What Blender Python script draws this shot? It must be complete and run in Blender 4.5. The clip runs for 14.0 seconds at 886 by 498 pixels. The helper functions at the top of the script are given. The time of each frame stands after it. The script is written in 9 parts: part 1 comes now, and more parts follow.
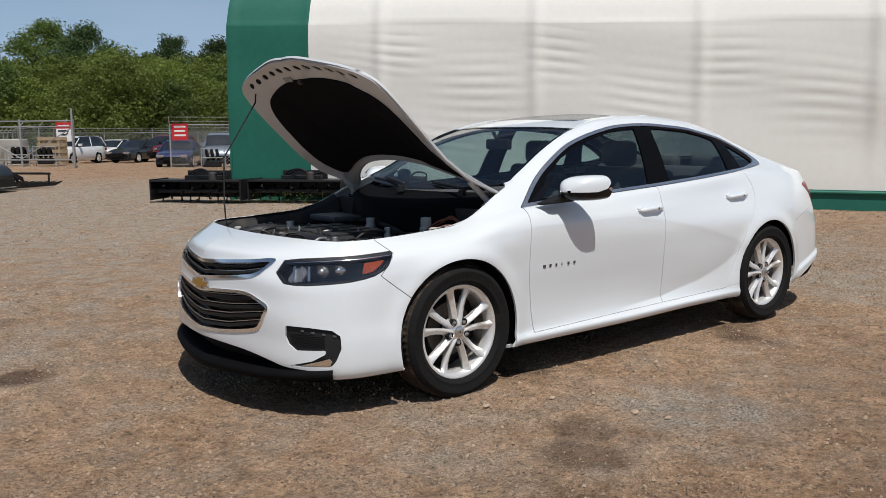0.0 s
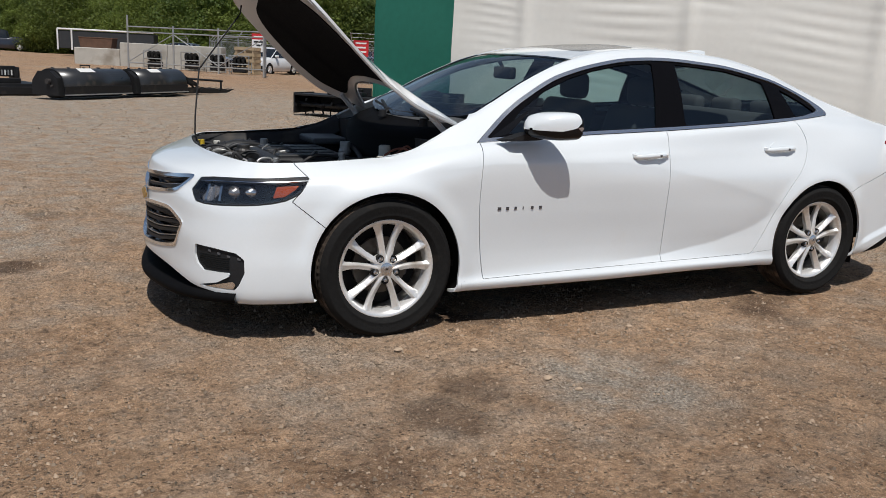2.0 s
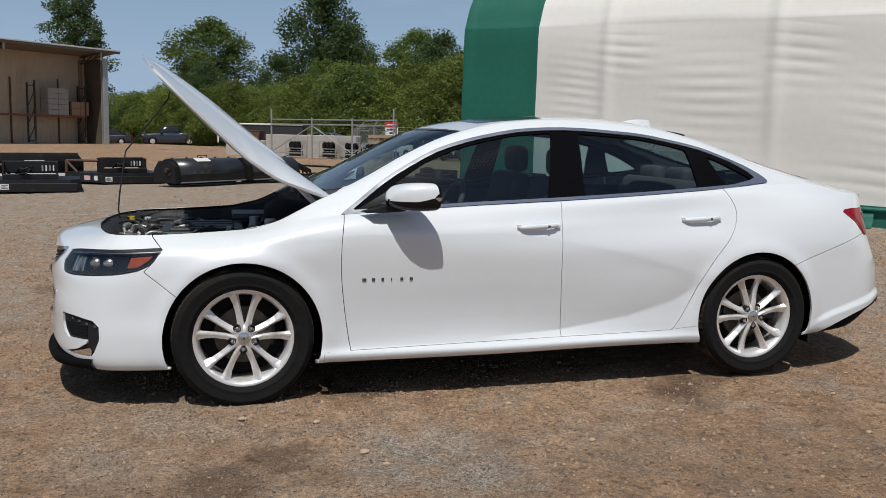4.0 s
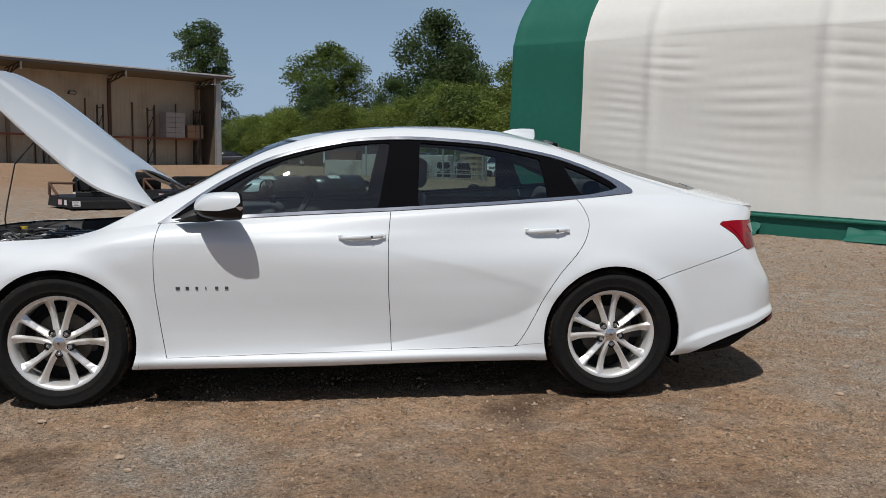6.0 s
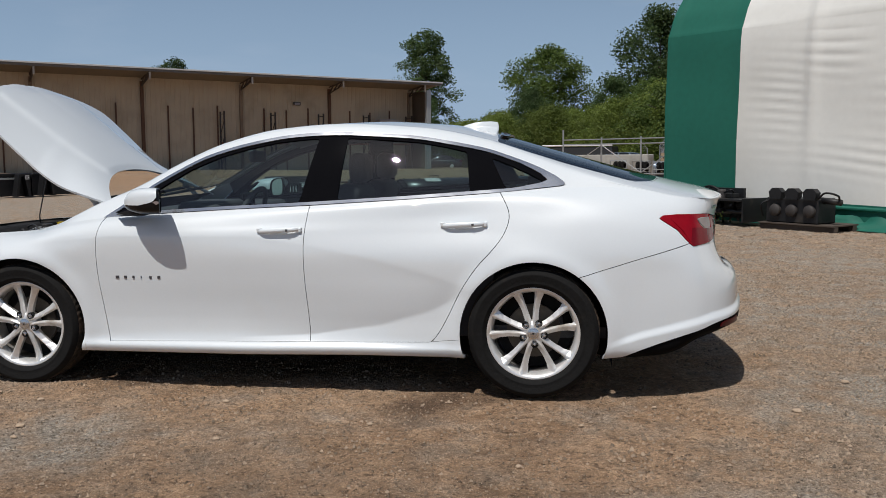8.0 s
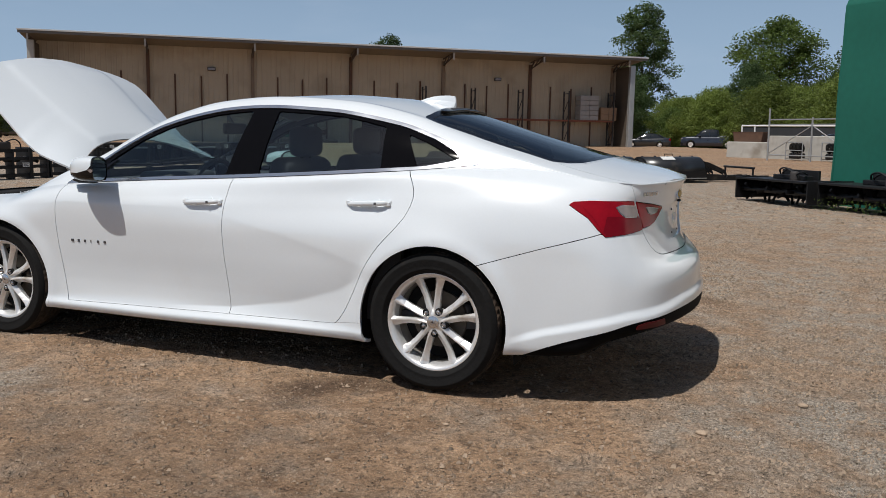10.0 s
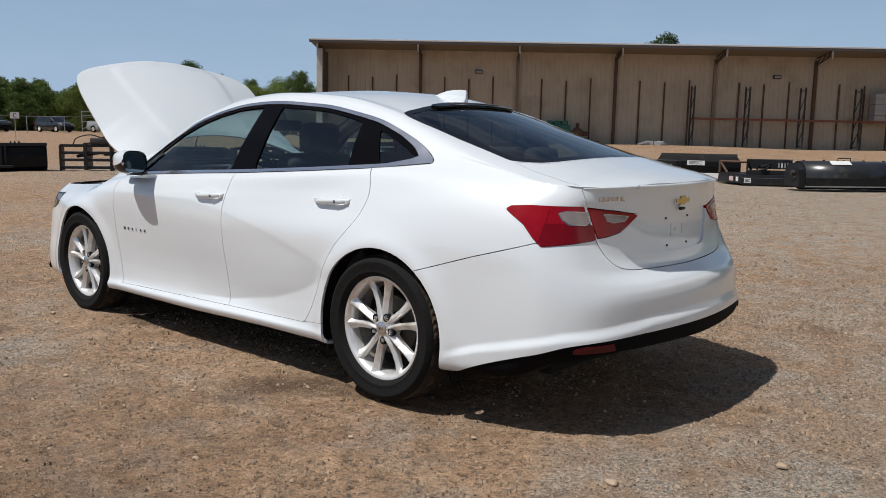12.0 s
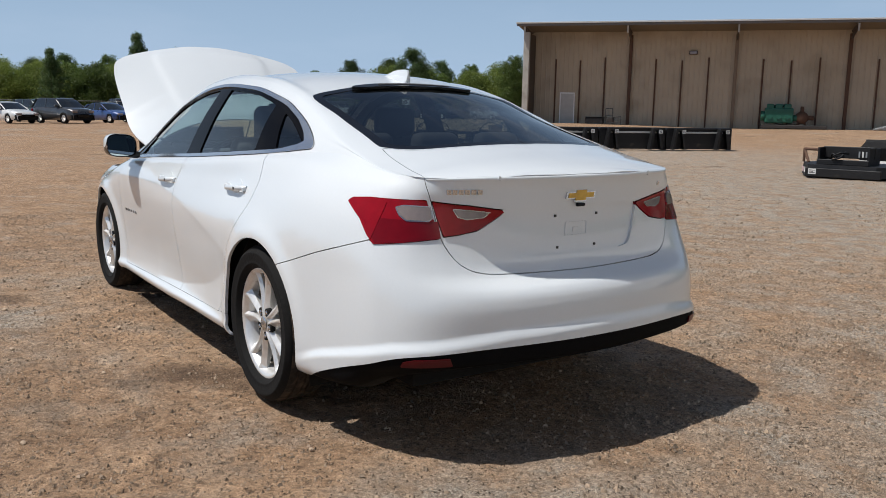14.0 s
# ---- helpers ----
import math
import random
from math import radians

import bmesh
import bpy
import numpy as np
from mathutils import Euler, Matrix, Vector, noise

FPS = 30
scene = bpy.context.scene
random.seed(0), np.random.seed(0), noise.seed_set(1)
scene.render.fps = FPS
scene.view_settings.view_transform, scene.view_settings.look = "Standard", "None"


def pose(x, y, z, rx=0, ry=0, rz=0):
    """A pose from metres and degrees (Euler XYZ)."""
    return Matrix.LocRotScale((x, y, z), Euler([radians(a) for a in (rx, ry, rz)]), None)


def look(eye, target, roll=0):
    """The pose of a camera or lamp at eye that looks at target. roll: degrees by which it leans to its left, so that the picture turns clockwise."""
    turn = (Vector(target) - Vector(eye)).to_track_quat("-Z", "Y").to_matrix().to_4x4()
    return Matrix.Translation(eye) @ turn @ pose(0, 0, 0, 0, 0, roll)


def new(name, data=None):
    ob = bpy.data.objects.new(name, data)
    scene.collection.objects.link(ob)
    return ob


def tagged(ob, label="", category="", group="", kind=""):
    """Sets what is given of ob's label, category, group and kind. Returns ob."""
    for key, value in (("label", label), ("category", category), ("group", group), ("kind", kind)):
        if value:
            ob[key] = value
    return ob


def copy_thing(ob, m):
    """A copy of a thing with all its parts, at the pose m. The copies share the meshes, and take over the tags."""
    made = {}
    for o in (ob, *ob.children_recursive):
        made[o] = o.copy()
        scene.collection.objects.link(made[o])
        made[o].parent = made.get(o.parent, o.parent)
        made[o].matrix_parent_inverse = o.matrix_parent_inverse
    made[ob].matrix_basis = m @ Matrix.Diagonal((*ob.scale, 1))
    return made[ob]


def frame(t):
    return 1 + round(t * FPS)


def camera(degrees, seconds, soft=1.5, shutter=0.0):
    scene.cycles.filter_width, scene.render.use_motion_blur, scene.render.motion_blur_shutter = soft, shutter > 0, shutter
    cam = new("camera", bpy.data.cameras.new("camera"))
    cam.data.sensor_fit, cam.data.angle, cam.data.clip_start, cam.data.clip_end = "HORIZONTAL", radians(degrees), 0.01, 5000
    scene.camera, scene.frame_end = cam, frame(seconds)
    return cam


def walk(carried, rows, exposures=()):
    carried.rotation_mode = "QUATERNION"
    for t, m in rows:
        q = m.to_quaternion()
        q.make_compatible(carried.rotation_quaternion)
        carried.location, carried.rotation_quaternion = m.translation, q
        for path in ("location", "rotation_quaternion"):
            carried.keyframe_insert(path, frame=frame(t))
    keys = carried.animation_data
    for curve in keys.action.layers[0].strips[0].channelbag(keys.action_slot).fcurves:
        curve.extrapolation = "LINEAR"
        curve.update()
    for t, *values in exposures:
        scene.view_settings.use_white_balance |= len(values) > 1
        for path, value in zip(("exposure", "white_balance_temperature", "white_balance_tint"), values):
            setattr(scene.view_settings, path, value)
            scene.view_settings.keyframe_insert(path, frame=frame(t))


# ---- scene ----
cam = camera(55.1, 14.0, 0.85)
PATH = [
    (0, (-2.377, -3.668, 1.328), (-1.169, -2.098, 1.058), -0.4),
    (0.5, (-2.152, -3.789, 1.314), (-1.076, -2.130, 1.007), -0.4),
    (1, (-1.849, -3.813, 1.281), (-0.905, -2.084, 0.932), 0.1),
    (1.5, (-1.492, -3.888, 1.318), (-0.625, -2.129, 0.925), 1.0),
    (2, (-1.163, -4.064, 1.338), (-0.346, -2.293, 0.894), 2.8),
    (2.5, (-0.821, -4.165, 1.310), (-0.101, -2.339, 0.925), 1.7),
    (5, (0.920, -4.704, 1.338), (1.285, -2.752, 1.095), 1.7),
    (5.5, (1.320, -4.727, 1.313), (1.613, -2.762, 1.085), 1.2),
    (6, (1.697, -4.709, 1.295), (1.903, -2.733, 1.071), 0.6),
    (6.5, (2.092, -4.755, 1.316), (2.182, -2.769, 1.092), -0.0),
    (7, (2.499, -4.710, 1.286), (2.449, -2.722, 1.065), -0.4),
    (9.5, (4.395, -4.265, 1.241), (3.712, -2.401, 0.990), 0.2),
    (10, (4.719, -3.988, 1.246), (3.921, -2.175, 0.973), 0.5),
    (10.5, (5.048, -3.774, 1.226), (4.115, -2.029, 0.940), 0.6),
    (11, (5.314, -3.516, 1.217), (4.235, -1.857, 0.928), 0.7),
    (11.5, (5.566, -3.222, 1.230), (4.348, -1.662, 0.947), 0.7),
    (12, (5.828, -2.945, 1.234), (4.490, -1.485, 0.958), 0.7),
    (12.5, (6.040, -2.636, 1.226), (4.605, -1.269, 0.955), 0.8),
    (13, (6.205, -2.302, 1.218), (4.687, -1.028, 0.942), 0.8),
    (13.5, (6.406, -1.972, 1.229), (4.815, -0.796, 0.937), 0.8),
    (14, (6.490, -1.606, 1.243), (4.824, -0.546, 0.926), 0.6),
]
walk(cam, [(t, look(eye, target, roll)) for t, eye, target, roll in PATH],
     [(0, -.22), (1.5, -.21), (3.2, -.30), (5, -.38), (6.5, -.42), (9.5, -.33), (12.5, -.16), (14, -.08)])
# ---- world, sun ----
SUN = Vector((-0.165, -0.495, 1.0)).normalized()
world = bpy.data.worlds.new("world")
scene.world = world
world.use_nodes = True
_n, _l = world.node_tree.nodes, world.node_tree.links
_sky = _n.new("ShaderNodeTexSky")
_sky.sky_type, _sky.sun_disc = "NISHITA", False
_sky.sun_elevation, _sky.sun_rotation = math.asin(SUN.z), math.atan2(SUN.x, SUN.y)
_sky.air_density, _sky.dust_density, _sky.ozone_density = 1.0, 0.8, 2.0
# thin drifting cloud over the blue
_tc, _map, _cn, _cr, _mx = (_n.new("ShaderNode" + k) for k in ("TexCoord", "Mapping", "TexNoise", "ValToRGB", "MixRGB"))
_map.inputs["Scale"].default_value = (1.2, 1.2, 5.0)
_map.inputs["Location"].default_value = (0.35, 0.1, 0.2)
_cn.inputs["Scale"].default_value, _cn.inputs["Detail"].default_value, _cn.inputs["Roughness"].default_value = 2.2, 7.0, 0.55
_cr.color_ramp.elements[0].position, _cr.color_ramp.elements[1].position = 0.50, 0.78
_cr.color_ramp.elements[1].color = (0.55, 0.55, 0.55, 1)
_mx.inputs[2].default_value = (8.2, 8.5, 9.0, 1)
_l.new(_tc.outputs["Generated"], _map.inputs["Vector"])
_l.new(_map.outputs["Vector"], _cn.inputs["Vector"])
_l.new(_cn.outputs["Fac"], _cr.inputs["Fac"])
_l.new(_cr.outputs["Color"], _mx.inputs["Fac"])
_l.new(_sky.outputs["Color"], _mx.inputs[1])
# summer haze low over the horizon
_sep, _hz, _hm = (_n.new("ShaderNode" + k) for k in ("SeparateXYZ", "MapRange", "MixRGB"))
_hz.inputs["From Min"].default_value, _hz.inputs["From Max"].default_value = 0.42, 0.02
_hz.inputs["To Min"].default_value, _hz.inputs["To Max"].default_value = 0.0, 0.80
_hm.inputs[2].default_value = (6.6, 9.3, 13.2, 1)
_l.new(_tc.outputs["Generated"], _sep.inputs[0])
_l.new(_sep.outputs["Z"], _hz.inputs["Value"])
_l.new(_hz.outputs[0], _hm.inputs["Fac"])
_l.new(_mx.outputs["Color"], _hm.inputs[1])
_l.new(_hm.outputs["Color"], _n["Background"].inputs["Color"])
_n["Background"].inputs["Strength"].default_value = 0.066
sun = new("sun", bpy.data.lights.new("sun", "SUN"))
sun.data.energy, sun.data.angle, sun.data.color = 4.8, radians(0.6), (1.0, 0.972, 0.93)
sun.matrix_world = look(SUN * 50, (0, 0, 0))

# ---- materials ----
def mat(name, color, rough=0.6, metal=0.0, vary=0.12, scale=3.0, fine=40.0, bump=0.0, coat=0.0, spec=0.5, stain=None, stain_at=0.62, per=0.0, rough_vary=0.08):
    """A material with grain at two scales. stain: a second colour in patches; per: how far single objects differ in brightness."""
    m = bpy.data.materials.new(name)
    m.use_nodes = True
    n, l = m.node_tree.nodes, m.node_tree.links
    b = n["Principled BSDF"]
    tc = n.new("ShaderNodeTexCoord")
    big, small = n.new("ShaderNodeTexNoise"), n.new("ShaderNodeTexNoise")
    big.inputs["Scale"].default_value, big.inputs["Detail"].default_value = scale, 5.0
    small.inputs["Scale"].default_value, small.inputs["Detail"].default_value = fine, 3.0
    for k in (big, small):
        l.new(tc.outputs["Object"], k.inputs["Vector"])
    add = n.new("ShaderNodeMath")
    add.operation = "ADD"
    l.new(big.outputs["Fac"], add.inputs[0])
    l.new(small.outputs["Fac"], add.inputs[1])
    rng = n.new("ShaderNodeMapRange")
    rng.inputs["From Min"].default_value, rng.inputs["From Max"].default_value = 0.6, 1.4
    rng.inputs["To Min"].default_value, rng.inputs["To Max"].default_value = 1 - vary, 1 + vary
    l.new(add.outputs[0], rng.inputs["Value"])
    mul = n.new("ShaderNodeMixRGB")
    mul.blend_type, mul.inputs["Fac"].default_value = "MULTIPLY", 1.0
    mul.inputs[1].default_value = (*color, 1)
    src = rng.outputs[0]
    if per:
        oi, pr, pm = n.new("ShaderNodeObjectInfo"), n.new("ShaderNodeMapRange"), n.new("ShaderNodeMath")
        pr.inputs["To Min"].default_value, pr.inputs["To Max"].default_value = 1 - per, 1 + per
        pm.operation = "MULTIPLY"
        l.new(oi.outputs["Random"], pr.inputs["Value"])
        l.new(pr.outputs[0], pm.inputs[0])
        l.new(src, pm.inputs[1])
        src = pm.outputs[0]
    l.new(src, mul.inputs[2])
    out = mul.outputs[0]
    if stain:
        st, ramp, sm = n.new("ShaderNodeTexNoise"), n.new("ShaderNodeMapRange"), n.new("ShaderNodeMixRGB")
        st.inputs["Scale"].default_value, st.inputs["Detail"].default_value = scale * 0.7, 8.0
        l.new(tc.outputs["Object"], st.inputs["Vector"])
        ramp.inputs["From Min"].default_value, ramp.inputs["From Max"].default_value = stain_at - 0.08, stain_at + 0.1
        l.new(st.outputs["Fac"], ramp.inputs["Value"])
        l.new(ramp.outputs[0], sm.inputs["Fac"])
        l.new(out, sm.inputs[1])
        sm.inputs[2].default_value = (*stain, 1)
        out = sm.outputs[0]
    l.new(out, b.inputs["Base Color"])
    rr = n.new("ShaderNodeMapRange")
    rr.inputs["To Min"].default_value, rr.inputs["To Max"].default_value = max(rough - rough_vary, 0.01), min(rough + rough_vary, 1)
    l.new(big.outputs["Fac"], rr.inputs["Value"])
    l.new(rr.outputs[0], b.inputs["Roughness"])
    b.inputs["Metallic"].default_value = metal
    b.inputs["Specular IOR Level"].default_value = spec
    if coat:
        b.inputs["Coat Weight"].default_value, b.inputs["Coat Roughness"].default_value = coat, 0.03
    if bump:
        bp = n.new("ShaderNodeBump")
        bp.inputs["Strength"].default_value, bp.inputs["Distance"].default_value = bump, 0.01
        l.new(small.outputs["Fac"], bp.inputs["Height"])
        l.new(bp.outputs[0], b.inputs["Normal"])
    return m


def glass(name, tint, gloss_rough=0.0):
    """Thin glass: tinted view through, and a clear reflection by Fresnel."""
    m = bpy.data.materials.new(name)
    m.use_nodes = True
    n, l = m.node_tree.nodes, m.node_tree.links
    n.remove(n["Principled BSDF"])
    tr, gl, fr, pw, ml, mx = (n.new("ShaderNode" + k) for k in ("BsdfTransparent", "BsdfGlossy", "LayerWeight", "Math", "Math", "MixShader"))
    tr.inputs["Color"].default_value = (*tint, 1)
    gl.inputs["Roughness"].default_value = gloss_rough
    fr.inputs["Blend"].default_value = 0.5
    pw.operation, pw.inputs[1].default_value = "POWER", 4.5
    ml.operation, ml.inputs[1].default_value, ml.inputs[2].default_value = "MULTIPLY_ADD", 0.88, 0.10
    l.new(fr.outputs["Facing"], pw.inputs[0])
    l.new(pw.outputs[0], ml.inputs[0])
    l.new(ml.outputs[0], mx.inputs[0])
    l.new(tr.outputs[0], mx.inputs[1])
    l.new(gl.outputs[0], mx.inputs[2])
    l.new(mx.outputs[0], n["Material Output"].inputs["Surface"])
    return m


WHITE = mat("white_car_paint", (0.700, 0.735, 0.755), 0.32, vary=0.015, scale=1.5, fine=90, coat=1.0, stain=(0.66, 0.64, 0.60), stain_at=0.78, rough_vary=0.03)
BLACK_PLASTIC = mat("black_plastic", (0.012, 0.012, 0.013), 0.55, spec=0.3, vary=0.3, scale=6, fine=120, bump=0.08)
GLOSS_BLACK = mat("gloss_black", (0.006, 0.006, 0.007), 0.16, vary=0.1, spec=0.28)
PILLAR_BLACK = mat("black_pillar_trim", (0.005, 0.005, 0.006), 0.06, vary=0.1, spec=0.04)
CHROME = mat("chrome", (0.86, 0.87, 0.89), 0.17, metal=1.0, vary=0.03, scale=8, rough_vary=0.05)
RUBBER = mat("tyre_rubber", (0.0105, 0.0102, 0.010), 0.85, vary=0.25, scale=9, fine=60, bump=0.25, stain=(0.034, 0.027, 0.021), stain_at=0.70, spec=0.16)
DUSTY_RUBBER = mat("dusty_tread", (0.035, 0.029, 0.024), 0.95, vary=0.4, scale=12, fine=60, bump=0.3, stain=(0.14, 0.10, 0.072), stain_at=0.57, spec=0.15)
ALLOY = mat("silver_alloy", (0.80, 0.79, 0.77), 0.34, metal=0.55, vary=0.08, scale=12, fine=80, stain=(0.42, 0.36, 0.29), stain_at=0.66)
DARK = mat("dark_shell", (0.012, 0.012, 0.012), 0.9, vary=0.2, spec=0.2)
LINER = mat("wheel_liner", (0.016, 0.015, 0.014), 0.95, vary=0.3, scale=8, stain=(0.05, 0.038, 0.028), stain_at=0.62, spec=0.1)
VALANCE = mat("matt_black_valance", (0.0045, 0.0045, 0.005), 0.7, vary=0.3, scale=6, fine=120, spec=0.06)
CAR_GLASS = glass("tinted_car_glass", (0.55, 0.69, 0.69))
SCREEN_GLASS = glass("clear_windscreen_glass", (0.70, 0.80, 0.78))
REAR_GLASS = glass("dark_rear_glass", (0.27, 0.32, 0.33))
CLEAR = glass("clear_lens", (0.86, 0.88, 0.88))
SEAT_GREY = mat("dark_grey_upholstery", (0.050, 0.050, 0.053), 0.8, vary=0.2, scale=5, fine=160, bump=0.2)
TRIM_GREY = mat("grey_interior_trim", (0.065, 0.065, 0.07), 0.7, vary=0.15, fine=120)
LIGHT_TRIM = mat("pale_headliner", (0.42, 0.41, 0.39), 0.9, vary=0.06, fine=150)
RED_LENS = mat("red_lens", (0.25, 0.002, 0.008), 0.16, vary=0.10, scale=26, coat=0.12, spec=0.30)
DEEP_RED = mat("deep_red_lens", (0.15, 0.0015, 0.006), 0.18, vary=0.10, scale=26, coat=0.1, spec=0.26)
LENS_GREY = mat("frosted_lens", (0.24, 0.20, 0.19), 0.15, vary=0.08, scale=60, coat=0.6)
AMBER = mat("amber_lens", (0.33, 0.055, 0.010), 0.18, vary=0.3, scale=30, coat=0.6)
GOLD = mat("gold_badge", (0.50, 0.31, 0.07), 0.35, metal=0.7, vary=0.12, scale=40)
SILVER = mat("bright_trim", (0.60, 0.61, 0.63), 0.22, metal=0.9, vary=0.06)
STEEL_BLACK = mat("black_painted_steel", (0.011, 0.011, 0.012), 0.48, vary=0.3, scale=4, fine=50, bump=0.05, stain=(0.05, 0.042, 0.035), stain_at=0.68, spec=0.35)
STEEL_GREY = mat("galvanised_steel", (0.42, 0.43, 0.43), 0.5, metal=0.7, vary=0.15, scale=3, fine=60)
RUST = mat("rusty_steel", (0.10, 0.052, 0.032), 0.85, vary=0.35, scale=4, fine=40, bump=0.2)
RACK_RED = mat("faded_red_rack", (0.20, 0.065, 0.035), 0.7, vary=0.2, scale=2)
RACK_DARK = mat("dark_rack_steel", (0.035, 0.03, 0.028), 0.7, vary=0.2)
CONCRETE = mat("pale_concrete", (0.42, 0.40, 0.36), 0.9, vary=0.18, scale=1.2, fine=30, bump=0.2, stain=(0.26, 0.23, 0.19), stain_at=0.6)
WALL_METAL = mat("tan_wall_sheet", (0.43, 0.36, 0.265), 0.65, vary=0.12, scale=0.6, fine=18, stain=(0.34, 0.28, 0.20), stain_at=0.60)
ROOF_METAL = mat("pale_roof_sheet", (0.62, 0.63, 0.64), 0.4, metal=0.3, vary=0.1, scale=1.0)
DARK_TIMBER = mat("dark_truss", (0.06, 0.045, 0.035), 0.8, vary=0.2)
FABRIC_WHITE = mat("white_fabric_cover", (0.68, 0.67, 0.63), 0.72, vary=0.035, scale=0.35, fine=9, stain=(0.58, 0.56, 0.51), stain_at=0.64, spec=0.3)
FABRIC_GREEN = mat("green_fabric_cover", (0.012, 0.115, 0.080), 0.62, vary=0.10, scale=0.5, fine=9, spec=0.35)
SIGN_RED = mat("red_sign", (0.50, 0.02, 0.025), 0.5, vary=0.06)
SIGN_WHITE = mat("white_sign", (0.75, 0.75, 0.74), 0.5, vary=0.05)
LABEL = mat("pale_label", (0.68, 0.68, 0.66), 0.6, vary=0.05)
BAR_DARK = mat("dark_print", (0.03, 0.03, 0.035), 0.6, vary=0.05)
ENGINE_GREEN = mat("green_engine_paint", (0.012, 0.10, 0.065), 0.5, vary=0.2, scale=5)
CARTON = mat("brown_carton", (0.28, 0.18, 0.11), 0.85, vary=0.1, scale=3)
CARTON_GREY = mat("grey_carton", (0.33, 0.31, 0.29), 0.85, vary=0.1, scale=3)
TIMBER = mat("pallet_timber", (0.36, 0.27, 0.17), 0.8, vary=0.2, scale=6, fine=50)
BARK = mat("bark", (0.085, 0.065, 0.048), 0.95, vary=0.3, scale=6, fine=40, bump=0.4)


def leaf_mat(name, color, per=0.25):
    m = mat(name, color, 0.55, vary=0.30, scale=0.35, fine=2.2, per=per, spec=0.3)
    n, l = m.node_tree.nodes, m.node_tree.links
    b = n["Principled BSDF"]
    geo, rng, mul = n.new("ShaderNodeNewGeometry"), n.new("ShaderNodeMapRange"), n.new("ShaderNodeMixRGB")
    rng.inputs["To Min"].default_value, rng.inputs["To Max"].default_value = 0.78, 1.28
    mul.blend_type, mul.inputs["Fac"].default_value = "MULTIPLY", 1.0
    l.new(geo.outputs["Random Per Island"], rng.inputs["Value"])
    src = b.inputs["Base Color"].links[0].from_socket
    l.new(src, mul.inputs[1])
    l.new(rng.outputs[0], mul.inputs[2])
    l.new(mul.outputs[0], b.inputs["Base Color"])
    tr, mx = n.new("ShaderNodeBsdfTranslucent"), n.new("ShaderNodeMixShader")
    l.new(mul.outputs[0], tr.inputs["Color"])
    mx.inputs[0].default_value = 0.50
    l.new(b.outputs[0], mx.inputs[1])
    l.new(tr.outputs[0], mx.inputs[2])
    l.new(mx.outputs[0], n["Material Output"].inputs["Surface"])
    return m


LEAF_DARK = leaf_mat("dark_foliage", (0.066, 0.104, 0.036))
LEAF_MID = leaf_mat("green_foliage", (0.102, 0.150, 0.036))
LEAF_LIGHT = leaf_mat("light_foliage", (0.155, 0.200, 0.042))
WEED = leaf_mat("weeds", (0.10, 0.15, 0.035))

# ---- building blocks ----
def part(name, bm, material, parent=None, label="", smooth=False):
    """Links a bmesh as one mesh object under a thing or a part."""
    me = bpy.data.meshes.new(name)
    bm.to_mesh(me)
    bm.free()
    me.materials.append(material)
    if smooth:
        for p in me.polygons:
            p.use_smooth = True
    ob = new(name, me)
    ob.parent = parent
    if label:
        tagged(ob, label)
    return ob


def thing(name, label, category, m=None, group="", kind=""):
    ob = new(name)
    ob.empty_display_size = 0.2
    if m is not None:
        ob.matrix_world = m
    return tagged(ob, label, category, group, kind)


def box(bm, x0, x1, y0, y1, z0, z1, bev=0.0, m=None):
    r = bmesh.ops.create_cube(bm, size=1.0)
    t = Matrix.Translation(((x0 + x1) / 2, (y0 + y1) / 2, (z0 + z1) / 2)) @ Matrix.Diagonal((abs(x1 - x0), abs(y1 - y0), abs(z1 - z0), 1))
    bmesh.ops.transform(bm, matrix=t, verts=r["verts"])
    vs = r["verts"]
    if bev:
        es = list({e for v in vs for e in v.link_edges})
        g = bmesh.ops.bevel(bm, geom=es, offset=bev, segments=1, affect="EDGES")
        vs = list({v for v in vs if v.is_valid} | {v for f in g["faces"] for v in f.verts})
    if m is not None:
        bmesh.ops.transform(bm, matrix=m, verts=vs)
    return vs


def rod(bm, a, b, r, n=8, r2=None):
    """A round bar from a to b."""
    a, b = Vector(a), Vector(b)
    d = b - a
    c = bmesh.ops.create_cone(bm, cap_ends=True, segments=n, radius1=r, radius2=r if r2 is None else r2, depth=d.length)
    q = d.to_track_quat("Z", "Y").to_matrix().to_4x4()
    bmesh.ops.transform(bm, matrix=Matrix.Translation((a + b) / 2) @ q, verts=c["verts"])
    return c["verts"]


def tube(bm, pts, r, n=8):
    """A bent round bar along points."""
    pts = [Vector(p) for p in pts]
    rings = []
    for i, p in enumerate(pts):
        d = (pts[min(i + 1, len(pts) - 1)] - pts[max(i - 1, 0)]).normalized()
        q = d.to_track_quat("Z", "Y")
        rings.append([bm.verts.new(p + q @ Vector((r * math.cos(2 * math.pi * k / n), r * math.sin(2 * math.pi * k / n), 0))) for k in range(n)])
    for a, b in zip(rings, rings[1:]):
        for k in range(n):
            bm.faces.new((a[k], a[(k + 1) % n], b[(k + 1) % n], b[k]))
    bm.faces.new(rings[0][::-1])
    bm.faces.new(rings[-1])


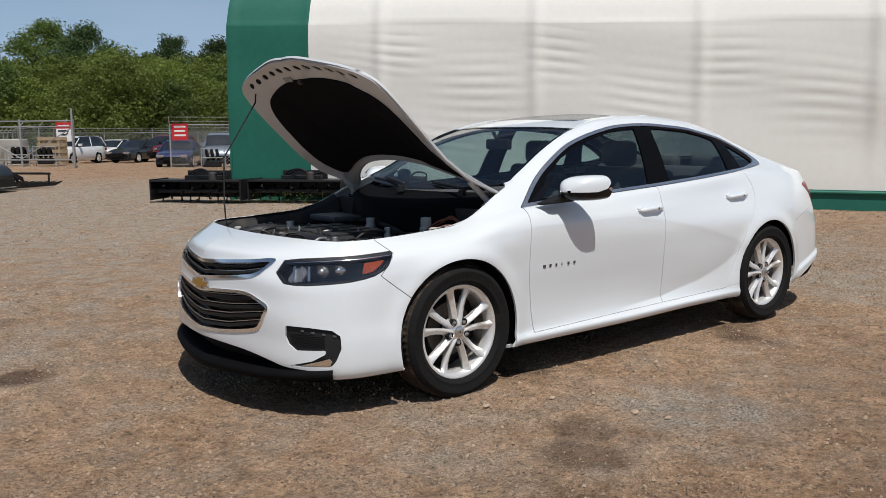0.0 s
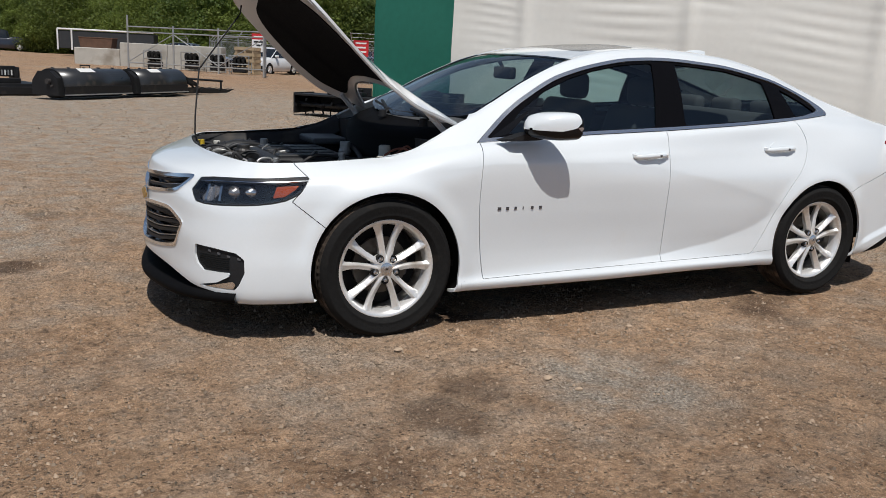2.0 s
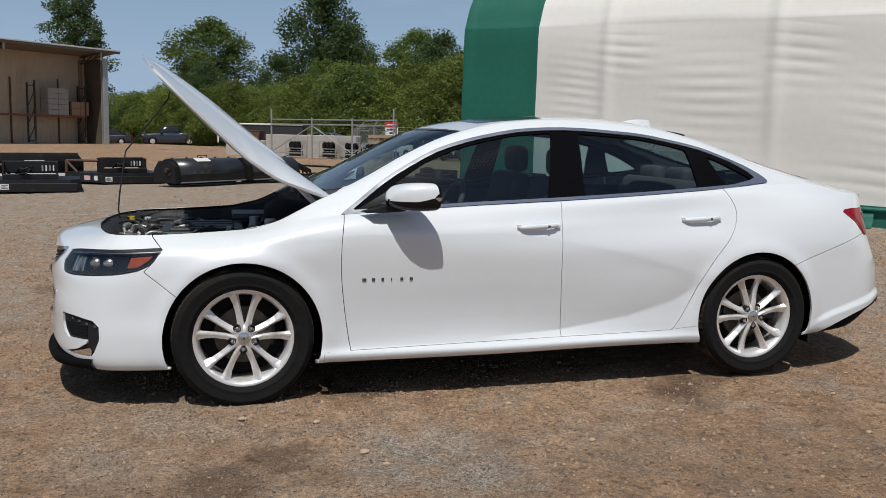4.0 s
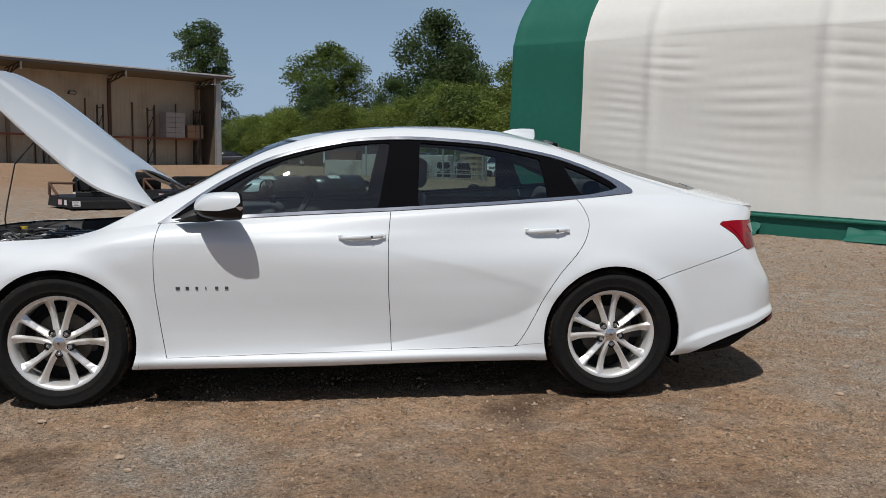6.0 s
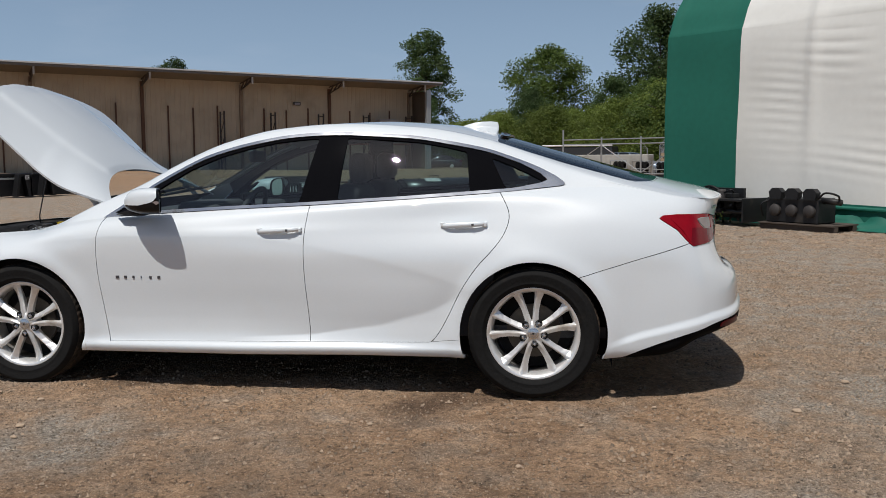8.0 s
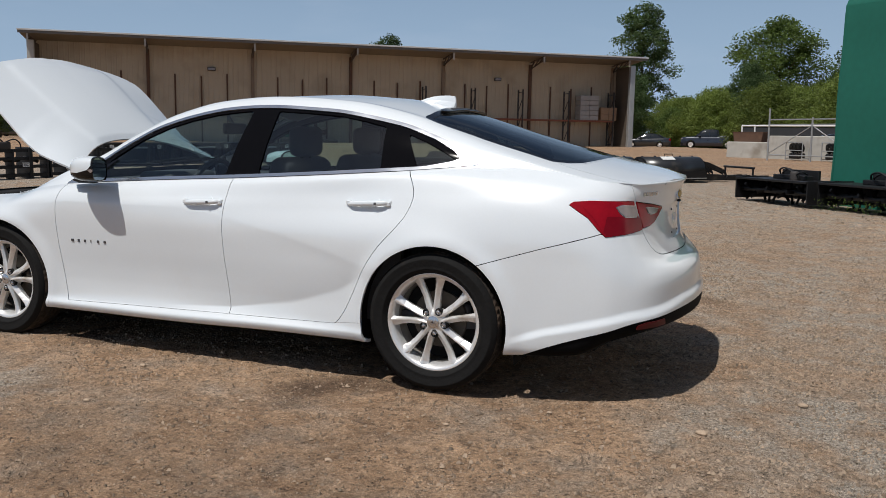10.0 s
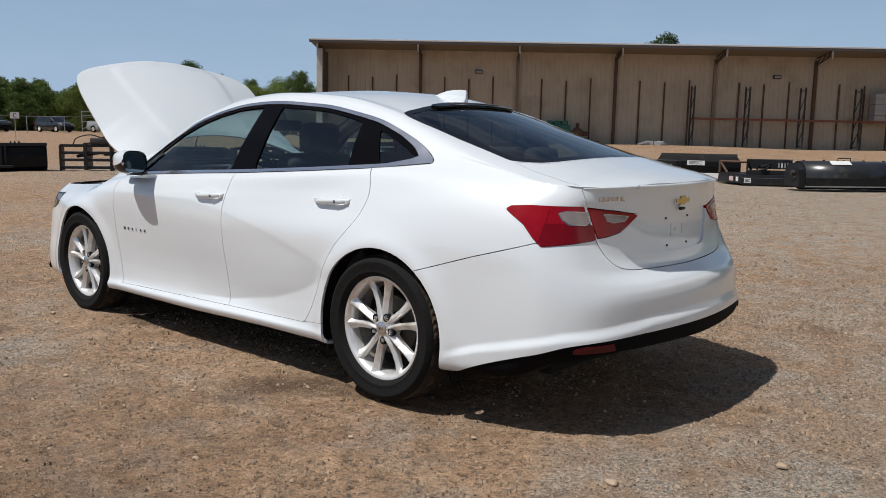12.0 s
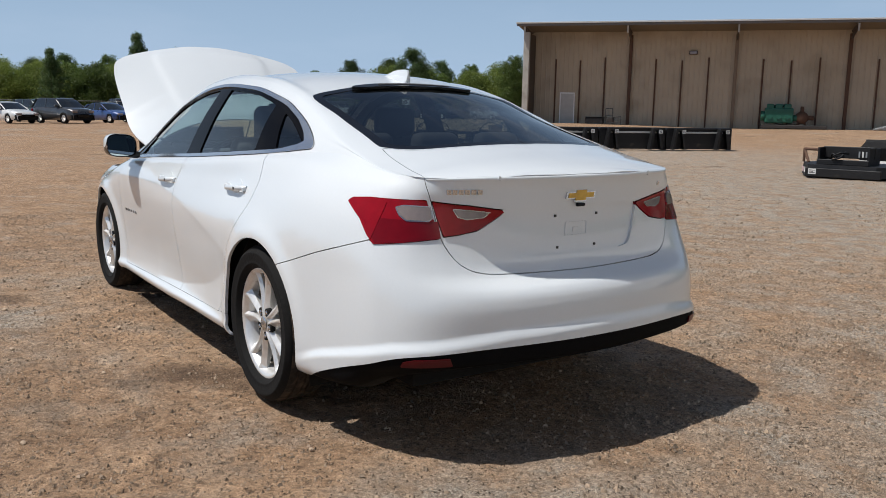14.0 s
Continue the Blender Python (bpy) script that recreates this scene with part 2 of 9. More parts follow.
def lathe(bm, prof, n=48, m=None):
    """Turns a profile of (radius, height) round the z axis, open ended."""
    rings = []
    for r, h in prof:
        rings.append([bm.verts.new((r * math.cos(2 * math.pi * k / n), r * math.sin(2 * math.pi * k / n), h)) for k in range(n)])
    for a, b in zip(rings, rings[1:]):
        for k in range(n):
            bm.faces.new((a[k], a[(k + 1) % n], b[(k + 1) % n], b[k]))
    if m is not None:
        bmesh.ops.transform(bm, matrix=m, verts=[v for r in rings for v in r])


def prism(bm, pts, d, m=None):
    """A flat outline in x, z made d thick along y, from y = 0."""
    a = [bm.verts.new((x, 0, z)) for x, z in pts]
    b = [bm.verts.new((x, d, z)) for x, z in pts]
    bm.faces.new(a)
    bm.faces.new(b[::-1])
    for i in range(len(pts)):
        j = (i + 1) % len(pts)
        bm.faces.new((a[j], a[i], b[i], b[j]))
    if m is not None:
        bmesh.ops.transform(bm, matrix=m, verts=a + b)
    bmesh.ops.recalc_face_normals(bm, faces=bm.faces)


# ---- lie of the land ----
_LAND = [(12.3, 52.9, -0.43), (16.0, 56.8, -0.40), (14.5, 40.7, -0.42), (11.2, 34.7, -0.15), (8.9, 42.3, -0.10), (-6.0, 88.0, -0.20), (0.5, 45.0, 0.0), (5.0, 41.0, 0.0),
         (-41.5, 35.8, 0.64), (-25.0, 50.0, 0.45), (-9.9, 62.0, 0.26), (-59.0, 6.0, 0.21), (-56.0, 9.0, 0.27), (-99.0, 35.0, 0.58), (-15.0, 21.0, 0.0), (-18.5, 5.0, 0.0), (-2.0, 17.0, 0.0),
         (20.0, -15.0, -0.3), (12.6, 4.7, -0.20), (13.7, 3.5, -0.26), (0.0, -30.0, 0.0), (-30.0, -20.0, 0.2), (5.2, 12.8, 0.0), (9.5, 8.0, -0.06)]
_LP = np.array(_LAND)


def land(x, y):
    """Height of the yard: level by the car, gently uneven further off."""
    x, y = np.asarray(x, float), np.asarray(y, float)
    near = np.exp(-((np.maximum(np.hypot(x - 1.5, y - 0.5) - 7.5, 0)) / 5.0) ** 2)
    w = 1.0 / (((x[..., None] - _LP[:, 0]) ** 2 + (y[..., None] - _LP[:, 1]) ** 2 + 6.0) ** 1.5)
    return (1 - near) * (w * _LP[:, 2]).sum(-1) / w.sum(-1)
# ---- the car's skin: curves and surfaces (car frame: x to the rear, front axle at 0, z up) ----
def pchip(xs, ys):
    """A smooth curve through points that never overshoots them."""
    xs, ys = np.asarray(xs, float), np.asarray(ys, float)
    h, d = np.diff(xs), np.diff(ys) / np.diff(xs)
    m = np.zeros(len(xs))
    for i in range(1, len(xs) - 1):
        if d[i - 1] * d[i] > 0:
            w1, w2 = 2 * h[i] + h[i - 1], h[i] + 2 * h[i - 1]
            m[i] = (w1 + w2) / (w1 / d[i - 1] + w2 / d[i])
    m[0], m[-1] = d[0], d[-1]

    def f(x):
        x = np.clip(np.asarray(x, float), xs[0], xs[-1])
        i = np.clip(np.searchsorted(xs, x) - 1, 0, len(xs) - 2)
        t = (x - xs[i]) / h[i]
        return ((2 * t**3 - 3 * t**2 + 1) * ys[i] + (t**3 - 2 * t**2 + t) * h[i] * m[i]
                + (-2 * t**3 + 3 * t**2) * ys[i + 1] + (t**3 - t**2) * h[i] * m[i + 1])
    return f


def spline(pts, n):
    """Catmull-Rom through pts (any dimension), n samples a span."""
    p = np.asarray(pts, float)
    q = np.vstack([2 * p[0] - p[1], p, 2 * p[-1] - p[-2]])
    out = []
    for i in range(1, len(q) - 2):
        t = np.linspace(0, 1, n, endpoint=False)[:, None]
        a, b, c, d = q[i - 1], q[i], q[i + 1], q[i + 2]
        out.append(0.5 * (2 * b + (c - a) * t + (2 * a - 5 * b + 4 * c - d) * t**2 + (3 * b - a - 3 * c + d) * t**3))
    out.append(p[-1:])
    return np.vstack(out)


# plan outline of the widest body, front middle to rear middle, with a profile (inset, height) at each point
STATIONS = [
    ((-0.985, 0.00), ((.07, .19), (.03, .23), (.00, .31), (.00, .40), (.00, .50), (.01, .58), (.02, .66), (.03, .73), (.05, .772), (.11, .797), (.19, .815), (.27, .828))),
    ((-0.945, 0.32), ((.07, .19), (.03, .23), (.00, .30), (.00, .40), (.00, .50), (.01, .58), (.02, .66), (.04, .72), (.06, .764), (.11, .790), (.18, .812), (.25, .828))),
    ((-0.860, 0.595), ((.07, .19), (.03, .21), (.00, .27), (.00, .38), (.00, .48), (.01, .56), (.02, .64), (.05, .70), (.08, .752), (.12, .782), (.17, .808), (.22, .828))),
    ((-0.706, 0.785), ((.06, .185), (.02, .20), (.00, .25), (.00, .36), (.01, .46), (.02, .55), (.03, .62), (.05, .69), (.075, .745), (.10, .775), (.135, .805), (.165, .826))),
    ((-0.500, 0.862), ((.06, .185), (.02, .20), (.00, .25), (.00, .36), (.01, .46), (.015, .55), (.02, .62), (.03, .68), (.045, .735), (.07, .770), (.105, .803), (.135, .828))),
    ((0.000, 0.907), ((.07, .19), (.03, .20), (.012, .24), (.01, .32), (.01, .42), (.01, .54), (.005, .63), (.00, .70), (.015, .755), (.045, .797), (.10, .83), (.165, .852))),
    ((0.300, 0.910), ((.075, .19), (.03, .20), (.012, .235), (.02, .28), (.02, .36), (.018, .48), (.01, .61), (.00, .73), (.006, .80), (.020, .845), (.055, .88), (.10, .905))),
    ((0.500, 0.912), ((.075, .19), (.03, .20), (.012, .235), (.028, .275), (.030, .34), (.025, .46), (.013, .60), (.003, .74), (.005, .815), (.020, .865), (.050, .905), (.093, .930))),
    ((1.200, 0.915), ((.075, .19), (.03, .20), (.012, .235), (.032, .275), (.040, .34), (.034, .46), (.017, .60), (.005, .74), (.016, .835), (.042, .89), (.070, .938), (.098, .967))),
    ((2.000, 0.915), ((.075, .20), (.03, .21), (.012, .245), (.030, .28), (.030, .34), (.020, .46), (.010, .60), (.010, .74), (.044, .855), (.066, .92), (.085, .982), (.106, 1.010))),
    ((2.450, 0.915), ((.075, .20), (.03, .21), (.012, .245), (.015, .28), (.012, .35), (.008, .47), (.003, .61), (.012, .75), (.057, .865), (.086, .94), (.107, 1.01), (.130, 1.039))),
    ((2.830, 0.908), ((.075, .20), (.03, .21), (.012, .25), (.008, .32), (.005, .42), (.002, .54), (.002, .65), (.010, .76), (.046, .865), (.084, .95), (.125, 1.030), (.172, 1.070))),
    ((3.200, 0.888), ((.09, .20), (.04, .215), (.015, .25), (.008, .32), (.006, .42), (.004, .54), (.004, .65), (.010, .76), (.034, .865), (.068, .945), (.124, 1.020), (.20, 1.080))),
    ((3.500, 0.852), ((.10, .215), (.05, .23), (.02, .262), (.010, .33), (.008, .43), (.010, .54), (.015, .65), (.022, .75), (.045, .85), (.078, .925), (.118, .990), (.168, 1.040))),
    ((3.700, 0.790), ((.13, .285), (.07, .298), (.030, .325), (.005, .365), (.003, .46), (.008, .56), (.018, .645), (.036, .72), (.068, .82), (.100, .910), (.120, .970), (.148, 1.020))),
    ((3.850, 0.640), ((.17, .312), (.09, .324), (.032, .345), (.000, .375), (.000, .47), (.006, .565), (.026, .625), (.066, .69), (.105, .78), (.128, .90), (.128, .965), (.130, 1.013))),
    ((3.935, 0.340), ((.20, .324), (.11, .334), (.036, .352), (.000, .375), (.000, .49), (.005, .570), (.026, .618), (.092, .672), (.120, .75), (.128, .88), (.118, .962), (.103, 1.012))),
    ((3.965, 0.000), ((.21, .324), (.11, .334), (.036, .350), (.000, .372), (.000, .49), (.005, .572), (.028, .622), (.098, .676), (.127, .75), (.131, .88), (.118, .962), (.101, 1.012))),
]
PER = 40
_pl = [p for p, _ in STATIONS]
# carried past the middle on both ends, so that the nose and the tail are round there
_out = spline([(_pl[1][0], -_pl[1][1])] + _pl + [(_pl[-2][0], -_pl[-2][1])], PER)[PER:-PER]
_len = np.concatenate([[0], np.cumsum(np.linalg.norm(np.diff(_out, axis=0), axis=1))])
# fixed marks along the outline, one a station, so that panel edges keep their numbers
_keys = np.array([0, .324, .620, .885, 1.119, 1.621, 1.921, 2.121, 2.821, 3.621, 4.071, 4.451, 4.822, 5.125, 5.338, 5.553, 5.866, 6.2077])
_len = np.interp(_len, _len[::PER], _keys)
S_END = float(_len[-1])
_ox, _oy = (lambda s: np.interp(s, _len, _out[:, 0])), (lambda s: np.interp(s, _len, _out[:, 1]))
_rows = np.array([rows for _, rows in STATIONS])
ROWS = _rows.shape[1]
_fd = [pchip(_keys, _rows[:, r, 0]) for r in range(ROWS)]
_fz = [pchip(_keys, _rows[:, r, 1]) for r in range(ROWS)]


def s_of_x(x):
    """Where along the outline the side has this x."""
    i = np.searchsorted(_out[:, 0], x)
    return float(np.interp(x, _out[:, 0], _len))


def creases(s, x, z):
    """Pressed lines along the doors and the rear bumper, as extra inset."""
    zc = np.interp(x, (.2, .55, 1.33, 1.65, 2.02, 2.35, 2.6), (.80, .836, .834, .79, .715, .624, .53))
    win = np.clip((x - .12) / .45, 0, 1) * np.clip((2.64 - x) / .30, 0, 1)
    a = .0045 * win * (1 - np.exp(-np.maximum(zc - z, 0) / .032)) * np.clip((z - .27) / .12, 0, 1)
    zl = np.interp(x, (.6, 1.26, 1.66, 2.04, 2.31, 2.45), (.275, .29, .31, .37, .452, .53))
    wl = np.clip((x - 1.2) / .5, 0, 1) * np.clip((2.58 - x) / .18, 0, 1)
    b = .015 * wl * np.where(z > zl, np.exp(-np.maximum(z - zl, 0) / .12), np.clip((z - .27) / np.maximum(zl - .27, .02), 0, 1))
    q = np.asarray(s)[:, None] + 0 * z
    zb = np.interp(q, (4.80, 4.994, 5.385, 5.816, 6.2), (.29, .354, .445, .488, .495))
    c = -.015 * np.clip((q - 4.82) / .12, 0, 1) * np.clip((zb - z) / .030, 0, 1)
    return a + b + c


def lower_grid(s, sub=6):
    """The lower body at the outline places s: an array (len(s), rows, 3), left side (y negative)."""
    s = np.asarray(s, float)
    e = 0.004
    tx, ty = _ox(np.minimum(s + e, S_END)) - _ox(np.maximum(s - e, 0)), _oy(np.minimum(s + e, S_END)) - _oy(np.maximum(s - e, 0))
    ln = np.hypot(tx, ty)
    nx, ny = -ty / ln, tx / ln
    k = np.clip(np.minimum(s, S_END - s) / 0.02, 0, 1)
    nx, ny = np.where(k < 1, np.where(s < 1, -1.0, 1.0) * (1 - k) + nx * k, nx), ny * k
    ctrl = np.stack([np.stack([f(s) for f in _fd], 1), np.stack([f(s) for f in _fz], 1)], 2)
    v = np.linspace(0, ROWS - 1, (ROWS - 1) * sub + 1)
    q = np.concatenate([2 * ctrl[:, :1] - ctrl[:, 1:2], ctrl, 2 * ctrl[:, -1:] - ctrl[:, -2:-1]], 1)
    i = np.minimum(v.astype(int), ROWS - 2)
    t = (v - i)[None, :, None]
    a, b, c, d = q[:, i], q[:, i + 1], q[:, i + 2], q[:, i + 3]
    r = 0.5 * (2 * b + (c - a) * t + (2 * a - 5 * b + 4 * c - d) * t**2 + (3 * b - a - 3 * c + d) * t**3)
    # soft flares round the wheel openings
    x0 = _ox(s)[:, None] + 0 * r[..., 0]
    flare = np.zeros_like(x0)
    for cx in (0.0, 2.829):
        rad = np.hypot(x0 - cx, r[..., 1] - 0.335)
        flare = np.maximum(flare, 0.014 * np.exp(-((rad - 0.385) / 0.055) ** 2) * (r[..., 1] > 0.2))
    d_in = r[..., 0] - flare + creases(s, x0, r[..., 1])
    return np.stack([_ox(s)[:, None] - nx[:, None] * d_in, -(_oy(s)[:, None] - ny[:, None] * d_in), r[..., 1]], 2)


# upper body: the roof's rail and the middle line, over x
_RAIL = np.array([(0, 0.748, 0.853), (0.15, 0.745, 0.885), (0.28, 0.735, 0.945), (0.38, 0.715, 0.995), (0.6, 0.672, 1.0863), (0.85, 0.635, 1.2131), (1.11, 0.605, 1.3192), (1.42, 0.582, 1.39), (1.75, 0.575, 1.412), (2.2, 0.575, 1.388), (2.55, 0.585, 1.325), (2.83, 0.608, 1.2349), (3, 0.628, 1.176), (3.3, 0.662, 1.092), (3.5, 0.664, 1.046), (3.65, 0.640, 1.024), (3.76, 0.60, 1.0165), (3.84, 0.56, 1.014)])
_MID = np.array([(0, 0.86), (0.25, 0.955), (0.4, 1.025), (0.7, 1.1887), (1, 1.345), (1.2, 1.3985), (1.4, 1.429), (1.65, 1.449), (1.95, 1.456), (2.3, 1.4347), (2.65, 1.3632), (3, 1.262), (3.36, 1.16), (3.6, 1.098), (3.75, 1.063), (3.84, 1.035), (3.875, 1.015)])
rail_y, rail_z, mid_z = pchip(_RAIL[:, 0], _RAIL[:, 1]), pchip(_RAIL[:, 0], _RAIL[:, 2]), pchip(_MID[:, 0], _MID[:, 1])
_belt = lower_grid(np.linspace(s_of_x(-0.2), S_END - 0.4, 400))[:, -1]
_bi = np.argsort(_belt[:, 0])


def belt(x):
    return np.interp(x, _belt[_bi, 0], -_belt[_bi, 1]), np.interp(x, _belt[_bi, 0], _belt[_bi, 2])


def upper_grid(x, nside=16, ntop=22):
    """The upper body at the places x: belt line, side, rail, then over to the middle. (len(x), rows, 3), left side."""
    x = np.asarray(x, float)
    by, bz = belt(x)
    ey, ez, cz = rail_y(x), rail_z(x), mid_z(x)
    ey = np.minimum(ey, by - 0.002)
    bulge = 0.018 * np.clip((ez - bz) / 0.3, 0, 1)
    rows = [(by, bz), ((by + ey) / 2 + bulge, (bz + ez) / 2 + bulge * .4), (ey, ez)]
    for w in (0.86, 0.62, 0.35, 0.12, 0.0):
        rows.append((ey * w, cz - (cz - ez) * w**2.3))
    p = np.array([[r[0], r[1]] for r in rows])
    p = np.moveaxis(p, 2, 0)
    q = np.concatenate([2 * p[:, :1] - p[:, 1:2], p, p[:, -1:] * 0 + np.stack([-p[:, -2:-1, 0], p[:, -2:-1, 1]], 2)], 1)
    v = np.concatenate([np.linspace(0, 2, nside, endpoint=False), np.linspace(2, 7, ntop + 1)])
    i = np.minimum(v.astype(int), 6)
    t = (v - i)[None, :, None]
    a, b, c, d = q[:, i], q[:, i + 1], q[:, i + 2], q[:, i + 3]
    r = 0.5 * (2 * b + (c - a) * t + (2 * a - 5 * b + 4 * c - d) * t**2 + (3 * b - a - 3 * c + d) * t**3)
    return np.stack([x[:, None] + 0 * r[..., 0], -r[..., 0], r[..., 1]], 2)


# ---- cutting panels out of a surface ----
def sd_poly(p, poly):
    """Signed distance of the points p (n, 2) to a polygon, positive inside."""
    poly = np.asarray(poly, float)
    best, inside = np.full(len(p), 1e9), np.zeros(len(p), bool)
    for a, b in zip(poly, np.roll(poly, -1, 0)):
        e, w = b - a, p - a
        k = np.clip((w @ e) / max(e @ e, 1e-12), 0, 1)
        best = np.minimum(best, np.linalg.norm(w - k[:, None] * e, axis=1))
        up = (a[1] <= p[:, 1]) != (b[1] <= p[:, 1])
        cross = a[0] + (p[:, 1] - a[1]) * e[0] / (e[1] if e[1] else 1e-9)
        inside ^= up & (p[:, 0] < cross)
    return np.where(inside, best, -best)


def along(pts, closed=False, n=8):
    """A smooth line through a few points, for panel edges."""
    if closed:
        pts = list(pts)
        q = spline(pts[-2:] + pts + pts[:2], n)
        return q[2 * n:-2 * n]
    return spline(pts, n)


class Skin:
    """Points, two flat coordinates for each, and faces, which can be cut along any line."""

    def __init__(self, pos, uv, faces):
        self.pos, self.uv, self.faces = pos, uv, faces

    @classmethod
    def grid(cls, g, uv):
        nu, nv = g.shape[:2]
        i = np.arange(nu * nv).reshape(nu, nv)
        f = np.stack([i[:-1, :-1], i[1:, :-1], i[1:, 1:], i[:-1, 1:]], 2).reshape(-1, 4)
        return cls(g.reshape(-1, 3), uv.reshape(-1, 2), [tuple(r) for r in f.tolist()])

    def cut(self, val):
        """What is left where val >= 0; val: one number for each point."""
        val = np.where(np.abs(val) < 1e-5, 1e-5, val)
        keep = val > 0
        pos, uv, made, faces = list(self.pos), list(self.uv), {}, []
        kl = keep.tolist()
        for f in self.faces:
            n = sum(kl[i] for i in f)
            if n == len(f):
                faces.append(f)
            elif n:
                out = []
                for a, b in zip(f, f[1:] + f[:1]):
                    if kl[a]:
                        out.append(a)
                    if kl[a] != kl[b]:
                        key = (a, b) if a < b else (b, a)
                        if key not in made:
                            t = val[key[0]] / (val[key[0]] - val[key[1]])
                            made[key] = len(pos)
                            pos.append(pos[key[0]] * (1 - t) + pos[key[1]] * t)
                            uv.append(uv[key[0]] * (1 - t) + uv[key[1]] * t)
                        out.append(made[key])
                if len(out) > 2:
                    faces.append(tuple(out))
        used = sorted({i for f in faces for i in f})
        if not used:
            return Skin(np.zeros((0, 3)), np.zeros((0, 2)), [])
        new_i = {u: k for k, u in enumerate(used)}
        return Skin(np.array([pos[u] for u in used]), np.array([uv[u] for u in used]), [tuple(new_i[i] for i in f) for f in faces])

    def inside(self, poly, grow=0.0):
        return self.cut(sd_poly(self.uv, poly) + grow) if len(self.pos) else self

    def outside(self, poly, gap=0.0):
        return self.cut(-sd_poly(self.uv, poly) - gap) if len(self.pos) else self
# ---- ground ----
# spills, then three broad darker patches: x, y, size, strength; bare patches of crushed stone: x, y, reach
SPILLS_AND_PATCHES = [(-1.43, 1.43, 0.19, 0.8), (-1.3, 3.04, 0.15, 0.5), (0.15, -1.29, 0.20, 0.62), (0.37, -1.13, 0.17, 0.5), (-0.19, -1.64, 0.20, 0.52), (0.73, -0.24, 0.17, 0.9), (-1.83, -1.88, 0.3, 0.35), (1.3, -1.9, .85, .14), (2.5, -1.7, .9, .18), (3.2, -2.3, .7, .16)]
CRUSHED = [(1, -1.26, 0.55), (-2.23, 2.62, 1.6), (-3.61, 1.39, 1.2), (5.98, 2.2, 2.4), (5.23, -0.22, 1.3), (6.7, 5.62, 3), (4.34, 3.76, 1.6), (9.57, 7.18, 3), (0, 14, 13), (-14, 15, 11)]


def ground_material():
    m = bpy.data.materials.new("dirt_and_gravel")
    m.use_nodes = True
    n, l = m.node_tree.nodes, m.node_tree.links
    b = n["Principled BSDF"]
    tc = n.new("ShaderNodeTexCoord")

    def noise_at(scale, detail=6.0, rough=0.6, stretch=None):
        t = n.new("ShaderNodeTexNoise")
        t.inputs["Scale"].default_value, t.inputs["Detail"].default_value, t.inputs["Roughness"].default_value = scale, detail, rough
        if stretch:
            mp = n.new("ShaderNodeMapping")
            mp.inputs["Scale"].default_value, mp.inputs["Rotation"].default_value = stretch, (0, 0, radians(20))
            l.new(tc.outputs["Object"], mp.inputs["Vector"])
            l.new(mp.outputs[0], t.inputs["Vector"])
        else:
            l.new(tc.outputs["Object"], t.inputs["Vector"])
        return t.outputs["Fac"]

    def ramp(src, lo, hi):
        r = n.new("ShaderNodeMapRange")
        r.inputs["From Min"].default_value, r.inputs["From Max"].default_value = lo, hi
        l.new(src, r.inputs["Value"])
        return r.outputs[0]

    def mix(fac, a, c, mode="MIX"):
        x = n.new("ShaderNodeMixRGB")
        x.blend_type = mode
        l.new(fac, x.inputs["Fac"]) if not isinstance(fac, float) else setattr(x.inputs["Fac"], "default_value", fac)
        for k, v in ((1, a), (2, c)):
            if isinstance(v, tuple):
                x.inputs[k].default_value = (*v, 1)
            else:
                l.new(v, x.inputs[k])
        return x.outputs[0]

    dirt = mix(ramp(noise_at(0.7), 0.38, 0.64), (0.230, 0.138, 0.080), (0.325, 0.210, 0.128))
    dirt = mix(ramp(noise_at(9.079, 7.880, 0.72), 0.42, 0.64), dirt, (0.410, 0.272, 0.170))
    dirt = mix(ramp(noise_at(26.0, 5.0, 0.75), 0.53, 0.62), dirt, (0.150, 0.097, 0.062))
    # grey-brown crushed stone in drifts and wheel tracks
    gravel = mix(ramp(noise_at(75.0, 4.0, 0.75), 0.36, 0.64), (0.135, 0.115, 0.093), (0.475, 0.412, 0.338))
    gravel = mix(ramp(noise_at(4.035, 5.910, 0.580), 0.45, 0.7), gravel, dirt)
    drift = ramp(noise_at(0.28, 9.0, 0.66, (1.009, 1.674, 0.966)), 0.53, 0.70)
    blot = noise_at(2.219, 6.895, 0.628)
    for sx, sy, sr in CRUSHED:
        dist, warp, top = n.new("ShaderNodeVectorMath"), n.new("ShaderNodeMath"), n.new("ShaderNodeMath")
        dist.operation, warp.operation, top.operation = "DISTANCE", "MULTIPLY_ADD", "MAXIMUM"
        dist.inputs[1].default_value = (sx, sy, 0)
        l.new(tc.outputs["Object"], dist.inputs[0])
        l.new(blot, warp.inputs[0])
        warp.inputs[1].default_value = sr * 2.6
        l.new(dist.outputs["Value"], warp.inputs[2])
        l.new(ramp(warp.outputs[0], sr * 2.5, sr * 1.7), top.inputs[0])
        l.new(drift, top.inputs[1])
        drift = top.outputs[0]
    col = mix(drift, dirt, gravel)
    # dark damp or oily marks
    col = mix(ramp(noise_at(0.555, 4.925, 0.483), 0.66, 0.76), col, (0.076, 0.049, 0.034))
    # spills and damp hollows of their own shape, and broad darker patches
    wob = n.new("ShaderNodeTexNoise")
    wob.inputs["Scale"].default_value, wob.inputs["Detail"].default_value = 3.5, 6.0
    l.new(tc.outputs["Object"], wob.inputs["Vector"])
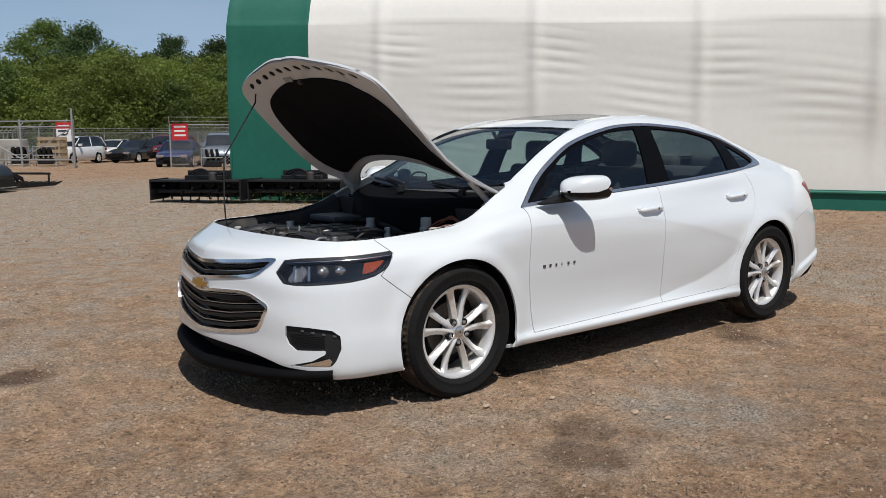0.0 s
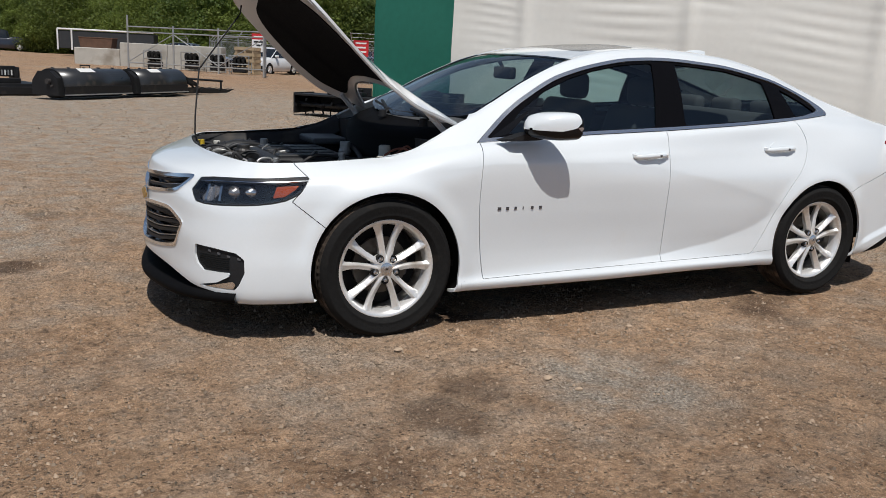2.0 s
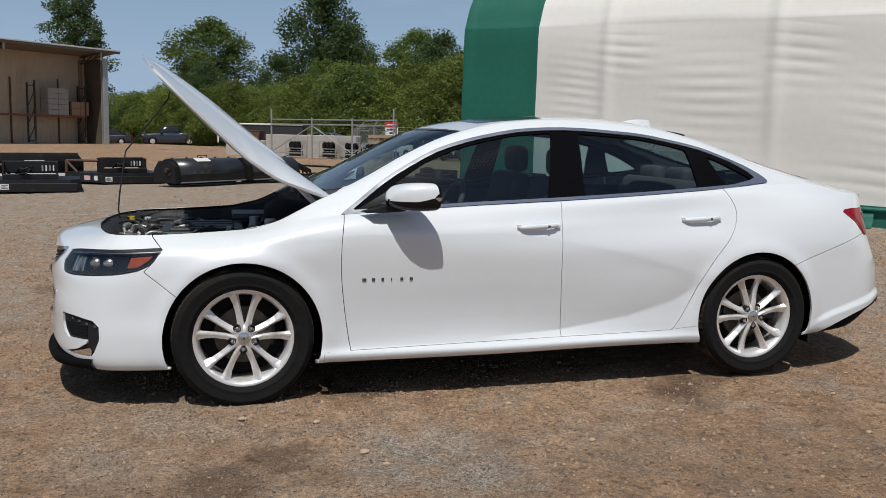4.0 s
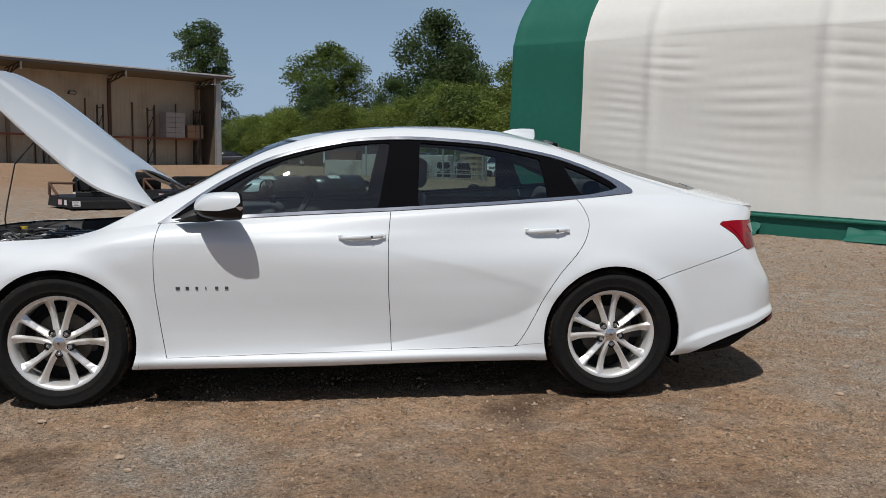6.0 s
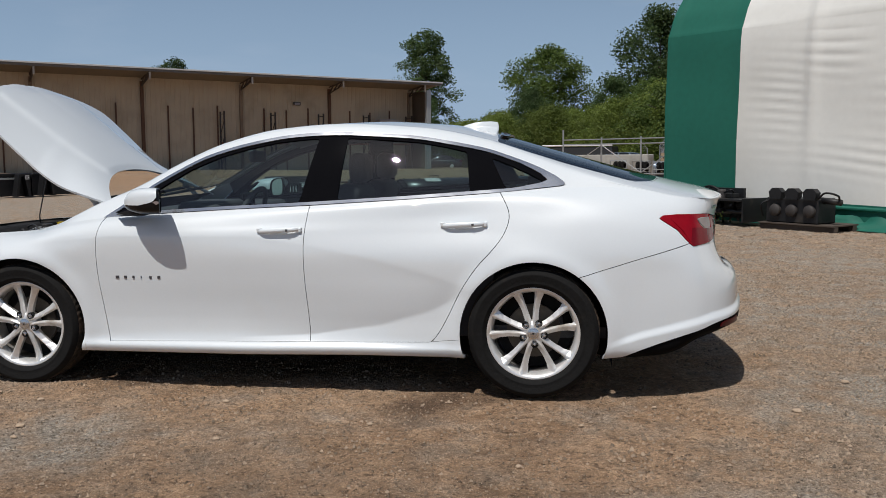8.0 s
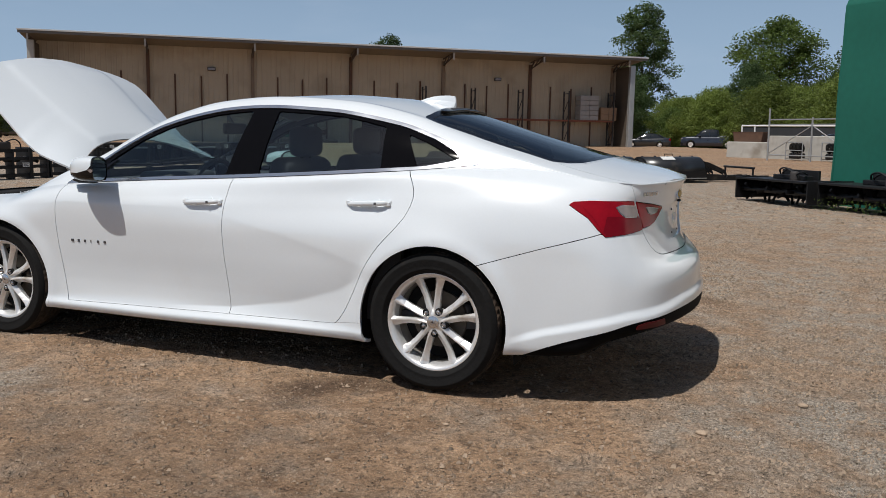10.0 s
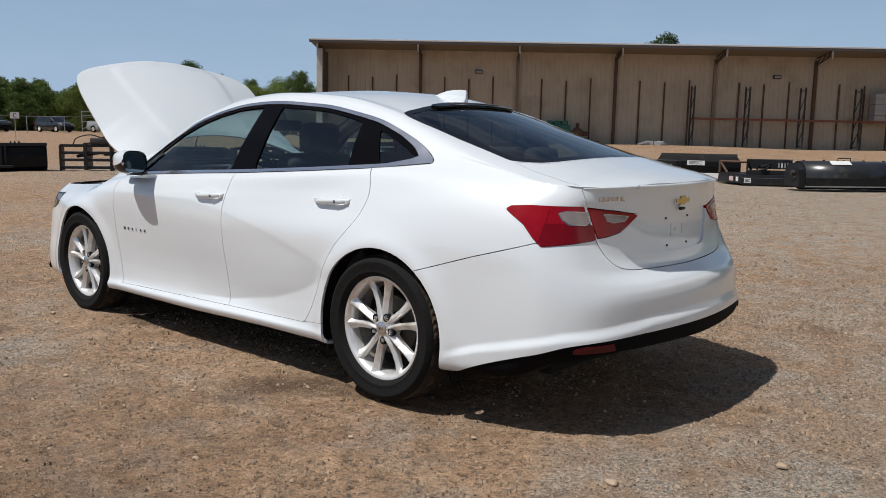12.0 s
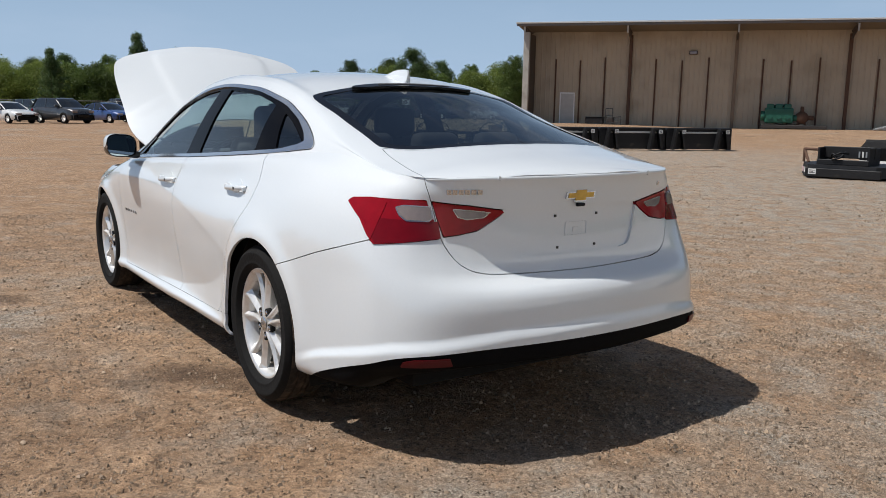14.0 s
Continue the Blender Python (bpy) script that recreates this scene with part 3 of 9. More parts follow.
    for sx, sy, sr, depth in SPILLS_AND_PATCHES:
        dist, warp, cap = n.new("ShaderNodeVectorMath"), n.new("ShaderNodeMath"), n.new("ShaderNodeMath")
        dist.operation, warp.operation, cap.operation = "DISTANCE", "MULTIPLY_ADD", "MULTIPLY"
        dist.inputs[1].default_value = (sx, sy, 0)
        l.new(tc.outputs["Object"], dist.inputs[0])
        l.new(wob.outputs["Fac"], warp.inputs[0])
        warp.inputs[1].default_value = sr * 3.0
        l.new(dist.outputs["Value"], warp.inputs[2])
        l.new(ramp(warp.outputs[0], sr * 2.7, sr * 2.1), cap.inputs[0])
        cap.inputs[1].default_value = depth
        col = mix(cap.outputs[0], col, (0.070, 0.042, 0.027))
    # clods and pits
    for scale, keep, tone in ((19.0, 0.80, (0.165, 0.107, 0.069)), (47.0, 0.60, (0.130, 0.086, 0.058)), (34.0, 0.62, (0.424, 0.315, 0.222))):
        vc = n.new("ShaderNodeTexVoronoi")
        vc.inputs["Scale"].default_value, vc.inputs["Randomness"].default_value = scale, 1.0
        vc.distance = "MINKOWSKI"
        vc.inputs["Exponent"].default_value = 0.8
        l.new(tc.outputs["Object"], vc.inputs["Vector"])
        sc = n.new("ShaderNodeSeparateColor")
        l.new(vc.outputs["Color"], sc.inputs[0])
        mm = n.new("ShaderNodeMath")
        mm.operation = "MULTIPLY"
        l.new(ramp(vc.outputs["Distance"], 0.42, 0.10), mm.inputs[0])
        l.new(ramp(sc.outputs[2], keep, keep + 0.25), mm.inputs[1])
        col = mix(mm.outputs[0], col, tone)
    # single stones at two sizes
    relief = None
    for scale, lo, hi, keep in ((55.0, 0.34, 0.14, 0.60), (120.0, 0.36, 0.12, 0.42)):
        vo = n.new("ShaderNodeTexVoronoi")
        vo.inputs["Scale"].default_value = scale
        l.new(tc.outputs["Object"], vo.inputs["Vector"])
        speck = ramp(vo.outputs["Distance"], lo, hi)
        sv = n.new("ShaderNodeSeparateColor")
        l.new(vo.outputs["Color"], sv.inputs[0])
        pick = ramp(sv.outputs[0], keep, keep + 0.04)
        both = n.new("ShaderNodeMath")
        both.operation = "MULTIPLY"
        l.new(speck, both.inputs[0])
        l.new(pick, both.inputs[1])
        stone = mix(sv.outputs[1], (0.120, 0.083, 0.057), (0.500, 0.390, 0.286))
        col = mix(both.outputs[0], col, stone)
        if relief is None:
            relief = both.outputs[0]
    grain = ramp(noise_at(260.0, 2.0, 0.6), 0.3, 0.7)
    gm = n.new("ShaderNodeMapRange")
    gm.inputs["To Min"].default_value, gm.inputs["To Max"].default_value = 0.50, 1.50
    l.new(grain, gm.inputs["Value"])
    col = mix(1.0, col, gm.outputs[0], "MULTIPLY")
    for scale, lo, hi in ((48.0, 0.70, 1.28), (5.5, 0.84, 1.15)):
        mo = n.new("ShaderNodeMapRange")
        mo.inputs["To Min"].default_value, mo.inputs["To Max"].default_value = lo, hi
        l.new(ramp(noise_at(scale, 7.0, 0.72), 0.36, 0.64), mo.inputs["Value"])
        col = mix(1.0, col, mo.outputs[0], "MULTIPLY")
    l.new(col, b.inputs["Base Color"])
    b.inputs["Roughness"].default_value, b.inputs["Specular IOR Level"].default_value = 0.95, 0.2
    hs = n.new("ShaderNodeMath")
    hs.operation = "ADD"
    l.new(relief, hs.inputs[0])
    l.new(noise_at(24.0, 8.0, 0.78), hs.inputs[1])
    bp = n.new("ShaderNodeBump")
    bp.inputs["Strength"].default_value, bp.inputs["Distance"].default_value = 1.0, 0.018
    l.new(hs.outputs[0], bp.inputs["Height"])
    l.new(bp.outputs[0], b.inputs["Normal"])
    return m


GROUND = ground_material()


def rough(x, y):
    """Small unevenness of the trodden surface."""
    k = 0.0
    for f, a in ((0.9, .010), (2.3, .006), (6.0, .0030)):
        k = k + a * (np.sin(f * x * 1.3 + 1.7 * np.sin(f * y * .8 + 1)) * np.cos(f * y * 1.1 + 1.3 * np.sin(f * x * .9)))
    return k


def stretched(a, b, step, far):
    mid = np.arange(a, b + step / 2, step)
    out = step * 1.0 * np.cumsum(1.09 ** np.arange(1, 200))
    out = out[out < far]
    return np.concatenate([a - out[::-1], mid, b + out])


gx, gy = stretched(-5.0, 8.8, 0.032, 1800), stretched(-4.2, 6.0, 0.032, 1800)
GX, GY = np.meshgrid(gx, gy, indexing="ij")
_r = np.hypot(GX - 2, GY)
GZ = land(GX, GY) * np.exp(-(np.maximum(_r - 130, 0) / 150) ** 2) + rough(GX, GY) * np.clip(1.2 - _r / 60, 0, 1) - 0.004
_rl = np.random.default_rng(2).normal(size=GX.shape)
_lump = _rl + .0
for _k in (1, 2):
    _lump = _lump + _k * (np.roll(_rl, _k, 0) + np.roll(_rl, -_k, 1)) * .5
GZ = GZ + np.where(_r < 16, .0022, .0) * np.clip(_lump, -2.5, 2.5)
_i = np.arange(GX.size).reshape(GX.shape)
_f = np.stack([_i[:-1, :-1], _i[1:, :-1], _i[1:, 1:], _i[:-1, 1:]], 2).reshape(-1, 4)
_me = bpy.data.meshes.new("ground")
_me.from_pydata(np.stack([GX, GY, GZ], 2).reshape(-1, 3).tolist(), [], _f.tolist())
_me.materials.append(GROUND)
_me.polygons.foreach_set("use_smooth", [True] * len(_me.polygons))
tagged(new("ground", _me), "brown dirt yard strewn with grey gravel", "ground", kind="structure")

# loose stones
STONE = mat("loose_stone", (0.330, 0.245, 0.172), 0.9, vary=0.2, scale=9, fine=90, bump=0.3)
_n = STONE.node_tree.nodes
_geo, _rng, _mul = _n.new("ShaderNodeNewGeometry"), _n.new("ShaderNodeMapRange"), _n.new("ShaderNodeMixRGB")
_rng.inputs["To Min"].default_value, _rng.inputs["To Max"].default_value = 0.42, 1.28
_mul.blend_type, _mul.inputs["Fac"].default_value = "MULTIPLY", 1.0
_src = _n["Principled BSDF"].inputs["Base Color"].links[0].from_socket
STONE.node_tree.links.new(_geo.outputs["Random Per Island"], _rng.inputs["Value"])
STONE.node_tree.links.new(_src, _mul.inputs[1])
STONE.node_tree.links.new(_rng.outputs[0], _mul.inputs[2])
STONE.node_tree.links.new(_mul.outputs[0], _n["Principled BSDF"].inputs["Base Color"])


def scatter_stones(name, label, count, place, lo, hi, seed):
    rng = np.random.default_rng(seed)
    base = np.array([(1, 0, -.2), (.3, .95, -.2), (-.85, .55, -.2), (-.8, -.6, -.2), (.35, -.95, -.2), (.5, .3, .65), (-.35, .45, .7), (-.3, -.45, .6), (.45, -.35, .55)], float)
    tri = [(0, 1, 5), (1, 6, 5), (1, 2, 6), (2, 7, 6), (2, 3, 7), (3, 4, 7), (4, 8, 7), (4, 0, 8), (0, 5, 8), (5, 6, 7), (5, 7, 8)]
    vs, fs = [], []
    for k in range(count):
        x, y = place(rng)
        s = lo + (hi - lo) * rng.random() ** 3.5
        a = rng.random() * 6.283
        c, q = math.cos(a), math.sin(a)
        p = base * (1 + 0.35 * (rng.random(base.shape) - .5)) * s * np.array([1, .55 + .5 * rng.random(), .5 + .35 * rng.random()])
        z = float(land(x, y) + rough(x, y)) - 0.004
        vs.append(np.stack([x + p[:, 0] * c - p[:, 1] * q, y + p[:, 0] * q + p[:, 1] * c, z + p[:, 2] + s * .12], 1))
        fs += [tuple(i + 9 * k for i in t) for t in tri]
    me = bpy.data.meshes.new(name)
    me.from_pydata(np.vstack(vs).tolist(), [], fs)
    me.materials.append(STONE)
    return tagged(new(name, me), label, "gravel", kind="stuff")


def fine_gravel(label, x, y, lo, hi, seed):
    """Many small wedge-shaped stones at once."""
    rng = np.random.default_rng(seed)
    k = len(x)
    s = (lo + (hi - lo) * rng.random(k) ** 4.2)[:, None, None]
    base = np.array([(1, -.6, -.3), (.8, .7, -.3), (-.9, .6, -.3), (-.8, -.7, -.3), (.45, .1, .75), (-.4, -.05, .8)])
    p = base[None] * (1 + .5 * (rng.random((k, 6, 3)) - .5)) * s * np.stack([np.ones(k), .55 + .5 * rng.random(k), .7 + .45 * rng.random(k)], 1)[:, None]
    a = rng.random(k) * 6.283
    c, q = np.cos(a)[:, None], np.sin(a)[:, None]
    z = (land(x, y) + rough(x, y) - .004)[:, None]
    v = np.stack([x[:, None] + p[..., 0] * c - p[..., 1] * q, y[:, None] + p[..., 0] * q + p[..., 1] * c, z + p[..., 2] + s[..., 0] * .22], 2).reshape(-1, 3)
    f = []
    for i in range(0, 6 * k, 6):
        f += [(i, i + 1, i + 4), (i + 1, i + 2, i + 5, i + 4), (i + 2, i + 3, i + 5), (i + 3, i, i + 4, i + 5)]
    me = bpy.data.meshes.new("gravel")
    me.from_pydata(v.tolist(), [], f)
    me.materials.append(STONE)
    return tagged(new("gravel", me), label, "gravel", kind="stuff")


_rg = np.random.default_rng(11)


def patchy(n, x0, x1, y0, y1, power=1.5):
    """Places that gather in loose drifts."""
    x, y = x0 + (x1 - x0) * _rg.random(n * 3), y0 + (y1 - y0) * _rg.random(n * 3)
    w = .5 + .5 * np.sin(1.1 * x + 1.9 * np.sin(.8 * y + .5)) * np.cos(1.3 * y + 1.5 * np.sin(.9 * x))
    w = (w * .7 + .3 * (.5 + .5 * np.sin(4.1 * x + 2 * np.sin(3.3 * y)) * np.sin(3.7 * y + 1))) ** power
    ok = _rg.random(n * 3) < w
    return x[ok][:n], y[ok][:n]


fine_gravel("small loose brown and grey stones on dirt", *patchy(125000, -4.5, 9.2, -3.6, 6.4), .0022, .0105, 3)
fine_gravel("crushed stone drift on the yard behind the car", *patchy(90000, 3.4, 9.5, -3.0, 9.0, 1.0), .0030, .012, 4)
fine_gravel("scattered stones further across the yard", *patchy(26000, -9.0, 16.0, 3.0, 16.0), .006, .020, 6)
scatter_stones("gravel", "coarse stones along the fabric building", 3000,
               lambda r: (lambda s, o: (4.94 + .675 * s - .738 * o, 13.06 - .738 * s - .675 * o))(-2 + 16 * r.random(), 0.3 + 2.6 * r.random()), 0.010, 0.034, 5)


def single_stone(x, y, s, seed):
    rng = np.random.default_rng(seed)
    bm = bmesh.new()
    bmesh.ops.create_icosphere(bm, subdivisions=2, radius=s)
    for v in bm.verts:
        v.co = Vector((v.co.x * 1.25, v.co.y * .9, v.co.z * .6)) * (1 + .3 * noise.noise(v.co * (1.4 / s) + Vector((seed, 0, 0))))
        v.co.z = max(v.co.z, -s * .3)
    ob = part("stone", bm, STONE)
    ob.location = (x, y, float(land(x, y) + rough(x, y)) + s * .25)
    tagged(ob, "small pale stone lying on the dirt", "stone", "loose stones")


for k, (x, y, s) in enumerate([(4.34, -0.42, 0.035), (0.71, -1.14, 0.03), (0.22, -0.63, 0.028), (1.51, -0.63, 0.025), (0.55, -0.75, 0.025), (3.67, -0.39, 0.016), (3.06, -1.3, 0.02), (0.78, -1.28, 0.022), (1.71, -1.2, 0.022), (4.72, 0.15, 0.03), (2.33, -0.87, 0.02), (3.31, -0.74, 0.018)]):
    single_stone(x, y, s * .6, k)

# ---- fabric-covered arch building ----
HD, HN = Vector((.675, -.738, 0)), Vector((.738, .675, 0))
H0 = Vector((4.94, 13.06, 0))


def hangar():
    root = thing("fabric_hangar", "white fabric-covered arched storage building with a green end band", "building")
    prof = spline([(-.04, -.1), (-.03, .5), (.0, 1.3), (.03, 2.4), (.06, 3.2), (.085, 3.50)], 22).tolist()
    roof = spline([(.10, 3.56), (.30, 4.02), (.78, 4.62), (1.5, 5.3), (2.7, 6.15), (4.2, 6.95), (5.9, 7.5), (7.5, 7.72)], 5).tolist()
    half = np.array(prof + roof)
    full = np.vstack([half, np.stack([15.0 - half[::-1, 0], half[::-1, 1]], 1)[1:]])
    ribs = [0.06, 1.73] + [3.22 + 3.08 * k for k in range(8)]
    s = np.concatenate([np.arange(0, 14.2, .05), np.arange(14.2, 26.6, .3)])

    def surface(s_arr, lo, hi):
        nv = hi - lo
        pos = np.zeros((len(s_arr), nv, 3))
        for j in range(nv):
            o, z = full[lo + j]
            front = o < 4 and lo + j < len(half)
            sag = np.zeros(len(s_arr))
            for k, rb in enumerate(ribs):
                sag -= (0.055 if k > 1 else 0.02) * np.exp(-((s_arr - rb) / 0.13) ** 2) * (1 if z > 2.2 else max(z - .4, 0) / 1.8)
            # drawn folds between the ribs
            if front and z < 3.55:
                fold = np.zeros(len(s_arr))
                for c, w, zc, hgt, fr, am in ((2.6, .5, 2.1, .7, 34, .009), (5.2, .8, 2.2, .6, 29, .010), (8.4, .8, 2.0, .6, 27, .010), (11.5, .8, 2.1, .6, 26, .010), (4.4, 1.0, 1.2, .3, 33, .008), (8.0, .9, .9, .3, 25, .008), (3.6, .5, 2.9, .4, 30, .010), (6.7, .5, 2.8, .5, 28, .010), (9.9, .6, 2.7, .5, 30, .010)):
                    fold += am * np.exp(-((s_arr - c) / w) ** 2 - ((z - zc) / hgt) ** 2) * (1 - 2 * np.abs(np.sin(.5 * fr * z + .9 * s_arr + .9 * np.sin(1.3 * s_arr + z))) ** .8)
                sag += fold
                sag += 0.02 * np.sin(0.9 * s_arr + 2 * z) * np.sin(1.3 * z)
            p = np.array(H0)[None] + np.array(HD)[None] * s_arr[:, None] + np.array(HN)[None] * (o + sag)[:, None]
            p[:, 2] = z + 0.03 - 0.019 * s_arr
            pos[:, j] = p
        return pos

    def sheet(name, s_arr, lo, hi, material, label):
        g = surface(s_arr, lo, hi)
        sk = Skin.grid(g, g[..., :2])
        me = bpy.data.meshes.new(name)
        me.from_pydata(sk.pos.tolist(), [], [f[::-1] for f in sk.faces])
        me.materials.append(material)
        for p in me.polygons:
            p.use_smooth = True
        ob = new(name, me)
        ob.parent = root
        return tagged(ob, label)

    n, nw = len(full), len(prof)
    k0 = next(i for i, p in enumerate(prof) if p[1] > .43)
    mid = len(half) + 2
    g_end, w_rest = s[s <= 1.76], s[s >= 1.74]
    sheet("cover", g_end, 0, n, FABRIC_GREEN, "green fabric end band")
    sheet("skirt", w_rest, 0, k0 + 1, FABRIC_GREEN, "green fabric skirt along the ground")
    sheet("cover", w_rest, k0, n, FABRIC_WHITE, "white fabric cover over arched ribs with drawn folds")
    for se, nm in ((0.05, "green"), (26.0, "green")):
        bm = bmesh.new()
        vs = [bm.verts.new(H0 + HD * se + HN * o + Vector((0, 0, z - .0))) for o, z in full[::2]]
        bm.faces.new(vs)
        part("end_wall", bm, FABRIC_GREEN, root, "green fabric end wall")
    # ground pipe and loose flap at the foot
    bm = bmesh.new()
    rod(bm, H0 + HD * 2 - HN * .06 + Vector((0, 0, .36)), H0 + HD * 14 - HN * .06 + Vector((0, 0, .16)), .035, 10)
    part("base_pipe", bm, FABRIC_GREEN, root)
    for s0, ln, sd in ((4.6, 1.6, 1), (7.4, 1.2, 2), (10.2, 1.5, 3)):
        bm = bmesh.new()
        bmesh.ops.create_grid(bm, x_segments=24, y_segments=8, size=.5)
        for v in bm.verts:
            a, c = v.co.x * ln, (v.co.y + .5)
            wv = noise.noise(Vector((a * 3, c * 3, sd))) * .10
            p = H0 + HD * (s0 + a) - HN * (.03 + .30 * c + wv * .5)
            v.co = Vector((p.x, p.y, float(land(p.x, p.y)) + max(.02 + .22 * (1 - c) ** 2 + wv * (1 - c), .012)))
        part("tarp_flap", bm, FABRIC_GREEN, root, "loose green tarpaulin edge", smooth=True)
    return root


hangar()

# ---- long tan shed with a deep roof overhang ----
SHED_L, SHED_R = Vector((-41.52, 35.80, .644)), Vector((-9.92, 62.04, .258))
SHED_K = 0.938


def shed():
    ln = (SHED_R - SHED_L).length / SHED_K
    ux = (SHED_R - SHED_L).normalized()
    uy = Vector((-ux.y, ux.x, 0)).normalized()
    uz = ux.cross(uy)
    m = Matrix.Translation(SHED_L) @ Matrix((ux, uy, uz)).transposed().to_4x4() @ Matrix.Scale(SHED_K, 4)
    root = thing("storage_shed", "long tan sheet-metal shed with a deep roof overhang", "building", m)
    bm = bmesh.new()
    # ribbed wall sheets
    pts = []
    x = 0.40
    while x < ln:
        pts += [(x, 0), (x + .22, 0), (x + .25, -.018), (x + .29, -.018), (x + .32, 0)]
        x += .34
    lo = [bm.verts.new((px, py, -.2)) for px, py in pts]
    hi = [bm.verts.new((px, py, 6.62)) for px, py in pts]
    for i in range(len(pts) - 1):
        bm.faces.new((lo[i], lo[i + 1], hi[i + 1], hi[i]))
    part("front_wall", bm, WALL_METAL, root)
    bm = bmesh.new()
    box(bm, 0, ln, .05, .15, -.2, 6.5)
    box(bm, 0, .15, .15, 16, -.2, 6.0)
    box(bm, ln - .15, ln, .15, 16, -.2, 6.0)
    box(bm, 0, ln, 16, 16.15, -.2, 5.0)
    part("rear_walls", bm, WALL_METAL, root)
    # end walls that close the bay under the overhang
    for x0, nm in ((.30, "left"), (ln - .1, "right")):
        bm = bmesh.new()
        box(bm, x0, x0 + .22, -2.3, 0, -.2, 6.3, .01)
        part("end_wall", bm, mat("brown_end_wall", (.085, .066, .048), .8, vary=.2, scale=2), root)
    for x0 in (.18, ln - .18):
        bm = bmesh.new()
        box(bm, x0, x0 + .42, -2.62, -2.28, -.2, 6.35, .02)
        part("corner_post", bm, STEEL_GREY if x0 > 1 else CONCRETE, root, "pale corner post")
    # roof: corrugated, rising to the front
    bm = bmesh.new()
    xs = np.arange(-.25, ln + 1.05, .11)
    zf = 6.95
    a = [bm.verts.new((float(q), -3.1, zf + .03 * (i % 2))) for i, q in enumerate(xs)]
    b = [bm.verts.new((float(q), 16.5, 5.2 + .03 * (i % 2))) for i, q in enumerate(xs)]
    for i in range(len(xs) - 1):
        bm.faces.new((a[i], a[i + 1], b[i + 1], b[i]))
    part("roof", bm, ROOF_METAL, root, "pale corrugated roof")
    bm = bmesh.new()
    box(bm, -.25, ln + 1.0, -3.06, -2.98, zf - .22, zf - .05)
    part("fascia", bm, mat("grey_fascia", (0.13, 0.125, 0.12), .6), root)
    bm = bmesh.new()
    box(bm, -.28, ln + 1.03, -3.16, -3.06, zf - .06, zf + .045, .008)
    part("eave_trim", bm, mat("pale_eave_trim", (.50, .50, .49), .5, vary=.1), root, "pale metal roof edge")
    # soffit colour darkened so that it merges like shade under the roof
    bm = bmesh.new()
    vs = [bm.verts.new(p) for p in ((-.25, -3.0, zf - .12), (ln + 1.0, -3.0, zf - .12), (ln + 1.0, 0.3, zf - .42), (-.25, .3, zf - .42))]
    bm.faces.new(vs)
    part("soffit", bm, mat("shade_brown_soffit", (.17, .14, .105), .8, vary=.15), root)
    nb = 6
    bay = 7.165
    for k in range(nb + 1):
        x = min(.3 + bay * k, ln - .3)
        bm = bmesh.new()
        box(bm, x - .11, x + .11, -.22, .0, -.2, 6.3, .01)
        part("column", bm, RUST if k % 2 else mat("brown_column", (.20, .145, .10), .8, vary=.25, scale=2), root)
        # bracket truss under the overhang
        bm = bmesh.new()
        for p, q in (((x, -.15, 5.95), (x, -2.9, 6.45)), ((x, -.15, 6.45), (x, -2.9, 6.7)), ((x, -.15, 5.95), (x, -1.0, 6.55)), ((x, -1.0, 6.1), (x, -1.9, 6.62)), ((x, -1.9, 6.27), (x, -2.8, 6.68))):
            rod(bm, p, q, .055, 6)
        part("bracket", bm, DARK_TIMBER, root)
        bm = bmesh.new()
        box(bm, x - .05, x + .06, -2.98, -2.88, 6.2, 6.7)
        part("downpipe_stub", bm, CONCRETE, root)
        if k < nb:
            for j in (1, 2, 3):
                xr = x + bay * j / 4
                if xr > ln - .4:
                    continue
                bm = bmesh.new()
                box(bm, xr - .055, xr + .055, -.085, -.03, -.1, 4.75 - .1 * ((j * 7 + k * 3) % 3))
                part("wall_batten", bm, RUST, root)
    for x in (.3 + bay * 1.60, .3 + bay * 4.62):
        bm = bmesh.new()
        box(bm, x - .28, x + .28, -.25, -.03, 4.95, 5.2, .03)
        lamp = part("wall_lamp", bm, RACK_DARK, root)
        bm = bmesh.new()
        box(bm, x - .22, x + .22, -.262, -.25, 4.99, 5.15)
        part("lamp_glass", bm, LENS_GREY, lamp)
    bm = bmesh.new()
    box(bm, 2.55, 3.5, -.10, -.03, -.15, 2.15, .01)
    d = part("door", bm, mat("pale_door", (.45, .44, .41), .6), root)
    bm = bmesh.new()
    for q in ((2.47, 2.55, -.15, 2.22), (3.5, 3.58, -.15, 2.22), (2.47, 3.58, 2.15, 2.23)):
        box(bm, q[0], q[1], -.12, -.03, q[2], q[3])
    part("door_frame", bm, SIGN_WHITE, d)
    # pallet racking along the wall
    rack = thing("pallet_rack", "dark pallet racking with a faded red beam against the shed", "rack", m)
    ups = [ln - .9 - 3.9 * k for k in range(5)]
    for x in ups:
        bm = bmesh.new()
        for y in (-.35, -1.35):
            box(bm, x - .05, x + .05, y - .05, y + .05, 0, 4.3)
        for z0 in (.15, 1.35, 2.55):
            rod(bm, (x, -.35, z0), (x, -1.35, z0 + 1.15), .03, 6)
        rod(bm, (x, -.35, 4.1), (x, -1.35, 4.1), .03, 6)
        rod(bm, (x, -.35, .15), (x, -1.35, .15), .03, 6)
        part("upright", bm, RACK_DARK, rack)
    for y in (-.35, -1.35):
        for xa, xb in zip(ups[1:], ups):
            bm = bmesh.new()
            box(bm, xa + .05, xb - .05, y - .04, y + .04, 1.92, 2.05)
            part("beam", bm, RACK_RED, rack)

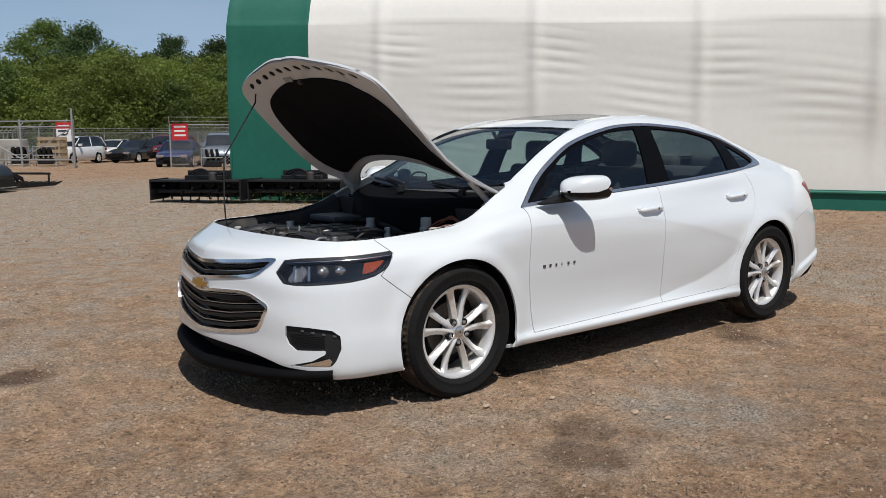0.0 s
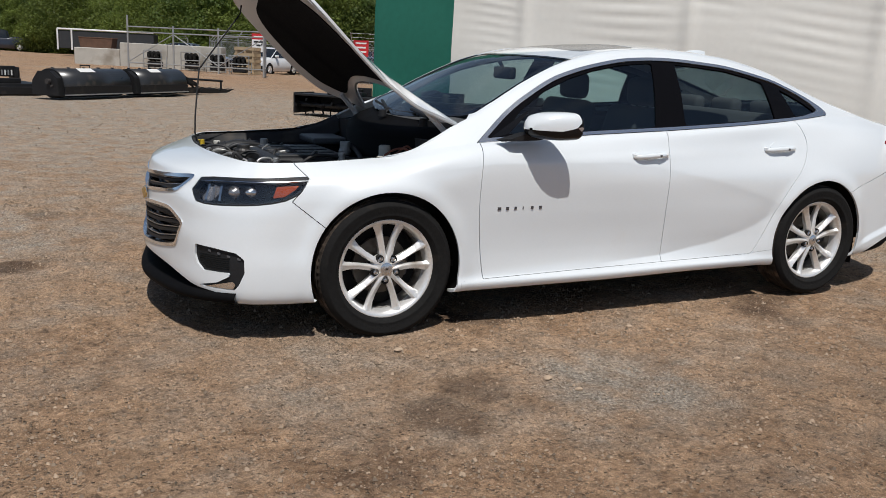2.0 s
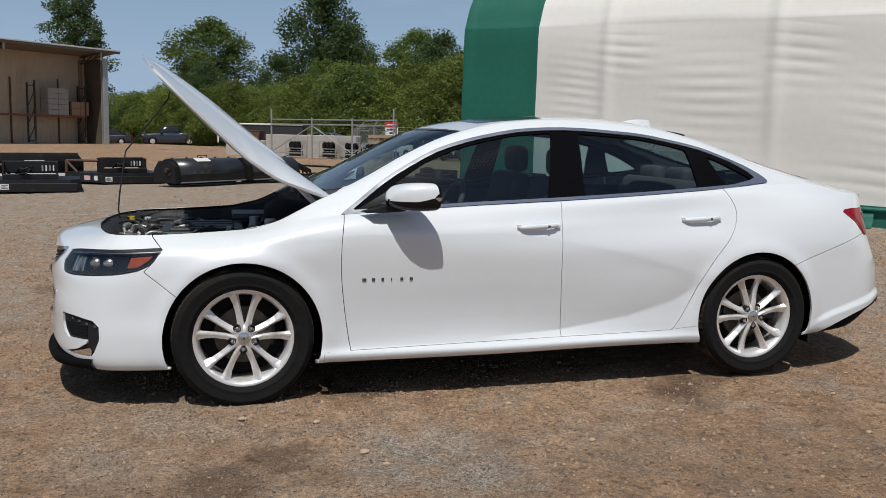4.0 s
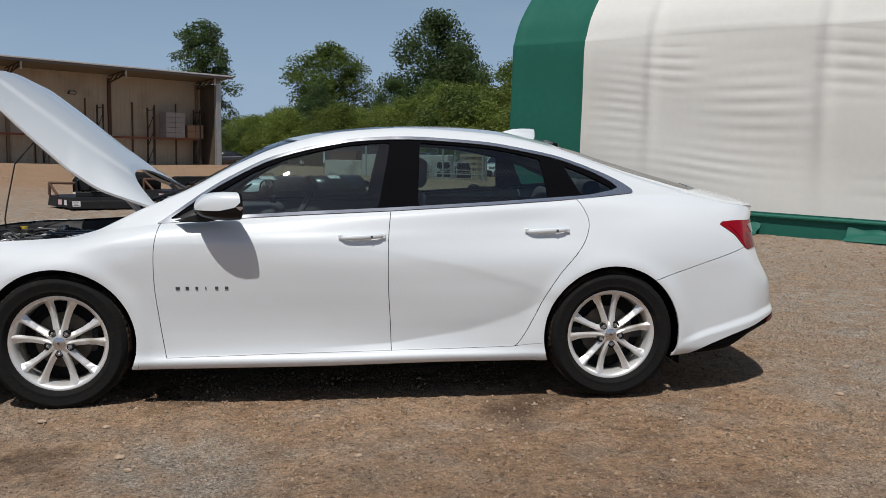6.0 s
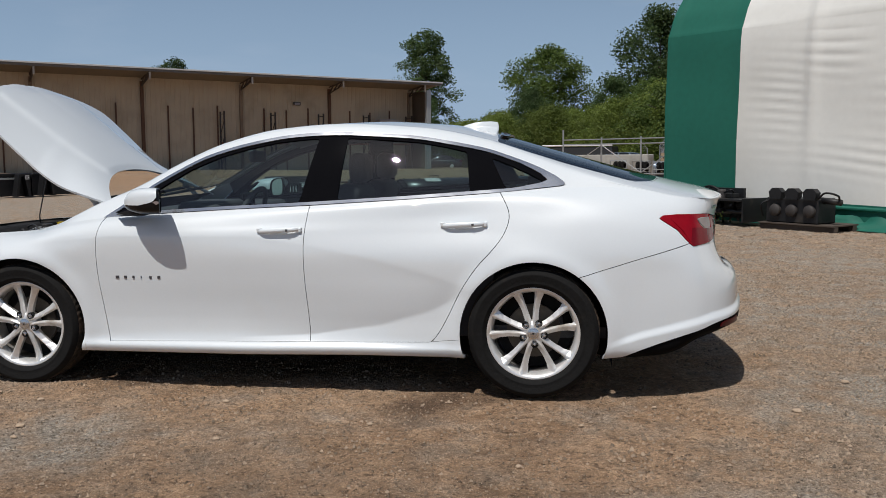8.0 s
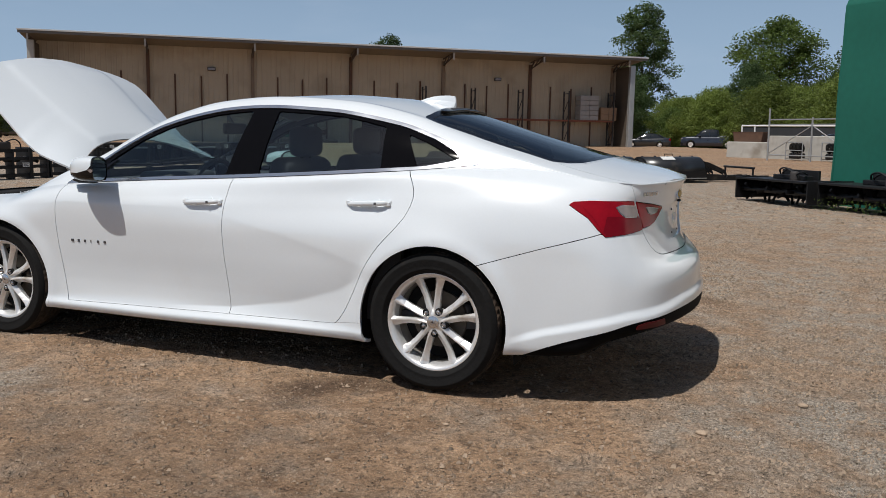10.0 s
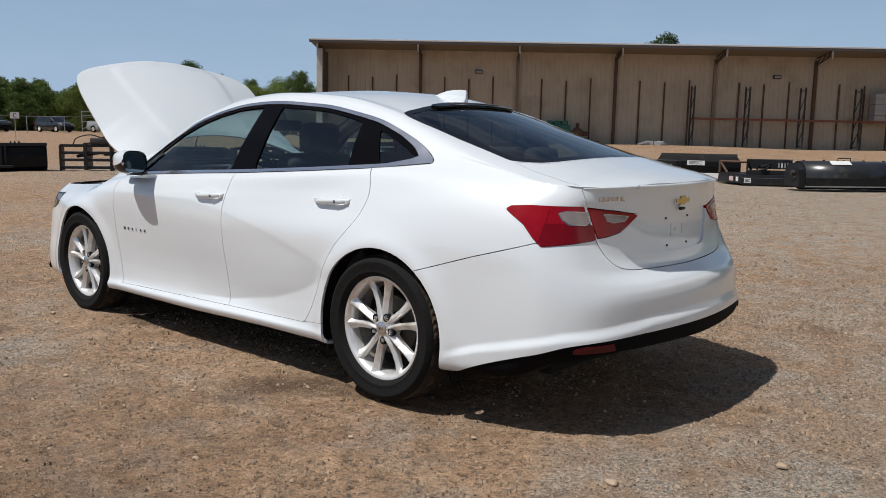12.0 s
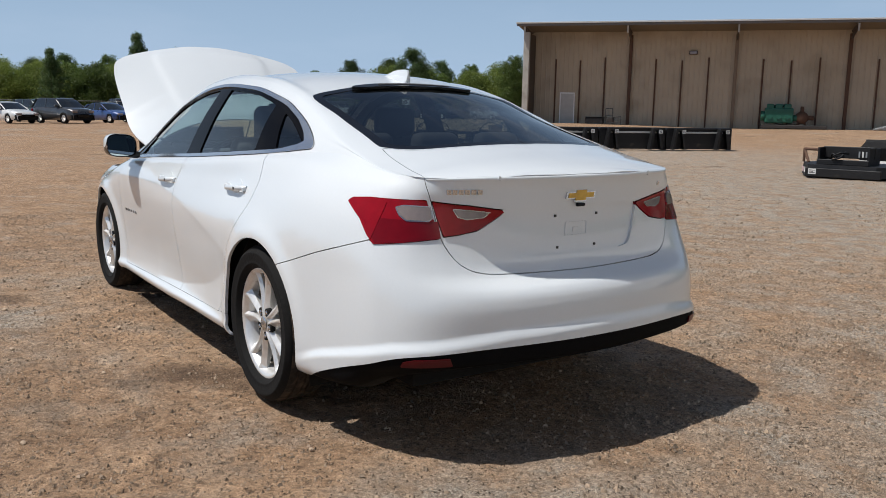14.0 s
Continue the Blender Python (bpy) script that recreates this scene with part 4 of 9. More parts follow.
    def carton(x0, x1, z0, z1, rows, cols, material, label):
        c = thing("carton_stack", label, "cartons", m @ pose((x0 + x1) / 2, -.85, z0))
        w, h = (x1 - x0) / cols, (z1 - z0) / rows
        for r in range(rows):
            for k in range(cols):
                b2 = bmesh.new()
                x = -(x1 - x0) / 2 + w * k
                box(b2, x + .01, x + w - .01, -.5, .5, h * r + .004, h * (r + 1) - .01, .015)
                part("carton", b2, material, c)
    carton(ln - 3.8, ln - 2.2, 2.055, 4.0, 5, 2, CARTON_GREY, "stack of grey cartons on the rack beam")
    carton(ln - 2.0, ln - .6, 2.055, 3.1, 2, 2, CARTON, "brown cartons on the rack beam")
    return m, ln


SHED_M, SHED_LEN = shed()

# ---- trees ----
def crown_mesh(name, h, w, base, blobs, leaves, size, material, seed, shape="round"):
    """Leaves gathered in many small clumps, most of them near the outline, with gaps between."""
    rng = np.random.default_rng(seed)
    cs = []
    lobes = rng.random(6) * 6.283
    for k in range(blobs):
        t = (k + rng.random()) / blobs
        z = base + (h - base) * (.03 + .94 * t)
        if shape == "round":
            env = max(1 - abs(2 * t - .80) ** 2.4 / 1.25, .10) ** .5
        elif shape == "spire":
            env = (1 - t) * .95 + .12
        else:
            env = math.sqrt(max(1 - (t - .3) ** 2 / .62, .03))
        a = rng.random() * 6.283
        env *= 1 + .16 * math.sin(3 * a + lobes[0] + 4 * t) + .10 * math.sin(5 * a + lobes[1] - 7 * t)
        r = w / 2 * env * rng.random() ** .42 * .90
        cs.append((r * math.cos(a), r * math.sin(a), z, w * (.055 + .075 * rng.random()) * (.75 + .35 * env)))
    cs = np.array(cs)
    size_w = cs[:, 3] ** 2
    pick = rng.choice(blobs, leaves, p=size_w / size_w.sum())
    d = rng.normal(size=(leaves, 3))
    d /= np.linalg.norm(d, axis=1)[:, None]
    d[:, 2] = d[:, 2] * .85 + .10
    c = cs[pick, :3] + d * cs[pick, 3:4] * (.35 + .85 * rng.random((leaves, 1)) ** .7)
    nrm = d + np.array([0, 0, .35]) + .75 * rng.normal(size=(leaves, 3))
    nrm /= np.linalg.norm(nrm, axis=1)[:, None]
    u = np.cross(nrm, rng.normal(size=(leaves, 3)))
    u /= np.linalg.norm(u, axis=1)[:, None]
    v = np.cross(nrm, u)
    s = size * (.5 + .9 * rng.random((leaves, 1)))
    quad = np.stack([c - u * s, c + v * s * .6, c + u * s, c - v * s * .6], 1).reshape(-1, 3)
    me = bpy.data.meshes.new(name)
    me.from_pydata(quad.tolist(), [], np.arange(leaves * 4).reshape(-1, 4).tolist())
    me.materials.append(material)
    return me


def tree(h, w, base, blobs, leaves, size, material, seed, label, shape="round", name="tree"):
    rng = np.random.default_rng(seed + 99)
    root = thing(name, label, "tree" if name == "tree" else "bush", group="woods round the yard")
    bm = bmesh.new()
    r = .018 * h + .03
    pts = [(.12 * math.sin(k * 1.3 + seed), .12 * math.cos(k * 1.7 + seed), h * .82 * k / 6) for k in range(7)]
    pts[0] = (0, 0, -.3)
    for k in range(6):
        rod(bm, pts[k], pts[k + 1], r * (1 - k / 6.6), 8, r * (1 - (k + 1) / 6.6))
    for k in range(9):
        z = base * .7 + (h * .75 - base * .7) * k / 9
        a = k * 2.4 + rng.random()
        b0 = Vector((0, 0, z))
        b1 = b0 + Vector((math.cos(a) * w * .3, math.sin(a) * w * .3, h * .12))
        rod(bm, b0, b1, r * .35, 5, r * .1)
    part("trunk", bm, BARK, root)
    ob = new("crown", crown_mesh("crown", h, w, base, blobs, leaves, size, material, seed, shape))
    ob.parent = root
    return root


KINDS = [
    tree(15, 10, 1.4, 230, 34000, .135, LEAF_DARK, 1, "tall dark green broadleaf tree at the wood's edge"),
    tree(14, 8.5, 1.2, 200, 30000, .125, LEAF_MID, 2, "green broadleaf tree at the wood's edge"),
    tree(15, 7, 1.2, 190, 26000, .12, LEAF_DARK, 3, "tall narrow cottonwood with loose leaves", "tall"),
    tree(7, 8, .2, 170, 24000, .10, LEAF_LIGHT, 4, "broad light green young tree by the fence"),
    tree(5, 7, .0, 150, 22000, .095, LEAF_LIGHT, 5, "light green bushy growth by the fence", name="bush"),
    tree(6, 7, .1, 150, 22000, .10, LEAF_MID, 6, "green bushy growth by the fence", name="bush"),
    tree(11, 6, .8, 150, 16000, .11, LEAF_DARK, 7, "dark conifer with drooping tiers", "spire"),
]
_used = set()


def plant(kind, x, y, scale, turn, tall=1.0):
    z = float(land(x, y)) - .05
    m = pose(x, y, z, 0, 0, turn) @ Matrix.Diagonal((scale, scale, scale * tall, 1))
    if kind not in _used:
        _used.add(kind)
        KINDS[kind].matrix_world = m
        return KINDS[kind]
    ob = copy_thing(KINDS[kind], Matrix.Identity(4))
    ob.matrix_basis = m
    return ob


_rt = np.random.default_rng(21)


def bearing(deg, dist, ex=0.6, ey=-5.0):
    return ex + dist * math.cos(radians(deg)), ey + dist * math.sin(radians(deg))


# the wood behind the fence: undergrowth in front, tall trees behind
for k in range(60):
    deg = 50 + 46 * k / 59 + _rt.normal() * .4
    far = 74 + 4 * _rt.random() + max(deg - 83, 0) * 2.0
    plant(3 + k % 3 if k % 2 else 4, *bearing(deg, far), (.85 + .35 * _rt.random()) * (1.0 if deg < 83 else .8), _rt.random() * 360)
    plant((3, 5, 3)[k % 3], *bearing(deg + .4, far + 7 + 4 * _rt.random()), (1.08 + .35 * _rt.random()) * (1.0 if deg < 76 else .84 if deg < 83 else .68), _rt.random() * 360)
for k in range(22):
    deg = 48 + 30 * k / 21 + _rt.normal() * .5
    plant((0, 1, 0, 2)[k % 4], *bearing(deg, 94 + 10 * _rt.random()), .64 + .22 * _rt.random(), _rt.random() * 360)
for deg, dist, kind, sc, tall in ((99.3, 150, 2, 1.75, .86), (91.2, 175, 1, 2.15, .76), (84.2, 170, 0, 1.95, .98), (82.6, 172, 0, 1.68, .88), (78.1, 150, 1, 1.72, .80), (87.0, 165, 0, 1.08, .95),
                                  (94.0, 112, 5, 1.0, 1.0), (93.0, 110, 5, .9, 1.0), (96.0, 105, 3, .8, 1.0), (99.5, 100, 0, .62, 1.0), (91.8, 99, 0, .6, 1.0), (84.3, 108, 1, .75, 1.0)):
    plant(kind, *bearing(deg, dist), sc, dist * 7, tall)
# behind the shed
for x, y, kind, sc in ((-64, 58, 0, .58), (-71, 57, 1, .52), (-40, 82, 2, .78), (-34, 88, 1, .72), (-50, 92, 1, .85)):
    plant(kind, x, y, sc, x * 9)
# the far side of the car park: a closed edge of wood
for k in range(64):
    deg = 138 + 50 * k / 63 + _rt.normal() * .4
    plant((5, 3, 5)[k % 3], *bearing(deg, 128 + 6 * _rt.random(), 6, -2.5), .85 + .3 * _rt.random(), _rt.random() * 360)
    if k % 2 == 0:
        plant((0, 1)[k // 2 % 2], *bearing(deg, 138 + 10 * _rt.random(), 6, -2.5), .46 + .22 * _rt.random(), _rt.random() * 360)
for deg, dist, kind, sc in ((166.5, 118, 6, .95), (164.2, 120, 6, .8), (171.5, 118, 6, .75), (149.2, 118, 0, .62), (162.5, 122, 1, .62)):
    plant(kind, *bearing(deg, dist, 6, -2.5), sc, deg)
# low growth closing the yard behind the camera
for k in range(26):
    deg = 190 + 210 * k / 25
    plant((3, 5, 1)[k % 3], *bearing(deg, 95 + 20 * _rt.random(), 2, 0), 1.0 if k % 3 < 2 else .6, deg)
# ---- the white saloon ----
car = thing("saloon_car", "white four-door saloon with its bonnet propped open", "car", pose(0.216, 0.470, 0, 0, 0, 1.27))


def normals(sk):
    n = np.zeros_like(sk.pos)
    for f in sk.faces:
        p = sk.pos[list(f)]
        k = np.cross(p[1] - p[0], p[2] - p[0]) if len(f) == 3 else np.cross(p[2] - p[0], p[3] - p[1])
        for i in f:
            n[i] += k
    return n / np.maximum(np.linalg.norm(n, axis=1), 1e-9)[:, None]


def both(sk):
    """A left half and its mirror image, welded along the middle."""
    k = len(sk.pos)
    mid = np.abs(sk.pos[:, 1]) < 2e-4
    idx = np.where(mid, np.arange(k), np.arange(k) + k)
    pos = np.vstack([sk.pos, sk.pos * np.array([1, -1, 1])])
    return Skin(pos, np.vstack([sk.uv, sk.uv]), sk.faces + [tuple(int(idx[i]) for i in f[::-1]) for f in sk.faces])


def flip(sk):
    return Skin(sk.pos * np.array([1, -1, 1]), sk.uv, [f[::-1] for f in sk.faces])


def panel(name, sk, material, parent=None, label="", lift=0.0, rim=0.014, side=0):
    """A cut-out skin as a part, with its edges turned in. side: 0 as it is, 1 mirrored to the right, 2 both halves in one."""
    if side == 1:
        sk = flip(sk)
    elif side == 2:
        sk = both(sk)
    n = normals(sk)
    pos = sk.pos + n * lift
    count = {}
    for f in sk.faces:
        for a, b in zip(f, f[1:] + f[:1]):
            key = (a, b) if a < b else (b, a)
            count[key] = None if key in count else (a, b)
    edge = [e for e in count.values() if e]
    faces, smooth = list(sk.faces), [True] * len(sk.faces)
    if rim:
        rimv = sorted({i for e in edge for i in e})
        back = {i: len(pos) + k for k, i in enumerate(rimv)}
        k0 = len(rimv)
        pos = np.vstack([pos, pos[rimv], pos[rimv] - n[rimv] * rim])
        for a, b in edge:
            faces.append((back[b], back[a], back[a] + k0, back[b] + k0))
            smooth.append(False)
    me = bpy.data.meshes.new(name)
    me.from_pydata(pos.tolist(), [], faces)
    me.polygons.foreach_set("use_smooth", smooth)
    me.materials.append(material)
    me.validate()
    ob = new(name, me)
    ob.parent = parent or car
    return tagged(ob, label) if label else ob


def pair(name, sk, material, parent=None, label="", lift=0.0, rim=0.014):
    return panel(name, sk, material, parent, label, lift, rim, 0), panel(name, sk, material, parent, label, lift, rim, 1)


def XZ(pts):
    return [(s_of_x(x), z) for x, z in pts]


_s = np.unique(np.concatenate([np.arange(0, 1.35, .005), np.arange(1.35, 5.0, .0125), np.arange(5.0, S_END, .005), [S_END]]))
_g = lower_grid(_s, 12)
LOWER = Skin.grid(_g, np.stack([_s[:, None] + 0 * _g[..., 2], _g[..., 2]], 2))


def span(a, b):
    """The lower skin between two places along the outline."""
    return LOWER.cut(LOWER.uv[:, 0] - a).cut_s(b)


def _cut_s(self, b):
    return self.cut(b - self.uv[:, 0])


Skin.cut_s = _cut_s


def hole(sk, x, r=0.376):
    return sk.cut(np.hypot(sk.uv[:, 0] - s_of_x(x), (sk.uv[:, 1] - 0.335)) - r)


GAP = 0.0018
DOOR_F = along([(.505, .97), (.485, .90), (.470, .79), (.470, .62), (.488, .45), (.510, .30), (.530, .20)]).tolist()
DOOR_B = along([(1.66, 1.06), (1.645, .97), (1.632, .83), (1.632, .62), (1.645, .40), (1.652, .20)]).tolist()
DOOR_R = along([(2.60, 1.12), (2.66, 1.05), (2.705, .95), (2.685, .86), (2.63, .78), (2.54, .68), (2.46, .56), (2.395, .43), (2.345, .34), (2.295, .285), (2.20, .262), (2.0, .20)]).tolist()
SILL = [(.30, .252), (.53, .256), (1.25, .268), (2.0, .278), (2.28, .285), (2.5, .31)]
SEAM_F = [(-.455, .90), (-.43, .822), (-.375, .770), (-.41, .715), (-.455, .668), (-.30, .545), (-.25, .50)]
SEAM_R = [(3.02, .62), (3.08, .64), (3.35, .722), (3.62, .796)]

sill_line = XZ(SILL)
below_sill = [(s_of_x(.2), .0)] + sill_line + [(s_of_x(2.6), .0)]
door_f = XZ(DOOR_F) + XZ(DOOR_B)[::-1]
door_r = XZ(DOOR_B) + XZ(DOOR_R)[::-1]
body = span(s_of_x(-.6), s_of_x(3.75))

sk = hole(hole(span(s_of_x(.30), s_of_x(2.55)).inside(below_sill), 0), 2.829)
pair("sill", sk.outside([(s_of_x(-1), 0), (s_of_x(.385), 0), (s_of_x(.385), .5), (s_of_x(-1), .5)]), WHITE, label="white sill dulled with dust")
sk = span(s_of_x(.4), s_of_x(1.75)).inside(door_f, -GAP).outside(below_sill, GAP)
FRONT_DOORS = pair("front_door", sk, WHITE)
sk = span(s_of_x(1.6), s_of_x(2.8)).inside(door_r, -GAP).outside(below_sill, GAP)
REAR_DOORS = pair("rear_door", sk, WHITE)
# wings
fender = XZ(SEAM_F) + [(s_of_x(-.25), .1)] + [(s_of_x(.53), .1)] + XZ(DOOR_F)[::-1] + [(s_of_x(.5), 1.1), (s_of_x(-.455), 1.1)]
sk = hole(span(s_of_x(-.7), s_of_x(.7)).inside(fender, -GAP), 0)
sk = sk.outside([(s_of_x(.385), -1), (s_of_x(.385), .252), (s_of_x(.7), .256), (s_of_x(.7), -1)], GAP)
pair("front_wing", sk, WHITE)
TRUNK = [(5.470, 1.06), (5.487, 1.0), (5.515, .949), (5.545, .875), (5.575, .802), (5.600, .765), (5.640, .722), (5.690, .692), (5.740, .678), (5.80, .671), (5.95, .667), (S_END + .1, .664)]
trunk_poly = along(TRUNK).tolist() + [(S_END + .1, 1.2), (5.47, 1.2)]
TAIL_O = [(5.096, .923), (5.118, .936), (5.200, .941), (5.495, .937), (5.535, .870), (5.572, .803), (5.42, .794), (5.274, .783), (5.234, .815), (5.186, .866)]
TAIL_I = [(5.525, .934), (5.70, .917), (5.846, .897), (5.852, .890), (5.806, .862), (5.736, .826), (5.66, .814), (5.586, .808)]
quarter = XZ(DOOR_R) + [(s_of_x(2.05), .1), (s_of_x(2.829), .1)] + XZ(SEAM_R) + [(5.275, .800), (5.575, .800)] + TRUNK[:4][::-1] + [(5.47, 1.3), (s_of_x(2.6), 1.3)]
sk = hole(span(s_of_x(2.1), 5.7).inside(quarter, -GAP), 2.829)
sk = sk.outside(below_sill[:-1] + [(s_of_x(2.5), .31), (s_of_x(2.5), 0)], GAP).outside(TAIL_O, GAP).outside(trunk_poly, GAP)
pair("rear_wing", sk, WHITE)

# rear bumper, its black lower part, boot lid
VAL = along([(4.90, .222), (5.00, .266), (5.124, .310), (5.284, .358), (5.425, .400), (5.615, .420), (5.836, .428), (S_END + .1, .430)]).tolist()
valance = VAL + [(S_END + .1, .0), (4.6, .0), (4.6, .18)]
rb = [(4.6, 0), (s_of_x(2.95), .0), (s_of_x(2.95), .60)] + XZ(SEAM_R) + [(5.275, .790), (5.42, .802), (5.574, .812)] + [(S_END + .1, .81), (S_END + .1, 0)]
sk = hole(span(s_of_x(2.9), S_END).inside(rb, -GAP), 2.829).outside(trunk_poly, GAP).outside(TAIL_O, GAP).outside(TAIL_I, .0)
rear_bumper = panel("rear_bumper", sk.outside(valance, .0), WHITE, side=2)
panel("rear_valance", sk.inside(valance, .004), VALANCE, rear_bumper, "matt black lower valance", lift=-.006, side=2)
pair("reflector", sk.inside([(5.42, .366), (5.60, .374), (5.59, .402), (5.47, .396), (5.43, .386)]), mat("dim_reflector", (.07, .002, .004), .3, vary=.2, scale=30, spec=.3), rear_bumper, "dim red reflector", lift=.002, rim=.006)
tr = span(5.4, S_END).inside(trunk_poly, -GAP)
PLATE = [(5.842, .893), (5.850, .85), (5.868, .79), (5.890, .748), (5.915, .732), (5.96, .725), (S_END + .1, .720), (S_END + .1, .903), (5.86, .900)]
boot_lid = panel("boot_lid", tr.outside(TAIL_I, .002).outside(PLATE, .0), WHITE, side=2)
panel("plate_recess", tr.inside(PLATE, .0), WHITE, boot_lid, "recessed panel without a number plate", lift=-.010, rim=0, side=2)

# tail lamps
LAMP_RIM = mat("dull_lamp_rim", (.42, .40, .40), .25, metal=.8)
def tail_lamp(sk, side):
    lamp = panel("tail_lamp", sk.inside(TAIL_O, .0), RED_LENS, label="red tail lamp with a pale reversing window", lift=.004, rim=.03, side=side)
    win = [(5.350, .911), (5.385, .917), (5.515, .913), (5.527, .875), (5.51, .866), (5.40, .868), (5.37, .885)]
    ring = [(5.344, .913), (5.382, .921), (5.520, .917), (5.533, .873), (5.512, .862), (5.398, .864), (5.365, .883)]
    panel("lens_rim", sk.inside(ring), LAMP_RIM, lamp, lift=.0055, rim=.003, side=side)
    panel("lens", sk.inside(win), LENS_GREY, lamp, "frosted pale lens", lift=.008, rim=.003, side=side)
    dark = [(5.21, .862), (5.30, .872), (5.56, .862), (5.572, .805), (5.42, .797), (5.28, .786)]
    panel("lens_band", sk.inside(dark), DEEP_RED, lamp, "deeper red lower band", lift=.0048, rim=.002, side=side)
    glow = [(5.150, .922), (5.30, .928), (5.26, .80), (5.215, .862)]
    panel("reflex_lens", sk.inside(glow), RED_LENS, lamp, lift=.0062, rim=.002, side=side)
    li = panel("boot_lamp", sk.inside(TAIL_I, -.002), RED_LENS, boot_lid, "red lamp on the boot lid", lift=.004, rim=.03, side=side)
    panel("lens_rim", sk.inside([(5.625, .908), (5.72, .900), (5.792, .892), (5.763, .871), (5.69, .866), (5.650, .875)]), LAMP_RIM, li, lift=.0055, rim=.003, side=side)
    panel("lens", sk.inside([(5.632, .905), (5.72, .897), (5.782, .890), (5.758, .874), (5.69, .869), (5.655, .877)]), LENS_GREY, li, "frosted pale lens", lift=.008, rim=.003, side=side)


for sd in (0, 1):
    tail_lamp(span(5.0, 5.95), sd)

# front bumper and what is let into it
HEAD = [(.580, .690), (.612, .744), (.70, .753), (.812, .758), (1.073, .766), (1.262, .776), (1.246, .752), (1.225, .725), (1.185, .694), (1.135, .671), (1.07, .658), (1.0, .650), (.88, .642), (.762, .637), (.70, .638), (.640, .644)]
UG = along([(-.05, .705), (.10, .716), (.221, .724), (.40, .738), (.555, .748), (.520, .704), (.455, .664), (.341, .645), (.13, .622), (-.05, .602)], False, 4).tolist()
LG = along([(-.05, .560), (.05, .568), (.20, .580), (.391, .588), (.50, .560), (.556, .530), (.535, .480), (.505, .430), (.455, .403), (.251, .370), (.02, .352), (-.05, .350)], False, 3).tolist()
FOG = [(.660, .452), (.78, .446), (.90, .432), (.940, .405), (.944, .345), (.915, .285), (.893, .262), (.665, .262), (.80, .290), (.870, .325), (.865, .338), (.715, .336), (.672, .365), (.655, .40)]
LOWB = along([(-.05, .318), (.15, .318), (.391, .306), (.541, .282), (.642, .256), (.76, .245), (.872, .236)], False, 4).tolist() + [(.872, -.1), (-.05, -.1)]
fb_poly = [(-.1, 0), (-.1, .95), (s_of_x(-.455), .95)] + XZ(SEAM_F) + [(s_of_x(-.25), 0)]
fb = hole(span(0, s_of_x(-.2)).inside(fb_poly, -GAP), 0)
front_bumper = panel("front_bumper", fb.outside(HEAD, GAP).outside(UG, 0).outside(LG, 0).outside(FOG, 0).outside(LOWB, 0), WHITE, side=2)


def inset(poly, d):
    """A polygon drawn in by d."""
    p = np.asarray(poly, float)
    c = p.mean(0)
    return c + (p - c) * (1 - d / np.maximum(np.linalg.norm(p - c, axis=1), d * 2)[:, None])


FACE = span(0, 1.5)


def convex(sk, poly):
    """Cuts to a convex outline edge by edge, which keeps slender shapes whole."""
    p = np.asarray(poly, float)
    if np.sum(p[:, 0] * np.roll(p[:, 1], -1) - np.roll(p[:, 0], -1) * p[:, 1]) < 0:
        p = p[::-1]
    for a, b in zip(p, np.roll(p, -1, 0)):
        if len(sk.faces):
            sk = sk.cut((b[0] - a[0]) * (sk.uv[:, 1] - a[1]) - (b[1] - a[1]) * (sk.uv[:, 0] - a[0]))
    return sk



def grille(name, poly, slats, label):
    g = panel(name, FACE.inside(poly), GLOSS_BLACK, front_bumper, label, lift=-.06, rim=0, side=2)
    fr = FACE.inside(poly)
    fr = fr.cut(.016 - sd_poly(fr.uv, poly))
    fr = fr.cut(fr.pos[:, 1] * -1 + .0 + 1e-3)
    fr = fr.cut(fr.uv[:, 0] + 0 * fr.uv[:, 1] - .0)
    panel("grille_frame", fr, CHROME, g, "chrome grille surround", lift=.004, rim=.05, side=2)
    inn = FACE.inside(poly, -.010)
    for f0, f1, kind in slats:
        # slats follow the opening's upper and lower edge
        up = np.interp(inn.uv[:, 0], TOPS[name][0], TOPS[name][1])
        dn = np.interp(inn.uv[:, 0], BOTS[name][0], BOTS[name][1])
        t = (inn.uv[:, 1] - dn) / np.maximum(up - dn, .01)
        inn2 = Skin(inn.pos, np.stack([inn.uv[:, 0], t], 1), inn.faces)
        band = inn2.cut(inn2.uv[:, 1] - f0)
        band = band.cut(f1 - band.uv[:, 1]) if len(band.faces) else band
        if len(band.faces):
            panel("slat", band, LAMP_RIM if kind else BLACK_PLASTIC, g, lift=-.012 if kind else -.014, rim=.02, side=2)
    return g


TOPS = {"upper_grille": ((0, .3, .56), (.712, .730, .752)), "lower_grille": ((0, .39, .56), (.565, .59, .60))}
BOTS = {"upper_grille": ((0, .34, .56), (.606, .645, .70)), "lower_grille": ((0, .25, .56), (.350, .370, .435))}
grille("upper_grille", UG, ((.28, .40, 0), (.42, .45, 1), (.62, .74, 0), (.78, .81, 1)), "black upper grille with thin bright slats")
grille("lower_grille", LG, ((.12, .20, 0), (.235, .250, 1), (.34, .42, 0), (.455, .470, 1), (.56, .64, 0), (.675, .690, 1), (.78, .86, 0), (.885, .900, 1)), "black lower grille with thin bright slats")
panel("lower_intake", FACE.inside(LOWB), DARK, front_bumper, "black lower intake", lift=-.05, rim=0, side=2)


